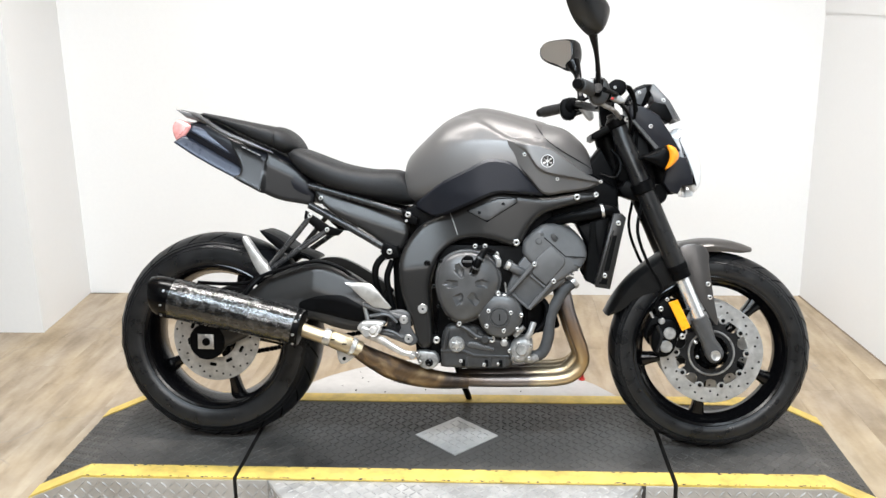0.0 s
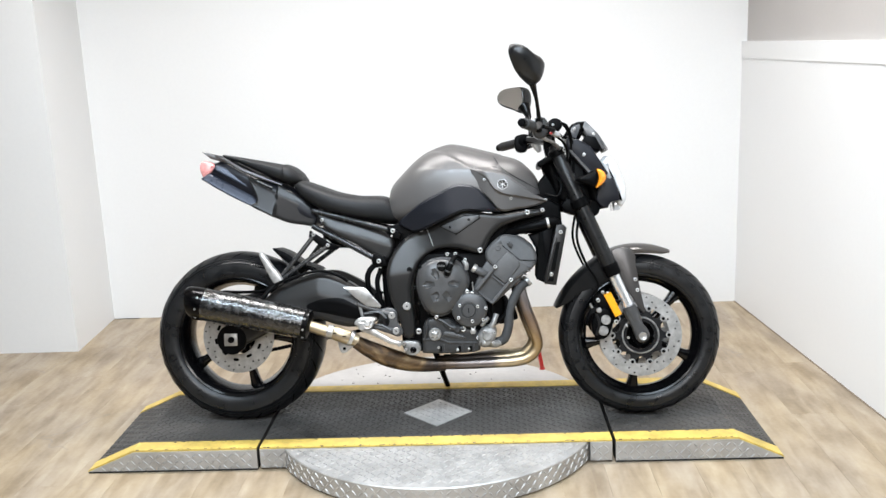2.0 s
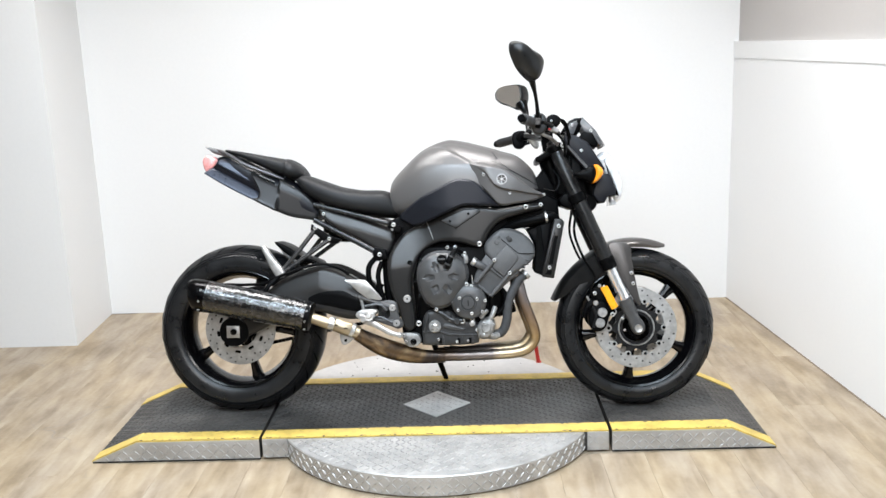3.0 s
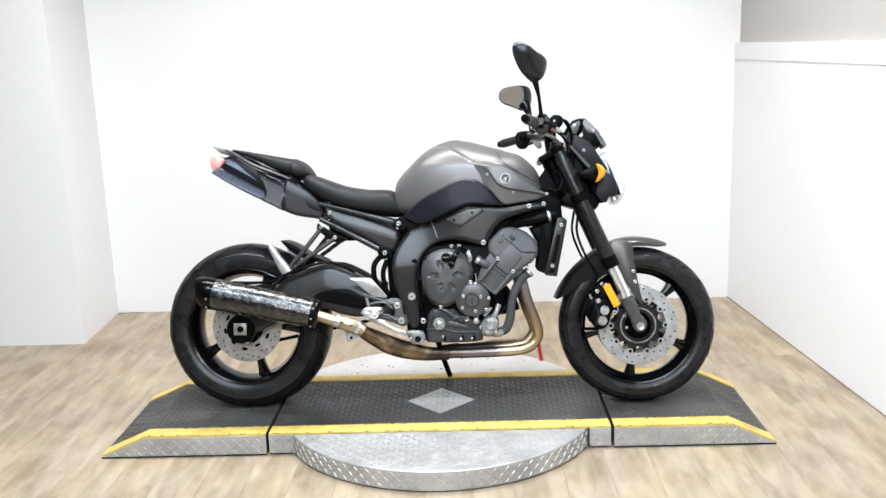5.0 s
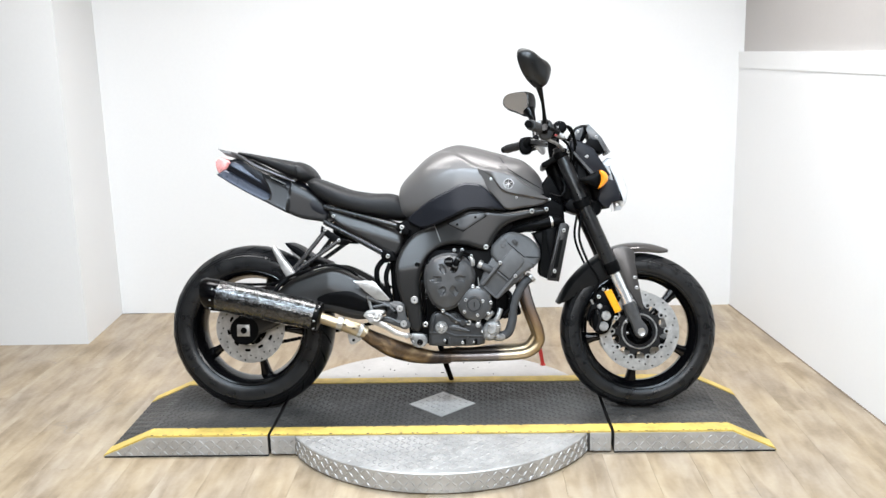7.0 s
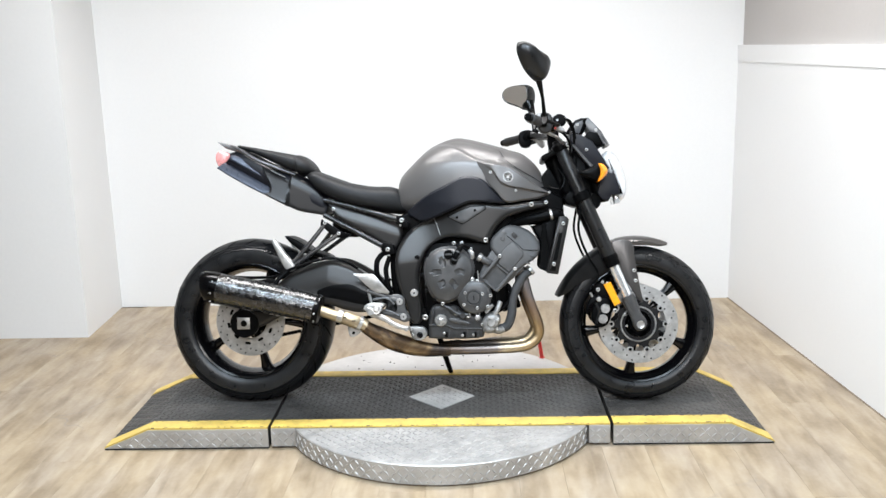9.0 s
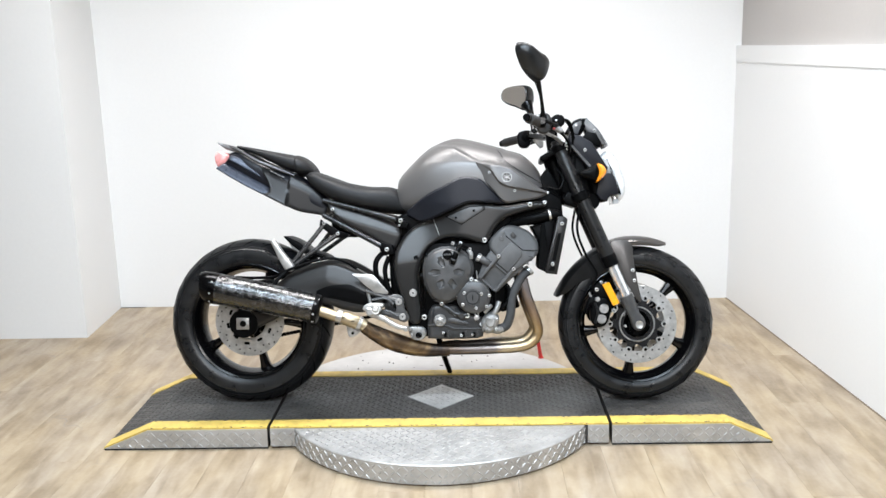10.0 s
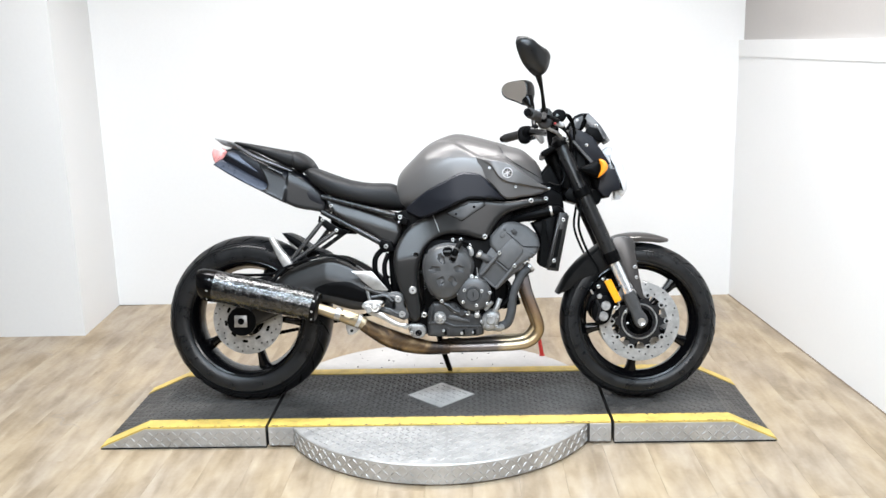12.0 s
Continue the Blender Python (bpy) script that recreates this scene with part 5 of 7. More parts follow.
part("stand_bracket", prism(spline([(-0.118, 0.28), (-0.107, 0.292), (-0.062, 0.287), (-0.052, 0.259), (-0.076, 0.240), (-0.105, 0.247)], 4, True), -0.16, -0.13, 0.005), M["dull"], bike, "grey cast engine mount by the sump")
bolt(bike, -0.079, -0.162, 0.260, 0.0145, BLACK_BOLT)
bolt(bike, -0.112, -0.175, 0.284, 0.0095, SOCKET)
bolt(bike, -0.058, -0.165, 0.326, 0.0125)
bolt(bike, -0.105, -0.17, 0.262, 0.007)

# ---- frame
FRAME = [(-0.118, 0.643), (-0.06, 0.678), (0.02, 0.712), (0.085, 0.741), (0.13, 0.746), (0.236, 0.733), (0.33, 0.744), (0.385, 0.745), (0.39, 0.728), (0.35, 0.718), (0.30, 0.706), (0.25, 0.690), (0.219, 0.668), (0.195, 0.636), (0.182, 0.610), (0.160, 0.597), (0.131, 0.602),
         (0.1, 0.611), (0.059, 0.617), (0.017, 0.614), (-0.025, 0.595), (-0.056, 0.561), (-0.073, 0.517), (-0.081, 0.478), (-0.079, 0.42), (-0.072, 0.35), (-0.076, 0.306), (-0.11, 0.306), (-0.128, 0.37), (-0.155, 0.437), (-0.167, 0.504), (-0.160, 0.575)]
for s in SIDES:
    def spar_tilt(x, z):
        away = min(1, max(0, (x + 0.09) / 0.20))
        return -s * ((0.34 - 0.31 * away * away * (3 - 2 * away)) * soft(z - 0.535 - 0.15 * (x + 0.1), 0.005) + 0.02 * max(0, 0.5 - z) + 0.11 * soft(x - 0.18, 0.05))
    fr = part("frame_spar", pillow(spline(FRAME, 5, True), s * 0.156, s * 0.170, s * 0.09, 0.016, 0.007, spar_tilt), M["frame"], bike, "dark cast aluminium frame spar")
    def on(x, z):
        return s * 0.170 + spar_tilt(x, z)
    tri = [(0.026, 0.694), (0.083, 0.665), (0.168, 0.720), (0.165, 0.732), (0.112, 0.729)]
    part("frame_inset", pillow(tri, s * 0.1695, s * 0.1735, s * 0.1, 0.004, 0.01, spar_tilt), M["engine"], fr, "triangular inset on the frame spar")
    part("frame_inset_rim", tube([(x, on(x, z) + s * 0.0006, z) for x, z in tri + tri[:1]], 0.002, 6, smooth=False), M["black"], fr)
    for x, z in ((0.062, 0.69), (0.128, 0.715)):
        bolt(fr, x, on(x, z) + s * 0.004, z, 0.0055, BLACK_BOLT)
    part("frame_seam", tube([(x, on(x, z), z) for x, z in ((-0.024, 0.688), (-0.014, 0.664), (0.0, 0.626))], 0.0016, 8), M["dull"], fr)
    bolt(fr, -0.097, s * 0.172, 0.416, 0.0175, SOCKET)
    bolt(fr, -0.085, on(-0.085, 0.545) + s * 0.001, 0.545, 0.0115, BLACK_BOLT)
    bolt(fr, 0.166, on(0.166, 0.607) + s * 0.002, 0.607, 0.0115)
    bolt(bike, 0.333, on(0.333, 0.735) + s * 0.004, 0.735, 0.011)
    bolt(bike, 0.386, on(0.386, 0.738) + s * 0.004, 0.742, 0.009)

# ---- engine
eng = part("engine", box(-0.06, 0.2, -0.14, 0.14, 0.30, 0.60, bevel=0.02), M["black"], bike, "dark painted four-cylinder engine")
CLUTCH = [(0.029, 0.583), (0.07, 0.575), (0.104, 0.550), (0.120, 0.517), (0.120, 0.486), (0.102, 0.442), (0.068, 0.402), (0.032, 0.383), (0.001, 0.383), (-0.03, 0.405), (-0.053, 0.457), (-0.058, 0.503), (-0.048, 0.543), (-0.017, 0.572)]
DENTS = ((-0.014, 0.492, 4), (0.071, 0.494, -4), (0.008, 0.451, 72), (0.049, 0.451, -72), (0.011, 0.527, -62), (0.052, 0.532, 62))


def dents(x, z):
    """Six oval hollows round the centre."""
    y = 0.0
    for px, pz, turn in DENTS:
        c, sn = math.cos(radians(turn)), math.sin(radians(turn))
        u, v = ((x - px) * c + (z - pz) * sn) / 0.0178, (-(x - px) * sn + (z - pz) * c) / 0.0122
        k = max(0, 1 - u * u - v * v)
        k = min(1, k * 2.2)
        y += 0.0085 * k * k * (3 - 2 * k)
    return y


part("clutch_cover", pillow(spline(CLUTCH, 6, True), -0.176, -0.210, -0.13, 0.065, 0.0023, dents), M["engine"], eng, "dark grey round clutch cover with petal dents")
part("clutch_flange", prism([(0.029 + (x - 0.029) * 1.035, 0.485 + (z - 0.485) * 1.035) for x, z in spline(CLUTCH, 4, True)], -0.1765, -0.12, 0.003), M["engine"], eng, "bolted flange of the clutch cover")
part("oil_filler", cyl((0.033, -0.228, 0.557), (0.033, -0.2, 0.557), 0.017, 20, 0.003), M["black"], eng, "black oil filler cap")
part("filler_grip", box(0.02, 0.046, -0.234, -0.226, 0.5545, 0.5605, bevel=0.001), M["engine"], eng)
for x, z in ((0.051, 0.597), (0.112, 0.575), (0.117, 0.466), (0.068, 0.404), (0.008, 0.377), (0.133, 0.458), (0.079, 0.597)):
    bolt(eng, x, -0.185, z, 0.0082)
for x, z in ((-0.067, 0.482), (-0.045, 0.553), (-0.052, 0.425), (-0.02, 0.393)):
    bolt(eng, x, -0.18, z, 0.007, BLACK_BOLT)
PUMP = circle(0.124, 0.402, 0.062, 36)
part("pulse_cover", pillow(PUMP, -0.182, -0.198, -0.12, 0.035, 0.009), M["engine"], eng, "dark round ignition cover")
part("pulse_cap", cyl((0.122, -0.202, 0.4), (0.122, -0.19, 0.4), 0.024, 28, 0.003), M["engine"], eng)
part("pulse_ring", lathe([(0.024, -0.197), (0.026, -0.2015), (0.0285, -0.2015), (0.0305, -0.197)], 0.122, 0.4, 32, closed=True), M["engine"], eng)
part("cap_slot", box(0.1205, 0.1235, -0.2032, -0.198, 0.391, 0.409), M["hole"], eng)
for x, z in ((0.091, 0.417), (0.086, 0.374), (0.134, 0.362), (0.182, 0.407), (0.153, 0.413), (0.172, 0.367)):
    bolt(eng, x, -0.199, z, 0.0075)
SUMP = [(-0.044, 0.335), (-0.03, 0.365), (-0.01, 0.372), (0.05, 0.37), (0.085, 0.345), (0.14, 0.33), (0.16, 0.315), (0.158, 0.272), (0.138, 0.248), (-0.03, 0.246), (-0.046, 0.262)]
part("sump", pillow(spline(SUMP, 3, True), -0.150, -0.163, 0.163, 0.014, 0.007), M["sump"], eng, "dark cast engine sump")
part("sump_flange", prism([(-0.044, 0.30), (0.02, 0.300), (0.05, 0.288), (0.15, 0.286), (0.15, 0.279), (0.048, 0.280), (0.018, 0.292), (-0.044, 0.292)], -0.168, -0.14, 0.002), M["sump"], eng, "joint flange of the oil pan")
part("sump_plate", prism(spline([(0.028, 0.312), (0.05, 0.305), (0.098, 0.298), (0.104, 0.306), (0.06, 0.322), (0.034, 0.324)], 4, True), -0.170, -0.15, 0.004), M["engine"], eng)
for x in (0.019, 0.085, 0.125):
    part("sump_slot", box(x - 0.005, x + 0.005, -0.1668, -0.15, 0.252, 0.272, bevel=0.002), M["hole"], eng)
    part("sump_rib", box(x + 0.009, x + 0.013, -0.168, -0.15, 0.249, 0.279, bevel=0.001), M["sump"], eng)
part("sump_boss", cyl((0.045, -0.172, 0.352), (0.045, -0.15, 0.352), 0.016, 20, 0.004), M["sump"], eng)
part("sump_boss", cyl((0.08, -0.180, 0.332), (0.08, -0.15, 0.332), 0.013, 20, 0.004), M["sump"], eng)
part("sump_web", tube([(0.0, -0.165, 0.372), (0.03, -0.17, 0.36), (0.06, -0.172, 0.34), (0.10, -0.172, 0.335)], 0.007, 8), M["sump"], eng)
part("sump_web", tube([(-0.025, -0.158, 0.36), (-0.03, -0.166, 0.33), (-0.036, -0.164, 0.30)], 0.007, 8), M["sump"], eng)
part("star_bolt", prism([(0.0 + (0.0155 if k % 2 else 0.0085) * math.cos(math.pi * k / 6), 0.315 + (0.0155 if k % 2 else 0.0085) * math.sin(math.pi * k / 6)) for k in range(12)], -0.179, -0.16, 0.002), M["steel"], eng, "silver star-shaped bolt head")
part("star_washer", cyl((0.0, -0.173, 0.315), (0.0, -0.15, 0.315), 0.0225, 28, 0.003), M["dull"], eng, "round washer behind the star bolt")
for x, z, r in ((0.055, 0.338, 0.007), (0.1, 0.332, 0.0115), (0.135, 0.338, 0.011), (0.012, 0.268, 0.006), (0.078, 0.259, 0.0065), (0.15, 0.30, 0.007), (0.118, 0.262, 0.005)):
    bolt(eng, x, -0.17, z, r)
part("sump_plug", prism(circle(0.135, 0.325, 0.011, 6), -0.185, -0.16, 0.002), M["steel"], eng)
# cylinder block and head, sloping forward
HEAD = [(0.183, 0.575), (0.182, 0.595), (0.186, 0.612), (0.211, 0.638), (0.234, 0.655), (0.252, 0.660), (0.27, 0.660), (0.296, 0.654), (0.323, 0.640), (0.349, 0.617), (0.360, 0.597), (0.364, 0.577), (0.360, 0.557), (0.344, 0.537), (0.304, 0.510), (0.275, 0.492), (0.25, 0.512), (0.21, 0.545)]
part("cylinder_head", pillow(HEAD, -0.160, -0.172, 0.175, 0.012, 0.005, lambda x, z: 0.42 * soft((x - 0.2515) * 0.665 + (z - 0.616) * 0.747, 0.002) + 0.22 * soft(-(x - 0.215) * 0.9 + (z - 0.60) * 0.4, 0.003)), M["head"], eng, "dark cast cylinder head with a bevelled cam cover")
part("cylinder_block", prism([(0.135, 0.462), (0.163, 0.535), (0.192, 0.575), (0.245, 0.545), (0.305, 0.505), (0.279, 0.479), (0.206, 0.414)], -0.160, 0.160, 0.006), M["head"], eng, "dark cylinder block")


def bar(name, a, b, half, y0, y1, material=M["head"]):
    """A straight cast rib from a to b in the x-z plane."""
    d = np.array((b[0] - a[0], b[1] - a[1]))
    d = d / np.hypot(*d) * half
    ends = [(a[0] - d[1], a[1] + d[0]), (b[0] - d[1], b[1] + d[0]), (b[0] + d[1], b[1] - d[0]), (a[0] + d[1], a[1] - d[0])]
    return part(name, prism(ends, y0, y1, 0.002), material, eng)


# stud ribs on either side of a recessed face, with cross ribs between them
for a, b in (((0.150, 0.470), (0.217, 0.549)), ((0.203, 0.422), (0.271, 0.502))):
    bar("stud_rib", a, b, 0.0052, -0.181, -0.15)
bar("cross_rib", (0.205, 0.517), (0.248, 0.482), 0.0035, -0.170, -0.15)
bar("cross_rib", (0.156, 0.463), (0.201, 0.423), 0.004, -0.171, -0.15)
part("head_panel", prism([(0.216, 0.548), (0.224, 0.566), (0.262, 0.600), (0.300, 0.566), (0.302, 0.548), (0.268, 0.508), (0.250, 0.488), (0.210, 0.522)], -0.177, -0.16, 0.004), M["head"], eng, "raised flat face of the cylinder head")
# pocket and slots are not cut: darker pieces paint their shade
part("head_pocket", prism([(0.260, 0.628), (0.268, 0.637), (0.282, 0.623), (0.276, 0.612), (0.266, 0.616)], -0.1728, -0.16, 0.001), M["sump"], eng, "dark raised piece that draws a shaded cast pocket")
for x, z, r in ((0.228, 0.612, 0.010), (0.236, 0.632, 0.006)):
    part("head_boss", cyl((x, -0.1745, z), (x, -0.16, z), r, 18, 0.003), M["head"], eng)
for x0, z0, x1, z1 in ((0.322, 0.534, 0.338, 0.531), (0.312, 0.522, 0.326, 0.519), (0.326, 0.547, 0.346, 0.543)):
    part("head_slot", tube([(x0, -0.1705, z0), (x1, -0.1705, z1)], 0.0026, 8), M["sump"], eng)
part("cam_cover_seam", tube([(0.243, -0.1712, 0.622), (0.275, -0.1712, 0.5945), (0.303, -0.1712, 0.5697), (0.358, -0.168, 0.568)], 0.0016, 6, smooth=False), M["hole"], eng)
for x, z, r in ((0.217, 0.549, 0.0085), (0.271, 0.502, 0.0085), (0.117, 0.464, 0.0085), (0.135, 0.457, 0.0085)):
    bolt(eng, x, -0.187, z, r)
part("coolant_outlet", tube([(0.140, -0.168, 0.546), (0.168, -0.165, 0.530), (0.195, -0.15, 0.514)], [0.0125, 0.0135, 0.0135], 16), M["head"], eng, "dark coolant outlet")
part("outlet_clamp", cyl((0.138, -0.169, 0.548), (0.150, -0.1685, 0.541), 0.0155, 18, 0.002), M["steel"], eng, "bright hose clamp")
# coolant outlet elbows and hoses
part("elbow_nipple", tube([(0.105, -0.18, 0.572), (0.116, -0.186, 0.56), (0.117, -0.186, 0.54)], [0.006, 0.0085, 0.007], 10), M["steel"], eng)
part("sensor_rod", tube([(0.136, -0.185, 0.497), (0.139, -0.185, 0.467)], 0.0022, 6), M["steel"], eng)
part("sensor_lead", tube([(0.051, -0.214, 0.525), (0.058, -0.222, 0.548), (0.068, -0.218, 0.568), (0.08, -0.205, 0.586), (0.096, -0.19, 0.584), (0.112, -0.18, 0.574)], [0.008, 0.0105, 0.0105, 0.009, 0.006, 0.006], 12), M["black"], eng, "dark breather hose on the clutch cover")
for a, b in (((0.0545, -0.2195, 0.538), (0.0565, -0.221, 0.543)), ((0.065, -0.2195, 0.563), (0.0675, -0.2185, 0.5675))):
    part("hose_ring", cyl(a, b, 0.0122, 16, 0.001), M["engine"], eng)
wp = part("water_pump", pillow(spline([(0.150, 0.300), (0.158, 0.325), (0.178, 0.342), (0.203, 0.340), (0.216, 0.318), (0.208, 0.288), (0.190, 0.268), (0.160, 0.270)], 5, True), -0.165, -0.188, -0.10, 0.018, 0.006), M["dull"], eng, "bare cast aluminium water pump")
part("pump_cap", cyl((0.184, -0.194, 0.308), (0.184, -0.18, 0.308), 0.018, 20, 0.004), M["dull"], wp)
part("pump_spigot", tube([(0.195, -0.17, 0.335), (0.207, -0.172, 0.355), (0.217, -0.165, 0.382)], [0.011, 0.0095, 0.0095], 12), M["dull"], wp)
part("pump_spigot", tube([(0.165, -0.172, 0.345), (0.18, -0.182, 0.362), (0.19, -0.184, 0.372)], [0.008, 0.0075, 0.0065], 10), M["dull"], wp)
part("pump_spigot", tube([(0.19, -0.165, 0.282), (0.21, -0.155, 0.276), (0.225, -0.145, 0.28)], [0.014, 0.0135, 0.0135], 14), M["dull"], wp)
for k in range(3):
    part("pump_rib", tube([(0.157 + 0.02 * k, -0.186, 0.277 + 0.004 * k), (0.16 + 0.02 * k, -0.19, 0.29 + 0.004 * k)], 0.0035, 6), M["dull"], wp)
for x, z in ((0.175, 0.325), (0.21, 0.32), (0.205, 0.285), (0.175, 0.285)):
    bolt(eng, x, -0.192, z, 0.006)
part("lower_mount", prism([(-0.125, 0.335), (-0.03, 0.34), (-0.03, 0.252), (-0.085, 0.248), (-0.12, 0.272)], -0.128, 0.128, 0.008), M["black"], bike, "black lower engine mount")
part("oil_cooler", prism([(0.185, 0.455), (0.232, 0.468), (0.247, 0.42), (0.236, 0.35), (0.185, 0.32)], -0.12, 0.12, 0.01), M["black"], bike, "black oil cooler in front of the crankcase")
part("oil_filter", cyl((0.215, -0.05, 0.365), (0.285, -0.05, 0.385), 0.034, 24, 0.005), M["black"], bike, "black oil filter")
part("cooler_hose", tube([(0.225, -0.13, 0.455), (0.252, -0.142, 0.43), (0.25, -0.145, 0.385), (0.225, -0.145, 0.355)], 0.0075, 10), M["black"], bike)
part("cooler_bolt", cyl((0.233, -0.132, 0.445), (0.233, -0.115, 0.445), 0.008, 12, 0.002), M["dull"], bike)
part("fan_shroud", prism([(0.335, 0.655), (0.40, 0.672), (0.392, 0.56), (0.372, 0.53), (0.365, 0.60)], -0.13, 0.13, 0.008), M["black"], bike, "black cooling fan shroud")
part("radiator_hose", tube([(0.33, -0.12, 0.495), (0.30, -0.135, 0.47), (0.265, -0.14, 0.40), (0.258, -0.14, 0.335), (0.24, -0.14, 0.29), (0.2, -0.14, 0.278)], 0.0165, 14), M["grip"], bike, "dull black lower radiator hose")
part("radiator_hose", tube([(0.23, -0.10, 0.64), (0.27, -0.125, 0.664), (0.333, -0.145, 0.682), (0.377, -0.147, 0.691), (0.418, -0.145, 0.699), (0.438, -0.142, 0.688), (0.44, -0.14, 0.664)], [0.014, 0.015, 0.0165, 0.0185, 0.0185, 0.0165, 0.0155], 14), M["black"], bike, "black upper radiator hose")
for a, b in (((0.3995, -0.1465, 0.6955), (0.407, -0.146, 0.697)), ((0.322, -0.124, 0.489), (0.33, -0.121, 0.497))):
    part("hose_clamp", cyl(a, b, 0.0205, 16), M["steel"], bike, "bright hose clamp")
wires = bmesh.new()
rnd = random.Random(11)
for k in range(7):
    x = 0.27 + 0.018 * k
    add_tube(wires, [(x, -0.07 - 0.01 * (k % 3), 0.74), (x + 0.02 * rnd.uniform(-1, 1), -0.09, 0.715 + 0.01 * rnd.uniform(-1, 1)), (x + 0.03 * rnd.uniform(-1, 1), -0.095, 0.685), (x + 0.04 * rnd.uniform(-1, 1), -0.09, 0.66)], 0.004, 7)
part("wiring_loom", wires, M["black"], bike, "black wires and connectors below the tank")
part("throttle_body", box(-0.075, 0.27, -0.115, 0.115, 0.56, 0.735, bevel=0.02), M["black"], bike, "dark intake parts under the tank")
part("airbox", prism([(0.2, 0.70), (0.22, 0.79), (0.38, 0.80), (0.45, 0.76), (0.455, 0.69), (0.40, 0.665), (0.26, 0.655)], -0.10, 0.10, 0.012), M["black"], bike, "black airbox below the tank")
part("steering_head", cyl((0.418, 0, 0.915), (0.475, 0, 0.74), 0.034, 24, 0.006), M["black"], bike, "black steering head tube")
part("head_gusset", prism([(0.30, 0.745), (0.40, 0.875), (0.45, 0.80), (0.45, 0.74), (0.38, 0.725)], -0.07, 0.07, 0.015), M["black"], bike)
part("rear_frame_cover", prism([(-0.17, 0.64), (-0.175, 0.69), (-0.12, 0.715), (-0.04, 0.72), (-0.04, 0.62), (-0.12, 0.60)], -0.105, 0.105, 0.01), M["black"], bike)
part("shock", cyl((-0.17, 0.02, 0.36), (-0.14, 0.02, 0.58), 0.03, 18, 0.004), M["black"], bike, "dark rear shock absorber behind the frame")
part("linkage_hose", tube([(-0.165, -0.09, 0.575), (-0.205, -0.115, 0.568), (-0.238, -0.13, 0.53), (-0.235, -0.13, 0.47), (-0.215, -0.12, 0.43)], 0.01, 10), M["black"], bike)
part("linkage_hose", tube([(-0.19, -0.13, 0.55), (-0.205, -0.135, 0.50), (-0.195, -0.135, 0.44), (-0.18, -0.13, 0.38)], 0.009, 10), M["black"], bike)
part("linkage_cover", prism([(-0.196, 0.565), (-0.16, 0.585), (-0.15, 0.40), (-0.18, 0.38), (-0.19, 0.45)], -0.10, 0.10, 0.01), M["black"], bike, "black shock linkage behind the frame")
part("brake_reservoir", cyl((-0.215, -0.13, 0.435), (-0.195, -0.13, 0.47), 0.013, 14, 0.002), M["black"], bike)

# radiator
rad = part("radiator", prism([(0.372, 0.665), (0.415, 0.680), (0.395, 0.485), (0.36, 0.50)], -0.15, 0.15, 0.006), M["hole"], bike, "black radiator core")
for s in SIDES:
    side = part("radiator_side", prism([(0.432, 0.690), (0.458, 0.690), (0.468, 0.678), (0.428, 0.479), (0.387, 0.484), (0.386, 0.50)], s * 0.166, s * 0.14, 0.006), M["frame"], rad, "satin dark radiator side panel")
    part("radiator_slot", prism([(0.426, 0.630), (0.444, 0.630), (0.424, 0.530), (0.404, 0.530)], s * 0.1675, s * 0.16, 0.002), M["hole"], side)
    part("radiator_slot", prism([(0.400, 0.508), (0.421, 0.508), (0.418, 0.492), (0.396, 0.494)], s * 0.1675, s * 0.16, 0.002), M["hole"], side)
    part("panel_rib", tube([(0.4335, s * 0.168, 0.645), (0.400, s * 0.168, 0.500)], 0.002, 6), M["frame"], side)
    for x, z in ((0.447, 0.664), (0.412, 0.518)):
        bolt(rad, x, s * 0.168, z, 0.0085)
    part("radiator_tank", prism([(0.382, 0.668), (0.425, 0.68), (0.41, 0.59), (0.395, 0.56), (0.385, 0.61)], s * 0.152, s * 0.13, 0.006), M["black"], rad)

# ---- exhaust
part("link_pipe", tube([(-0.45, -0.207, 0.360), (-0.43, -0.206, 0.353), (-0.379, -0.204, 0.336), (-0.33, -0.2, 0.322), (-0.27, -0.19, 0.298)], [0.0195, 0.0195, 0.0205, 0.0235, 0.0235], 20), M["pipe"], bike, "bright stainless exhaust link pipe")
for a, b, r in (((-0.375, -0.2045, 0.3375), (-0.355, -0.204, 0.332), 0.0245), ((-0.3, -0.2, 0.311), (-0.288, -0.197, 0.305), 0.027)):
    part("pipe_clamp", cyl(a, b, r, 20, 0.002), M["steel"], bike, "steel pipe clamp")
part("exhaust_bracket", prism(spline([(-0.340, 0.300), (-0.315, 0.305), (-0.283, 0.292), (-0.296, 0.272), (-0.318, 0.258), (-0.333, 0.262)], 4, True), -0.198, -0.190, 0.003), M["alu"], bike, "dull steel exhaust bracket")
part("bracket_hole", cyl((-0.318, -0.1995, 0.273), (-0.318, -0.19, 0.273), 0.0055, 14), M["hole"], bike)
part("pipe_sleeve", tube([(-0.352, -0.2035, 0.3305), (-0.35, -0.2035, 0.330), (-0.30, -0.1985, 0.3115), (-0.298, -0.198, 0.311)], [0.0235, 0.0255, 0.0265, 0.0245], 24, smooth=False), M["pipe"], bike, "slip-on pipe sleeve")
for x, z in ((-0.345, 0.332), (-0.312, 0.320)):
    part("sleeve_slot", box(x - 0.006, x + 0.006, -0.2305, -0.2245, z - 0.0015, z + 0.0015), M["hole"], bike)
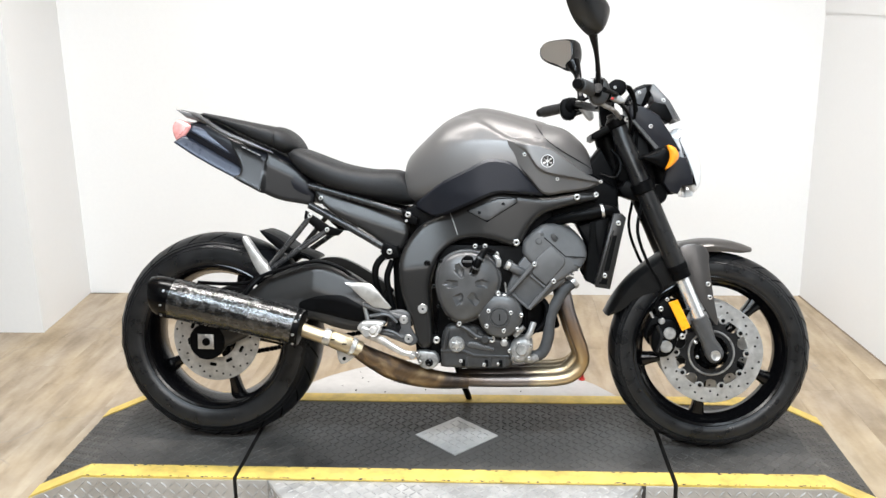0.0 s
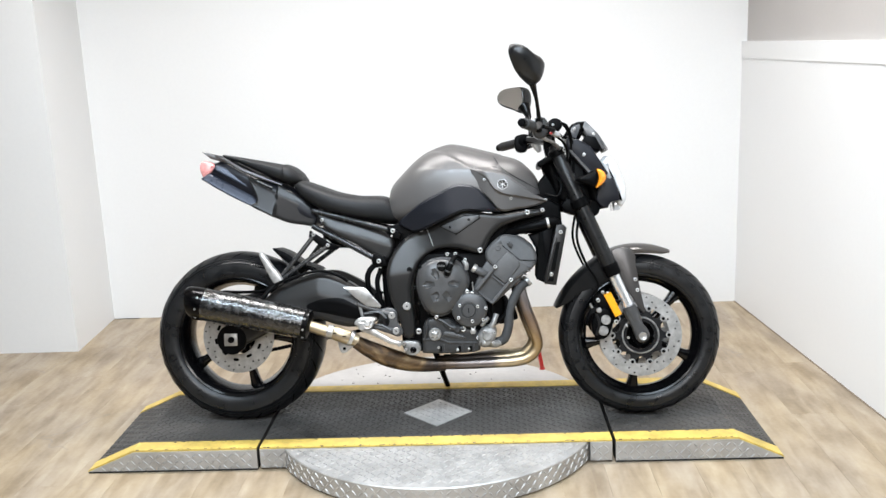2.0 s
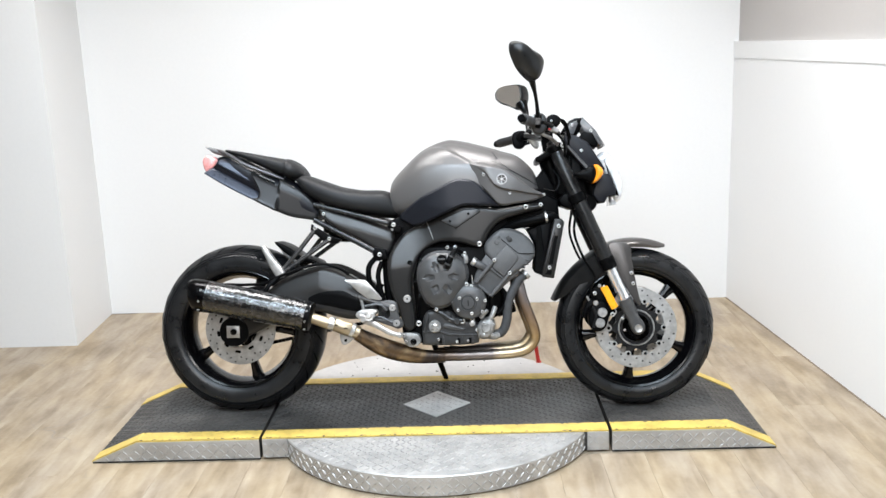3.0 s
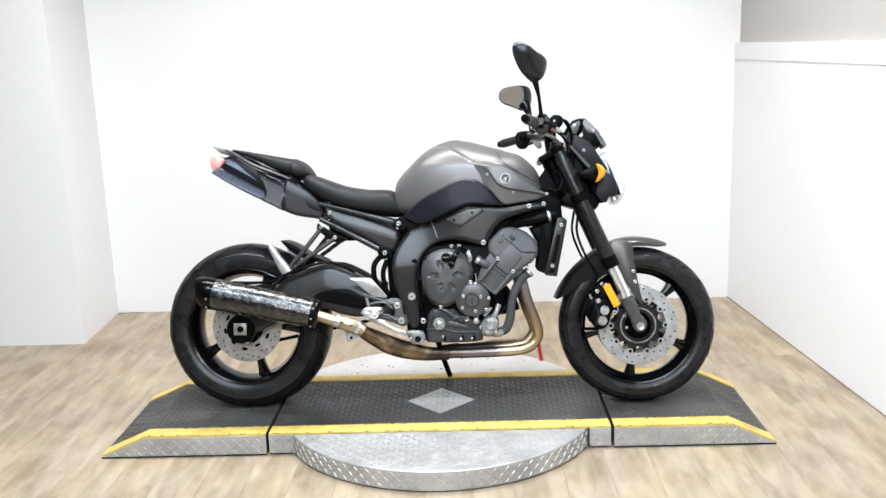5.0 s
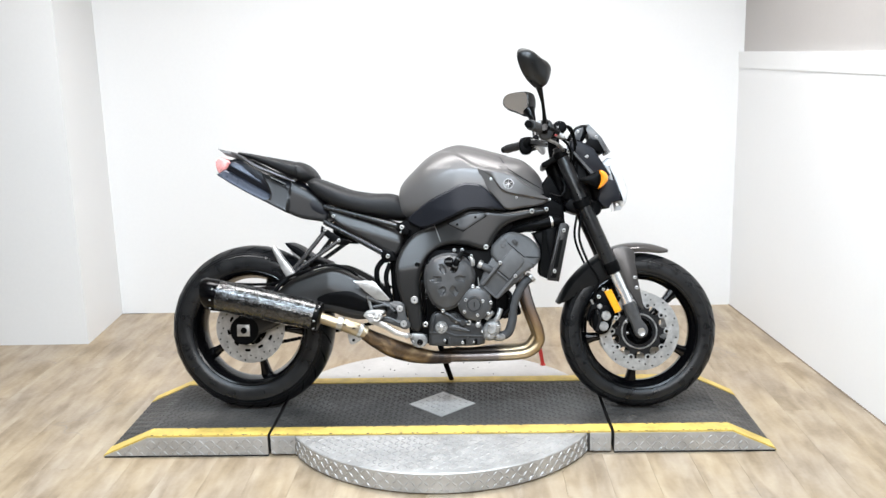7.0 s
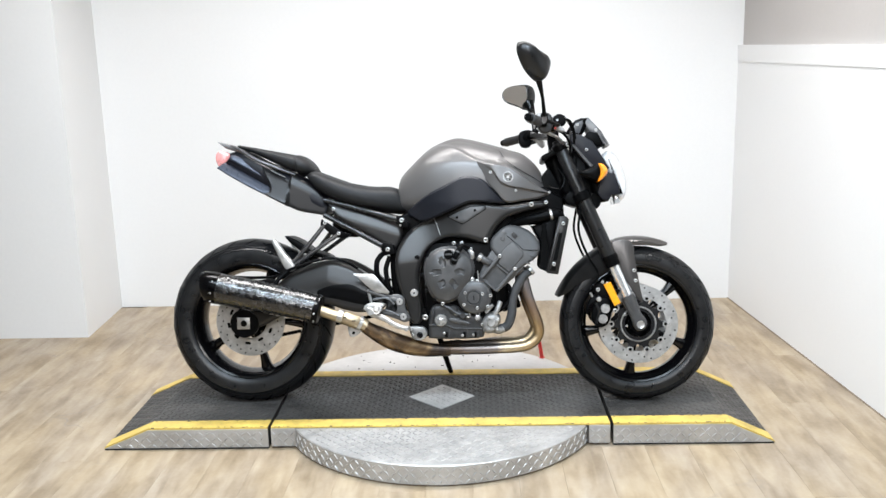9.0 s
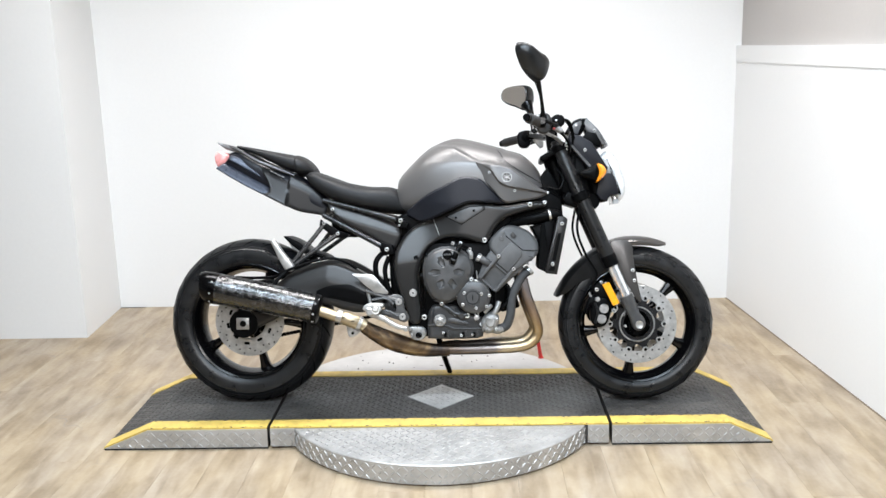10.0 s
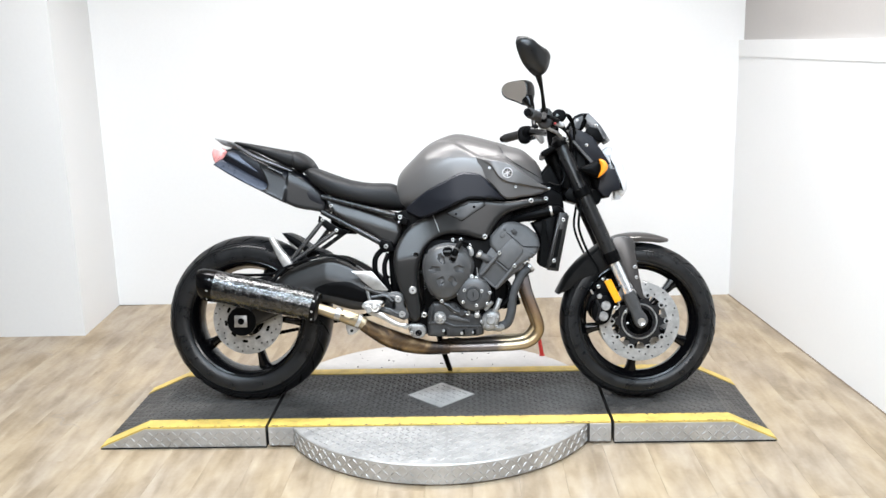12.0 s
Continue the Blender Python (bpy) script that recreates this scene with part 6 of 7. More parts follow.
part("mid_pipe", tube([(-0.278, -0.192, 0.296), (-0.235, -0.175, 0.268), (-0.18, -0.155, 0.238), (-0.115, -0.13, 0.214), (-0.05, -0.115, 0.200), (0.03, -0.105, 0.197)], [0.023, 0.029, 0.034, 0.032, 0.026, 0.022], 20), M["mid"], bike, "heat-tinted exhaust collector")
for k, (y, dx, dz) in enumerate(((-0.105, 0.0, 0.0), (-0.055, -0.012, 0.012), (0.045, -0.004, 0.004), (0.10, 0.0, 0.0))):
    y1 = y * 1.15
    part("header_pipe", tube([(-0.02 + 0.02 * k, -0.105 + 0.03 * k, 0.199 + 0.008 * (k > 0)), (0.1, (y - 0.105) / 2, 0.2 + dz), (0.2, y, 0.203 + dz), (0.29, y, 0.209 + dz), (0.335 + dx, y, 0.226 + dz), (0.358 + dx, y, 0.262 + dz), (0.352 + dx, y1, 0.305), (0.333 + dx, y1, 0.355), (0.315 + dx, y1, 0.41), (0.303 + dx, y1, 0.46), (0.285, y1, 0.51)], 0.0195, 16), M["header"], bike, "heat-tinted stainless header pipe")
can = [(-0.82, -0.215, 0.441), (-0.80, -0.2148, 0.437), (-0.66, -0.211, 0.409), (-0.46, -0.207, 0.365), (-0.452, -0.207, 0.363)]
muffler = part("muffler", tube(can, [0.0565, 0.0575, 0.057, 0.053, 0.0525], 36, per=8), M["carbon"], bike, "glossy carbon-fibre muffler")
axis = (Vector(can[0]) - Vector(can[-1])).normalized()
e1 = Vector((0, 1, 0)).cross(axis).normalized()
e1 = e1 if e1.z > 0 else -e1
e2 = axis.cross(e1).normalized()
c0 = Vector((-0.81, -0.215, 0.439))
rings = []
for d, r, slope in ((0.0, 0.0585, 0.0), (0.025, 0.0585, 0.0), (0.048, 0.0555, 0.16), (0.06, 0.047, 0.26), (0.057, 0.042, 0.26), (0.03, 0.040, 0.1), (0.012, 0.03, 0.0)):
    rings.append([c0 + axis * (d + slope * r * math.cos(q)) + e1 * (r * math.cos(q)) + e2 * (r * math.sin(q)) for q in [2 * math.pi * i / 36 for i in range(36)]])
part("muffler_end_cap", add_rings(bmesh.new(), rings), M["gloss"], muffler, "gloss black slanted muffler end cap")
part("muffler_front_ring", tube([(-0.456, -0.207, 0.3640), (-0.450, -0.207, 0.3625), (-0.440, -0.2065, 0.3603), (-0.434, -0.2062, 0.359)], [0.0545, 0.0545, 0.051, 0.03], 36, smooth=False), M["black"], muffler, "black front ring of the muffler")
for a in (-0.9, -0.25, 0.45):
    p = Vector((-0.449, -0.207, 0.3625)) + e1 * (0.0545 * math.sin(a)) + Vector((0, -0.0545 * math.cos(a), 0))
    bolt(muffler, p.x, p.y, p.z, 0.0048)
    p = c0 + axis * 0.014 + e1 * (0.0585 * math.sin(a)) + Vector((0, -0.0585 * math.cos(a), 0))
    bolt(muffler, p.x, p.y, p.z, 0.0045)
part("muffler_strap", tube([(-0.62, -0.17, 0.44), (-0.60, -0.165, 0.47), (-0.57, -0.15, 0.50)], [0.008, 0.008, 0.007], 10), M["black"], muffler)

# side stand and chain on the far side
part("side_stand", tube([(-0.035, 0.11, 0.25), (-0.012, 0.19, 0.14), (0.008, 0.268, 0.055)], [0.012, 0.011, 0.010], 12), M["black"], bike, "black side stand, folded out")
ch = bmesh.new()
for k in range(44):
    x = RX + (0.60 / 43) * k
    for z0, z1 in ((RZ - 0.088, 0.335), (RZ + 0.088, 0.415)):
        z = z0 + (z1 - z0) * k / 43
        add_box(ch, x - 0.006, x + 0.006, 0.088, 0.104, z - 0.006, z + 0.006)
tagged(part("chain", ch, M["hole"], bike, "dark drive chain", smooth=0), kind="stuff")
part("sprocket", lathe([(0.045, 0.092), (0.09, 0.092), (0.09, 0.099), (0.045, 0.099)], RX, RZ, 44, closed=True), M["black"], rear, "dark rear sprocket")

# ---- front end
F_TOP, F_BOT = Vector((0.434, 0, 0.958)), Vector((0.724, 0, 0.300))
fdir = (F_BOT - F_TOP).normalized()


def fork_at(d, y):
    return F_TOP + fdir * d + Vector((0, y, 0))


for s in SIDES:
    y = s * 0.104
    leg = part("fork_leg", tube([fork_at(0, y), fork_at(0.004, y), fork_at(0.15, y), fork_at(0.16, y), fork_at(0.30, y), fork_at(0.455, y), fork_at(0.458, y)], [0.022, 0.0245, 0.0245, 0.0255, 0.0265, 0.0265, 0.024], 24, smooth=False), M["satin_black"], bike, "gloss black fork tube")
    part("fork_collar", tube([fork_at(0.45, y), fork_at(0.452, y), fork_at(0.468, y), fork_at(0.47, y), fork_at(0.492, y), fork_at(0.494, y)], [0.027, 0.0285, 0.0285, 0.027, 0.027, 0.023], 24, smooth=False), M["black"], leg, "black fork dust seal")
    part("fork_stanchion", tube([fork_at(0.48, y), fork_at(0.65, y)], 0.0195, 24, smooth=False), M["chrome"], leg, "chromed fork stanchion")
    foot = bmesh.new()
    add_tube(foot, [fork_at(0.612, y), fork_at(0.615, y), fork_at(0.635, y), fork_at(0.665, y), fork_at(0.70, y)], [0.02, 0.0245, 0.0255, 0.024, 0.018], 24, smooth=False)
    add_prism(foot, spline([(0.668, 0.375), (0.70, 0.385), (0.722, 0.345), (0.748, 0.31), (0.75, 0.285), (0.73, 0.268), (0.708, 0.278), (0.692, 0.32)], 4, True), y + s * 0.022, y - s * 0.018, 0.01)
    part("fork_foot", foot, M["engine"], leg, "dark cast fork foot")
    part("axle_end", lathe([(0.007, y + s * 0.028), (0.013, y + s * 0.030), (0.0145, y + s * 0.024), (0, y + s * 0.02), (0, y + s * 0.026)], 0.727, 0.292, 24), M["alu"], bike, "silver axle end")
    # caliper
    CAL = [(0.575, 0.385), (0.61, 0.392), (0.625, 0.365), (0.622, 0.318), (0.606, 0.288), (0.578, 0.28), (0.556, 0.30), (0.553, 0.345)]
    cal = part("brake_caliper", prism(spline(CAL, 4, True), s * 0.112, s * 0.05, 0.01), M["black"], bike, "black front brake caliper")
    for x, z in ((0.601, 0.35), (0.592, 0.312)):
        part("piston_cap", cyl((x, s * 0.118, z), (x, s * 0.1, z), 0.0175, 24, 0.002), M["steel"], cal, "bright round piston cap")
    for x, z, r in ((0.637, 0.342, 0.0105), (0.575, 0.42, 0.009), (0.592, 0.447, 0.007), (0.67, 0.33, 0.006), (0.676, 0.288, 0.0055)):
        bolt(cal, x, s * 0.134 if x > 0.65 else s * 0.115, z, r)
    part("caliper_bridge", prism(spline([(0.556, 0.395), (0.585, 0.398), (0.60, 0.378), (0.57, 0.372), (0.55, 0.36), (0.542, 0.33), (0.532, 0.335), (0.54, 0.37)], 4, True), s * 0.105, s * 0.06, 0.006), M["black"], cal)
    part("caliper_rib", tube([(0.566, s * 0.113, 0.372), (0.578, s * 0.116, 0.34), (0.568, s * 0.113, 0.296)], 0.005, 8), M["carrier"], cal)
    part("hose_banjo", cyl((0.578, s * 0.118, 0.385), (0.578, s * 0.1, 0.385), 0.0095, 16, 0.002), M["steel"], cal)
    part("bleed_nipple", cyl((0.556, s * 0.1, 0.392), (0.548, s * 0.1, 0.408), 0.004, 10), M["steel"], cal)
    part("caliper_bracket", prism([(0.565, 0.43), (0.60, 0.455), (0.625, 0.40), (0.65, 0.35), (0.62, 0.33), (0.59, 0.37)], s * 0.1, s * 0.085, 0.004), M["black"], cal)
    part("side_reflector", prism([(0.593, 0.440), (0.618, 0.449), (0.655, 0.373), (0.632, 0.361)], s * 0.138, s * 0.126, 0.003), M["reflector"], bike, "amber side reflector on the fork")
    part("reflector_stay", prism([(0.605, 0.43), (0.63, 0.42), (0.655, 0.42), (0.64, 0.39)], s * 0.127, s * 0.11, 0.002), M["black"], bike)
    part("brake_hose", tube([(0.50, s * 0.07, 0.86), (0.515, s * 0.11, 0.74), (0.505, s * 0.118, 0.64), (0.535, s * 0.122, 0.55), (0.575, s * 0.122, 0.48), (0.56, s * 0.118, 0.43), (0.578, s * 0.112, 0.385)], 0.0045, 8), M["black"], bike, "black front brake hose")
    # fender stays
    LEG = [(0.630, 0.592), (0.690, 0.600), (0.712, 0.575), (0.713, 0.545), (0.722, 0.490), (0.733, 0.430), (0.744, 0.374), (0.730, 0.375), (0.705, 0.415), (0.684, 0.450), (0.655, 0.515)]
    part("fender_stay", prism(spline(LEG, 3, True), s * 0.0715, s * 0.060, 0.003), M["fender"], bike, "grey fender stay")
    for x, z in ((0.712, 0.488), (0.718, 0.45)):
        bolt(bike, x, s * 0.074, z, 0.0085)
part("triple_clamp", prism([(0.372, 0.912), (0.408, 0.932), (0.455, 0.954), (0.470, 0.950), (0.466, 0.936), (0.434, 0.922), (0.384, 0.894), (0.372, 0.898)], -0.118, 0.118, 0.006), M["black"], bike, "dark cast upper triple clamp")
part("triple_clamp", prism([(0.452, 0.758), (0.475, 0.785), (0.535, 0.765), (0.535, 0.735), (0.50, 0.722), (0.465, 0.735)], -0.095, 0.095, 0.008), M["black"], bike, "dark cast lower triple clamp")
for s in SIDES:
    for d, l, r in ((0.004, 0.026, 0.030), (0.195, 0.034, 0.033)):
        part("clamp_collar", cyl(fork_at(d, s * 0.104), fork_at(d + l, s * 0.104), r, 24, 0.004), M["black"], bike)
    part("fork_cap", cyl(fork_at(-0.012, s * 0.104), fork_at(0.004, s * 0.104), 0.019, 20, 0.003), M["carrier"], bike)
bolt(bike, 0.468, -0.135, 0.951, 0.0095)

# fender: an arched shell round the tyre: a crown, a crease on each side and flat cheeks below it
EDGE = [(69, 0.012), (74, 0.026), (84, 0.034), (98, 0.040), (112, 0.075), (124, 0.088), (134, 0.078), (140, 0.064), (146, 0.052), (155, 0.040), (161, 0.014)]


def fender_shell(first, last, n_arc):
    rings = []
    for i in range(n_arc + 1):
        deg = first + (last - first) * i / n_arc
        f = (161 - deg) / 92
        a = radians(deg)
        drop = curve_at(EDGE, deg)
        ro = 0.323 - 0.006 * math.sin(math.pi * min(1, f * 1.6)) + 0.005 * math.sin(math.pi * max(0, f - 0.4) / 0.6)
        w = 0.064 - 0.034 * max(0, f - 0.78) / 0.22
        fold = min(0.018, drop * 0.6)
        half = [(0.0, 0.0), (fold * 0.06, w * 0.3), (fold * 0.25, w * 0.58), (fold * 0.62, w * 0.82), (fold * 0.92, w * 0.94), (fold * 1.15, w), (fold + (drop - fold) * 0.5, w - 0.001), (drop, w - 0.004)]
        outer = [(ro - d, -y) for d, y in reversed(half)] + [(ro - d, y) for d, y in half[1:]]
        inner = [(r - 0.003, y * 0.95) for r, y in outer]
        inner[0], inner[-1] = (outer[0][0], outer[0][1] + 0.003), (outer[-1][0], outer[-1][1] - 0.003)
        rings.append([(FX + r * math.cos(a), y, FZ + r * math.sin(a)) for r, y in outer + inner[::-1]])
    return add_rings(bmesh.new(), rings)


fender = part("front_fender", fender_shell(111, 69, 30), M["fender"], bike, "grey-brown painted front fender with creased sides")
part("fender_rear_flap", fender_shell(161, 111.4, 34), M["flap"], fender, "satin black rear half of the fender")

# headlamp unit
lamp = part("headlamp_shell", prism(spline([(0.53, 0.90), (0.575, 0.905), (0.612, 0.87), (0.64, 0.80), (0.625, 0.755), (0.595, 0.742), (0.562, 0.765), (0.545, 0.82)], 4, True), -0.088, 0.088, 0.022), M["black"], bike, "black plastic headlamp shell")
part("headlamp_lens", prism(spline([(0.606, 0.925), (0.618, 0.930), (0.634, 0.926), (0.65, 0.909), (0.667, 0.875), (0.681, 0.837), (0.687, 0.804), (0.684, 0.771), (0.668, 0.748), (0.648, 0.752), (0.632, 0.80), (0.612, 0.85), (0.59, 0.90)], 4, True), -0.082, 0.082, 0.028), M["lens"], lamp, "clear glossy headlamp lens")
part("headlamp_chin", prism([(0.640, 0.768), (0.664, 0.772), (0.663, 0.738), (0.642, 0.734)], -0.07, 0.07, 0.005), M["lens"], lamp, "clear lower position lamp")
part("headlamp_visor", prism([(0.602, 0.853), (0.638, 0.846), (0.650, 0.818), (0.657, 0.795), (0.658, 0.770), (0.628, 0.766), (0.617, 0.744), (0.594, 0.750), (0.575, 0.775), (0.585, 0.82)], -0.1, 0.1, 0.005), M["navy"], lamp, "dark side visor of the headlamp")
part("upper_cowl", prism([(0.476, 0.971), (0.479, 0.995), (0.518, 0.989), (0.560, 0.964), (0.584, 0.926), (0.621, 0.866), (0.607, 0.850), (0.585, 0.856), (0.552, 0.874), (0.488, 0.948)], -0.102, 0.102, 0.005), M["navy"], lamp, "navy-black upper cowl beside the instruments")
part("headlamp_stay", prism([(0.482, 0.949), (0.491, 0.953), (0.560, 0.875), (0.550, 0.868)], -0.109, 0.109, 0.003), M["engine"], bike)
part("headlamp_bracket", prism([(0.46, 0.93), (0.51, 0.875), (0.52, 0.80), (0.50, 0.76), (0.45, 0.78), (0.44, 0.90)], -0.07, 0.07, 0.01), M["black"], bike)
bolt(lamp, 0.537, -0.103, 0.934, 0.0075)
bolt(lamp, 0.6, -0.09, 0.765, 0.0055)
bolt(bike, 0.50, -0.112, 0.86, 0.004)
part("headlamp_bucket", prism([(0.490, 0.935), (0.552, 0.880), (0.600, 0.850), (0.602, 0.762), (0.575, 0.738), (0.520, 0.742), (0.478, 0.80), (0.470, 0.89)], -0.075, 0.075, 0.012), M["black"], lamp, "black bucket behind the headlamp")
part("horn", cyl((0.55, -0.06, 0.745), (0.565, -0.095, 0.745), 0.03, 20, 0.004), M["black"], bike)
part("lamp_lower_bracket", prism([(0.53, 0.78), (0.58, 0.77), (0.605, 0.745), (0.56, 0.73), (0.525, 0.74)], -0.07, 0.07, 0.006), M["black"], bike)
meter = part("instrument_pod", prism([(0.464, 0.998), (0.478, 1.022), (0.498, 1.046), (0.521, 1.055), (0.543, 1.055), (0.549, 1.038), (0.530, 0.998), (0.515, 0.985)], -0.062, 0.062, 0.006), M["gloss"], bike, "gloss black instrument pod")
part("instrument_face", prism([(0.484, 1.004), (0.500, 1.036), (0.526, 1.046), (0.529, 1.034), (0.514, 0.996)], -0.0635, 0.0635, 0.002), M["screen"], meter, "grey glossy side of the instrument case")
bolt(meter, 0.508, -0.064, 1.030, 0.006)
part("screen_mount", prism([(0.548, 1.003), (0.580, 0.997), (0.600, 0.960), (0.592, 0.945), (0.552, 0.962), (0.528, 0.981)], -0.083, 0.083, 0.004), M["black"], bike, "black screen mount")
scr = bmesh.new()
rings = []
for i in range(13):
    f = i / 12
    x, z = 0.548 + 0.082 * f + 0.008 * math.sin(math.pi * f), 1.060 - 0.105 * f
    w = 0.050 + 0.036 * f
    row = []
    for k in range(13):
        q = -1 + 2 * k / 12
        row.append((x - 0.012 * abs(q) ** 3, w * q, z - 0.004 * q * q))
    back = [(p[0] - 0.003, p[1] * 0.97, p[2] - 0.002) for p in row]
    rings.append(row + back[::-1])
add_rings(scr, rings)
part("fly_screen", scr, M["screen"], bike, "small smoked fly screen")
for s in SIDES:
    part("screen_side", prism([(0.545, 1.057), (0.569, 1.032), (0.593, 1.006), (0.621, 0.958), (0.603, 0.955), (0.580, 0.990), (0.550, 1.005), (0.536, 1.035)], s * 0.072, s * 0.066, 0.002), M["screen"], bike, "folded side of the smoked fly screen")
    bolt(bike, 0.575, s * 0.073, 1.008, 0.007)
for s in SIDES:
    part("indicator_body", pillow(spline([(0.50, 0.845), (0.54, 0.862), (0.575, 0.876), (0.583, 0.845), (0.568, 0.814), (0.54, 0.826)], 4, True), s * 0.165, s * 0.182, s * 0.132, 0.018, 0.006), M["black"], bike, "black indicator housing")
    part("indicator_lens", pillow(spline([(0.574, 0.878), (0.595, 0.872), (0.607, 0.848), (0.59, 0.824), (0.57, 0.813), (0.580, 0.845)], 4, True), s * 0.170, s * 0.184, s * 0.128, 0.014, 0.004), M["amber"], bike, "amber indicator lens")
    part("indicator_stalk", cyl((0.535, s * 0.08, 0.845), (0.54, s * 0.15, 0.846), 0.011, 12), M["black"], bike)

# handlebar, turned a little to the left
BAR_N, BAR_F = (0.325, -0.365, 1.024), (0.243, 0.365, 1.006)
bar = part("handlebar", tube([(BAR_N[0] + 0.05, -0.30, 1.022), (0.375, -0.2, 1.022), (0.41, -0.1, 1.002), (0.418, 0.0, 0.998), (0.402, 0.1, 1.0), (0.35, 0.2, 1.015), (BAR_F[0] + 0.055, 0.28, 1.01)], 0.0125, 14), M["gloss"], bike, "gloss black tubular handlebar")
for (ex, ey, ez), s in ((BAR_N, -1), (BAR_F, 1)):
    ix = 0.388 if s < 0 else 0.352
    a, b = Vector((ex, ey, ez)), Vector((ix, s * 0.2, 1.018))
    d = (b - a).normalized()
    g = bmesh.new()
    add_tube(g, [a, a + d * 0.003, a + d * 0.12, a + d * 0.122, a + d * 0.128], [0.015, 0.018, 0.017, 0.022, 0.02], 18, smooth=False)
    # near grip paler, far grip darker: their light and shade sit in the colour
    part("grip", g, M["grip"] if s < 0 else M["seat"], bar, "black rubber grip")
    part("bar_end", cyl(a - d * 0.026, a, 0.0135, 18, 0.003), M["black"], bar, "black bar-end weight")
    part("switch_housing", tube([a + d * 0.13, a + d * 0.134, a + d * 0.155, a + d * 0.172, a + d * 0.175], [0.018, 0.027, 0.029, 0.026, 0.018], 16, smooth=False), M["black"], bar, "black switch housing")
    part("lever", tube([a + d * 0.165 + Vector((0.035, 0, -0.005)), a + d * 0.11 + Vector((0.062, 0, -0.012)), a + d * 0.05 + Vector((0.068, 0, -0.014)), a + d * 0.005 + Vector((0.06, 0, -0.012))], [0.008, 0.0065, 0.006, 0.007], 10), M["black"], bar, "black control lever")
    part("lever_perch", tube([a + d * 0.185, a + d * 0.175 + Vector((0.02, 0, 0)), a + d * 0.165 + Vector((0.042, 0, -0.004))], [0.016, 0.013, 0.011], 12), M["alu"], bar, "silver lever perch")
part("brake_reservoir", prism(spline([(0.40, 1.03), (0.425, 1.052), (0.452, 1.045), (0.455, 1.02), (0.43, 1.005), (0.405, 1.01)], 3, True), -0.225, -0.165, 0.006), M["black"], bar, "black front brake fluid reservoir")
part("master_cylinder", cyl((0.40, -0.24, 1.012), (0.425, -0.15, 1.008), 0.015, 16, 0.003), M["black"], bar, "black brake master cylinder")
part("lever_pivot", prism(spline([(0.408, 1.016), (0.430, 1.013), (0.450, 0.998), (0.446, 0.988), (0.425, 0.992), (0.408, 1.002)], 3, True), -0.232, -0.205, 0.004), M["dull"], bar, "bare aluminium lever pivot")
part("mirror_clamp", prism(spline([(0.352, 1.050), (0.372, 1.048), (0.384, 1.026), (0.378, 1.016), (0.360, 1.024), (0.350, 1.038)], 3, True), -0.272, -0.225, 0.004), M["dull"], bar, "bare aluminium mirror clamp")
part("throttle_guide", tube([(0.372, -0.25, 1.0), (0.396, -0.24, 0.982), (0.424, -0.2, 0.972), (0.45, -0.13, 0.955)], 0.006, 8), M["dull"], bar, "bright throttle cable guide")
part("switch_block", prism(spline([(0.36, 1.05), (0.395, 1.052), (0.41, 1.02), (0.395, 0.985), (0.365, 0.985), (0.352, 1.015)], 3, True), -0.262, -0.215, 0.008), M["sump"], bar, "black switch block by the grip")
part("switch_block", prism(spline([(0.30, 1.035), (0.335, 1.04), (0.35, 1.01), (0.338, 0.975), (0.305, 0.975), (0.292, 1.005)], 3, True), 0.215, 0.262, 0.008), M["black"], bar, "black switch block by the grip")
part("bar_clamp", prism(spline([(0.397, 1.018), (0.432, 1.018), (0.438, 0.985), (0.428, 0.945), (0.402, 0.94)], 3, True), -0.075, -0.03, 0.006), M["black"], bar)
bolt(bar, 0.39, -0.235, 1.03, 0.005)
bolt(bar, 0.425, -0.23, 1.03, 0.005)
part("riser", prism([(0.400, 1.016), (0.432, 1.014), (0.432, 0.945), (0.405, 0.94)], -0.06, 0.06, 0.01), M["engine"], bar, "dark cast handlebar risers")
part("clutch_perch", prism(spline([(0.350, 1.020), (0.372, 1.026), (0.392, 1.002), (0.398, 0.976), (0.384, 0.968), (0.364, 0.990)], 3, True), 0.185, 0.222, 0.006), M["alu"], bar, "silver clutch lever perch")
part("switch_lever", cyl((0.372, -0.268, 1.034), (0.372, -0.255, 1.030), 0.007, 12, 0.002), M["dull"], bar)
part("throttle_tube", cyl((0.398, -0.205, 1.004), (0.416, -0.19, 0.985), 0.009, 14, 0.002), M["sump"], bar)
part("kill_switch", box(0.412, 0.420, -0.266, -0.258, 0.994, 1.001, bevel=0.002), M["red_paint"], bar, "red engine stop switch")
part("ignition_lock", cyl((0.43, 0, 0.955), (0.422, 0, 0.985), 0.018, 18, 0.003), M["black"], bike)
cables = [[(0.40, -0.21, 1.03), (0.45, -0.17, 1.045), (0.487, -0.12, 1.0), (0.49, -0.09, 0.93), (0.47, -0.05, 0.84)],
          [(0.39, -0.22, 1.0), (0.44, -0.2, 0.99), (0.475, -0.14, 0.95), (0.47, -0.1, 0.88), (0.44, -0.07, 0.80)],
          [(0.36, 0.2, 1.03), (0.42, 0.16, 1.05), (0.47, 0.1, 1.02), (0.49, 0.06, 0.94)],
          [(0.44, -0.19, 1.04), (0.478, -0.15, 1.03), (0.5, -0.09, 0.96), (0.5, -0.075, 0.87)]]
for c in cables:
    part("control_cable", tube(c, 0.0045, 8), M["black"], bike, "black control cable")
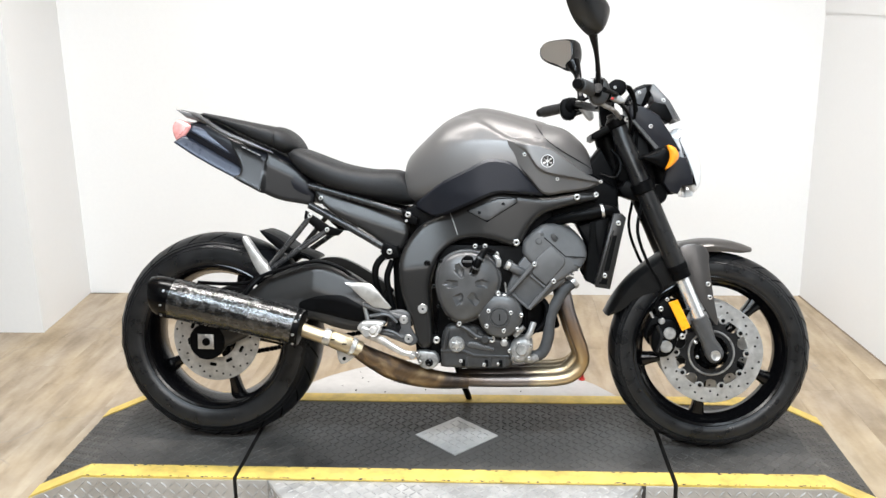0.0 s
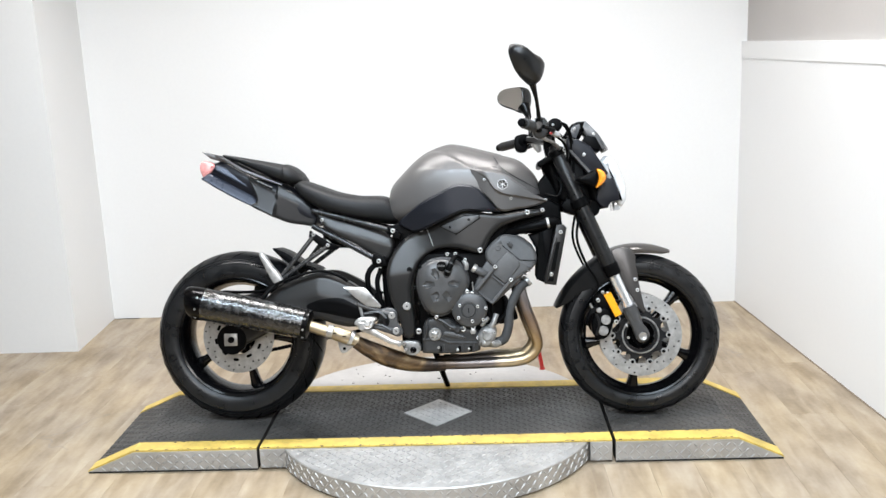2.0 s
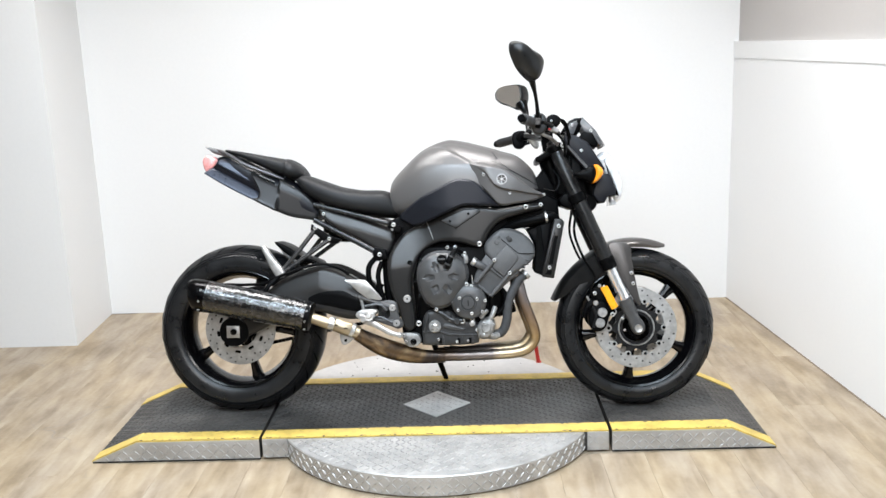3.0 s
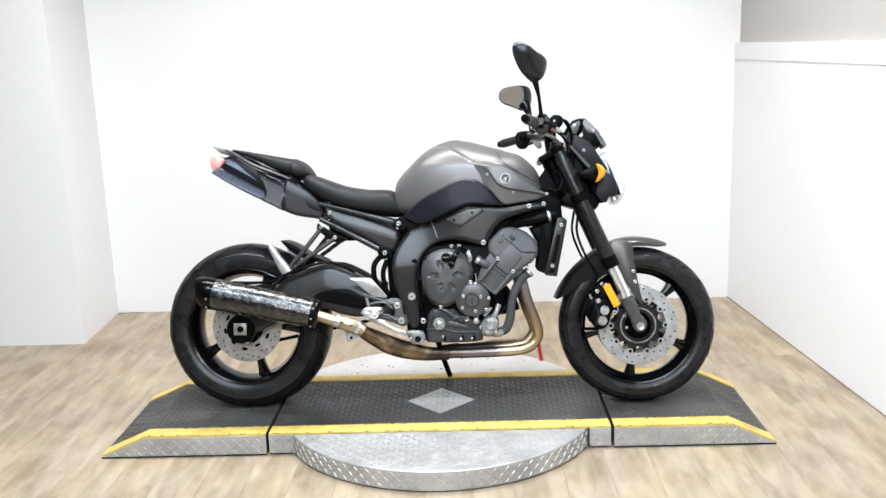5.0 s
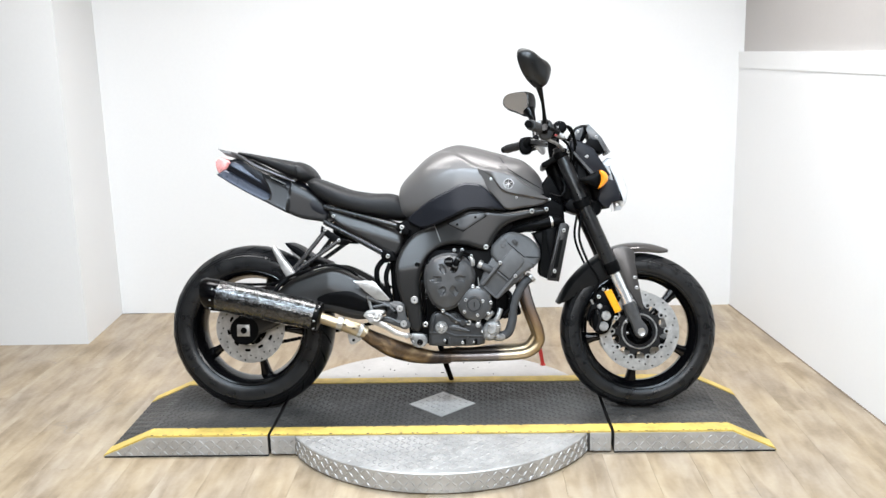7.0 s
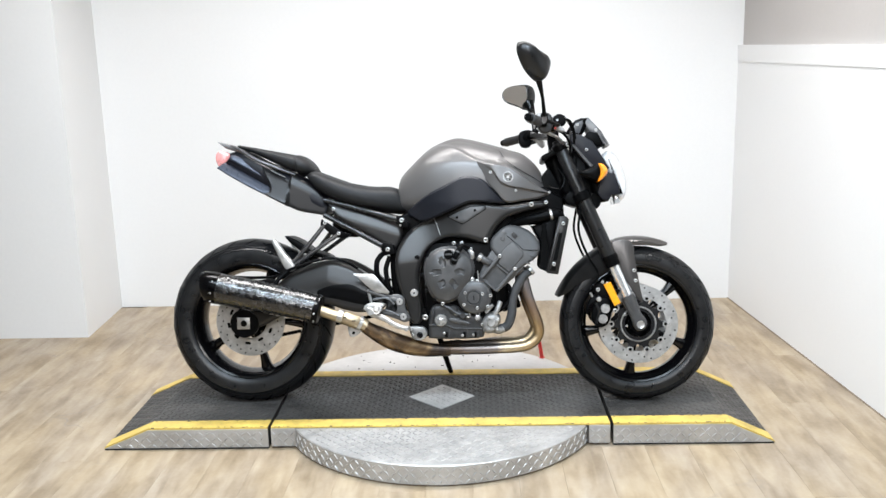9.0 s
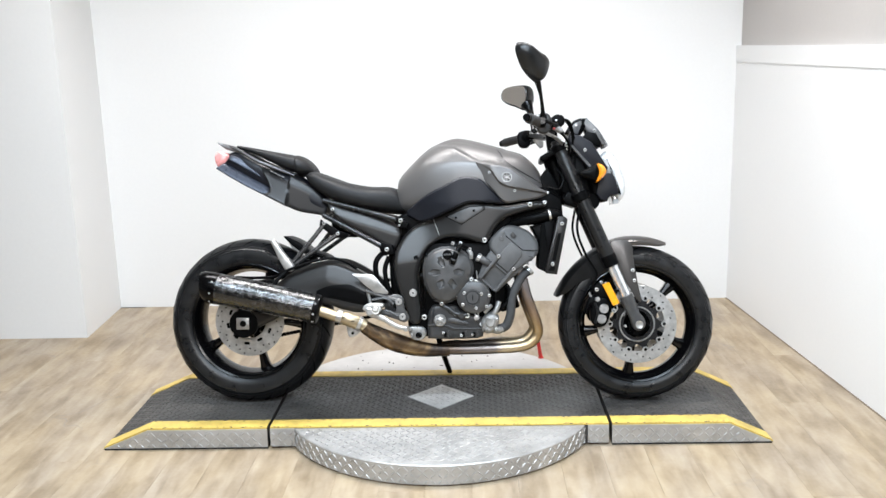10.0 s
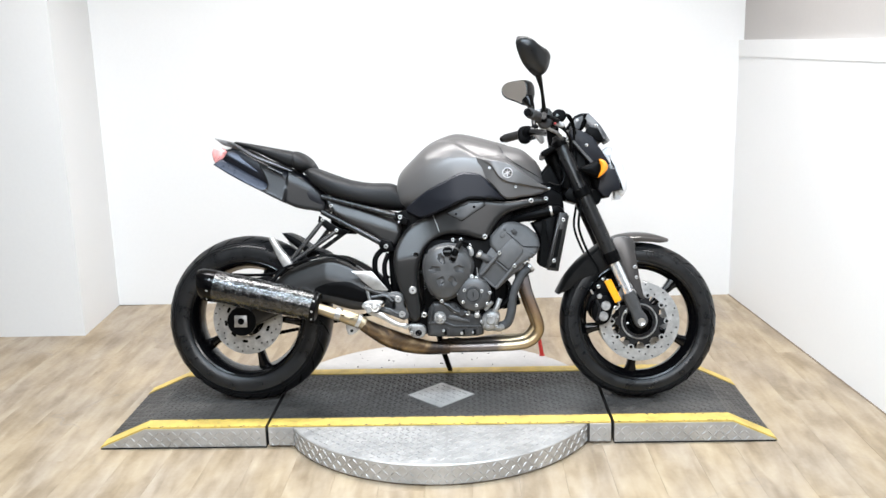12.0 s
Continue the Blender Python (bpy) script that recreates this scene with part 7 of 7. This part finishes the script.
part("wire_loop", tube([(0.40, -0.09, 0.80), (0.44, -0.12, 0.79), (0.455, -0.11, 0.83), (0.43, -0.09, 0.87)], 0.004, 8), M["black"], bike)


def mirror(side, root, outline, yaw, label):
    """A leaf-shaped mirror. root: where the head meets the stalk; outline: outwards and up from there."""
    c, sn = math.cos(radians(yaw)), math.sin(radians(yaw))
    out = Vector((-sn, side * c, 0))
    facing = Vector((-c, -side * sn, 0))
    shape = spline(outline, 5, True)
    cu, cv = sum(p[0] for p in shape) / len(shape), sum(p[1] for p in shape) / len(shape)
    rootv = Vector(root)

    def at(u, v, n):
        return rootv + out * u + Vector((0, 0, 1)) * v + facing * n
    rings = []
    for f, n in ((0.9, 0.0085), (0.96, 0.012), (1.0, 0.009), (1.0, 0.0), (0.97, -0.012), (0.89, -0.025), (0.72, -0.037), (0.4, -0.046), (0.06, -0.049)):
        lean = (0.25 if side < 0 else 0.5) * (1 - f)
        rings.append([at(cu * (1 - lean) + (u - cu) * f, cv + (v - cv) * f, n) for u, v in shape])
    mir = part("mirror", add_rings(bmesh.new(), rings), M["satin_black"], bike, label)
    part("mirror_glass", add_rings(bmesh.new(), [[at(cu + 0.006 + (u - cu) * 0.85, cv + 0.004 + (v - cv) * 0.86, n) for u, v in shape] for n in (0.0075, 0.0124)]), M["mirror"], mir, "silvered mirror glass")
    return mir, rootv


RAISED = [(0.036, -0.037), (0.018, -0.026), (0.003, 0.010), (0.004, 0.034), (0.026, 0.054), (0.06, 0.0645), (0.092, 0.077), (0.116, 0.088), (0.131, 0.082), (0.136, 0.0625), (0.129, 0.041), (0.110, 0.0095), (0.087, -0.013), (0.056, -0.032)]
LEVEL = [(0.012, -0.056), (-0.003, -0.02), (0.0, 0.026), (0.016, 0.042), (0.075, 0.046), (0.124, 0.041), (0.146, 0.022), (0.144, -0.004), (0.116, -0.026), (0.062, -0.046), (0.032, -0.060)]
mir, r = mirror(-1, (0.381, -0.335, 1.184), RAISED, 44, "gloss black leaf-shaped mirror seen from behind")
part("mirror_stalk", tube([r + Vector((-0.026, -0.026, -0.03)), (0.369, -0.325, 1.10), (0.378, -0.285, 1.03)], [0.012, 0.0062, 0.0085], 12), M["gloss"], mir, "slim black mirror stalk")
mir, r = mirror(1, (0.348, 0.33, 1.198), LEVEL, 50, "gloss black leaf-shaped mirror showing its glass")
part("mirror_stalk", tube([r + Vector((-0.012, 0.008, -0.035)), (0.352, 0.315, 1.12), (0.362, 0.26, 1.03)], [0.026, 0.013, 0.0095], 12), M["gloss"], mir, "slim black mirror stalk")
part("mirror_base", cyl((0.374, -0.27, 1.005), (0.378, -0.285, 1.048), 0.013, 16, 0.003), M["black"], bike)
part("mirror_base", cyl((0.359, 0.25, 1.005), (0.362, 0.26, 1.048), 0.013, 16, 0.003), M["black"], bike)

# ---------------------------------------------------------------- floor planks
rnd = random.Random(21)
PW, PL = 0.152, 1.22
plank_mesh = finish("plank", box(-PW / 2 + 0.0002, PW / 2 - 0.0002, -PL / 2 + 0.0002, PL / 2 - 0.0002, -0.004, 0.0, bevel=0.0005), M["wood"], smooth=0)
rest = bmesh.new()
for i in range(-13, 45):
    x = -2.62 + PW * (i + 0.5)
    off = rnd.uniform(0, PL)
    for j in range(9):
        y = 1.6 - off + PL * 0.5 - j * PL
        if y - PL / 2 > 1.6 or (x > 1.95 and y > -1.0) or x > 4.18:
            continue
        if 0 <= i < 30 and y + PL / 2 > -2.6:
            ob = new("plank", plank_mesh)
            ob.parent = floor
            ob.location = (x, y, 0)
        elif y + PL / 2 > -7.9:
            add_box(rest, x - PW / 2 + 0.0002, x + PW / 2 - 0.0002, y - PL / 2 + 0.0002, y + PL / 2 - 0.0002, -0.004, 0.0)
tagged(part("plank_field", rest, M["wood"], floor, smooth=0), kind="stuff")
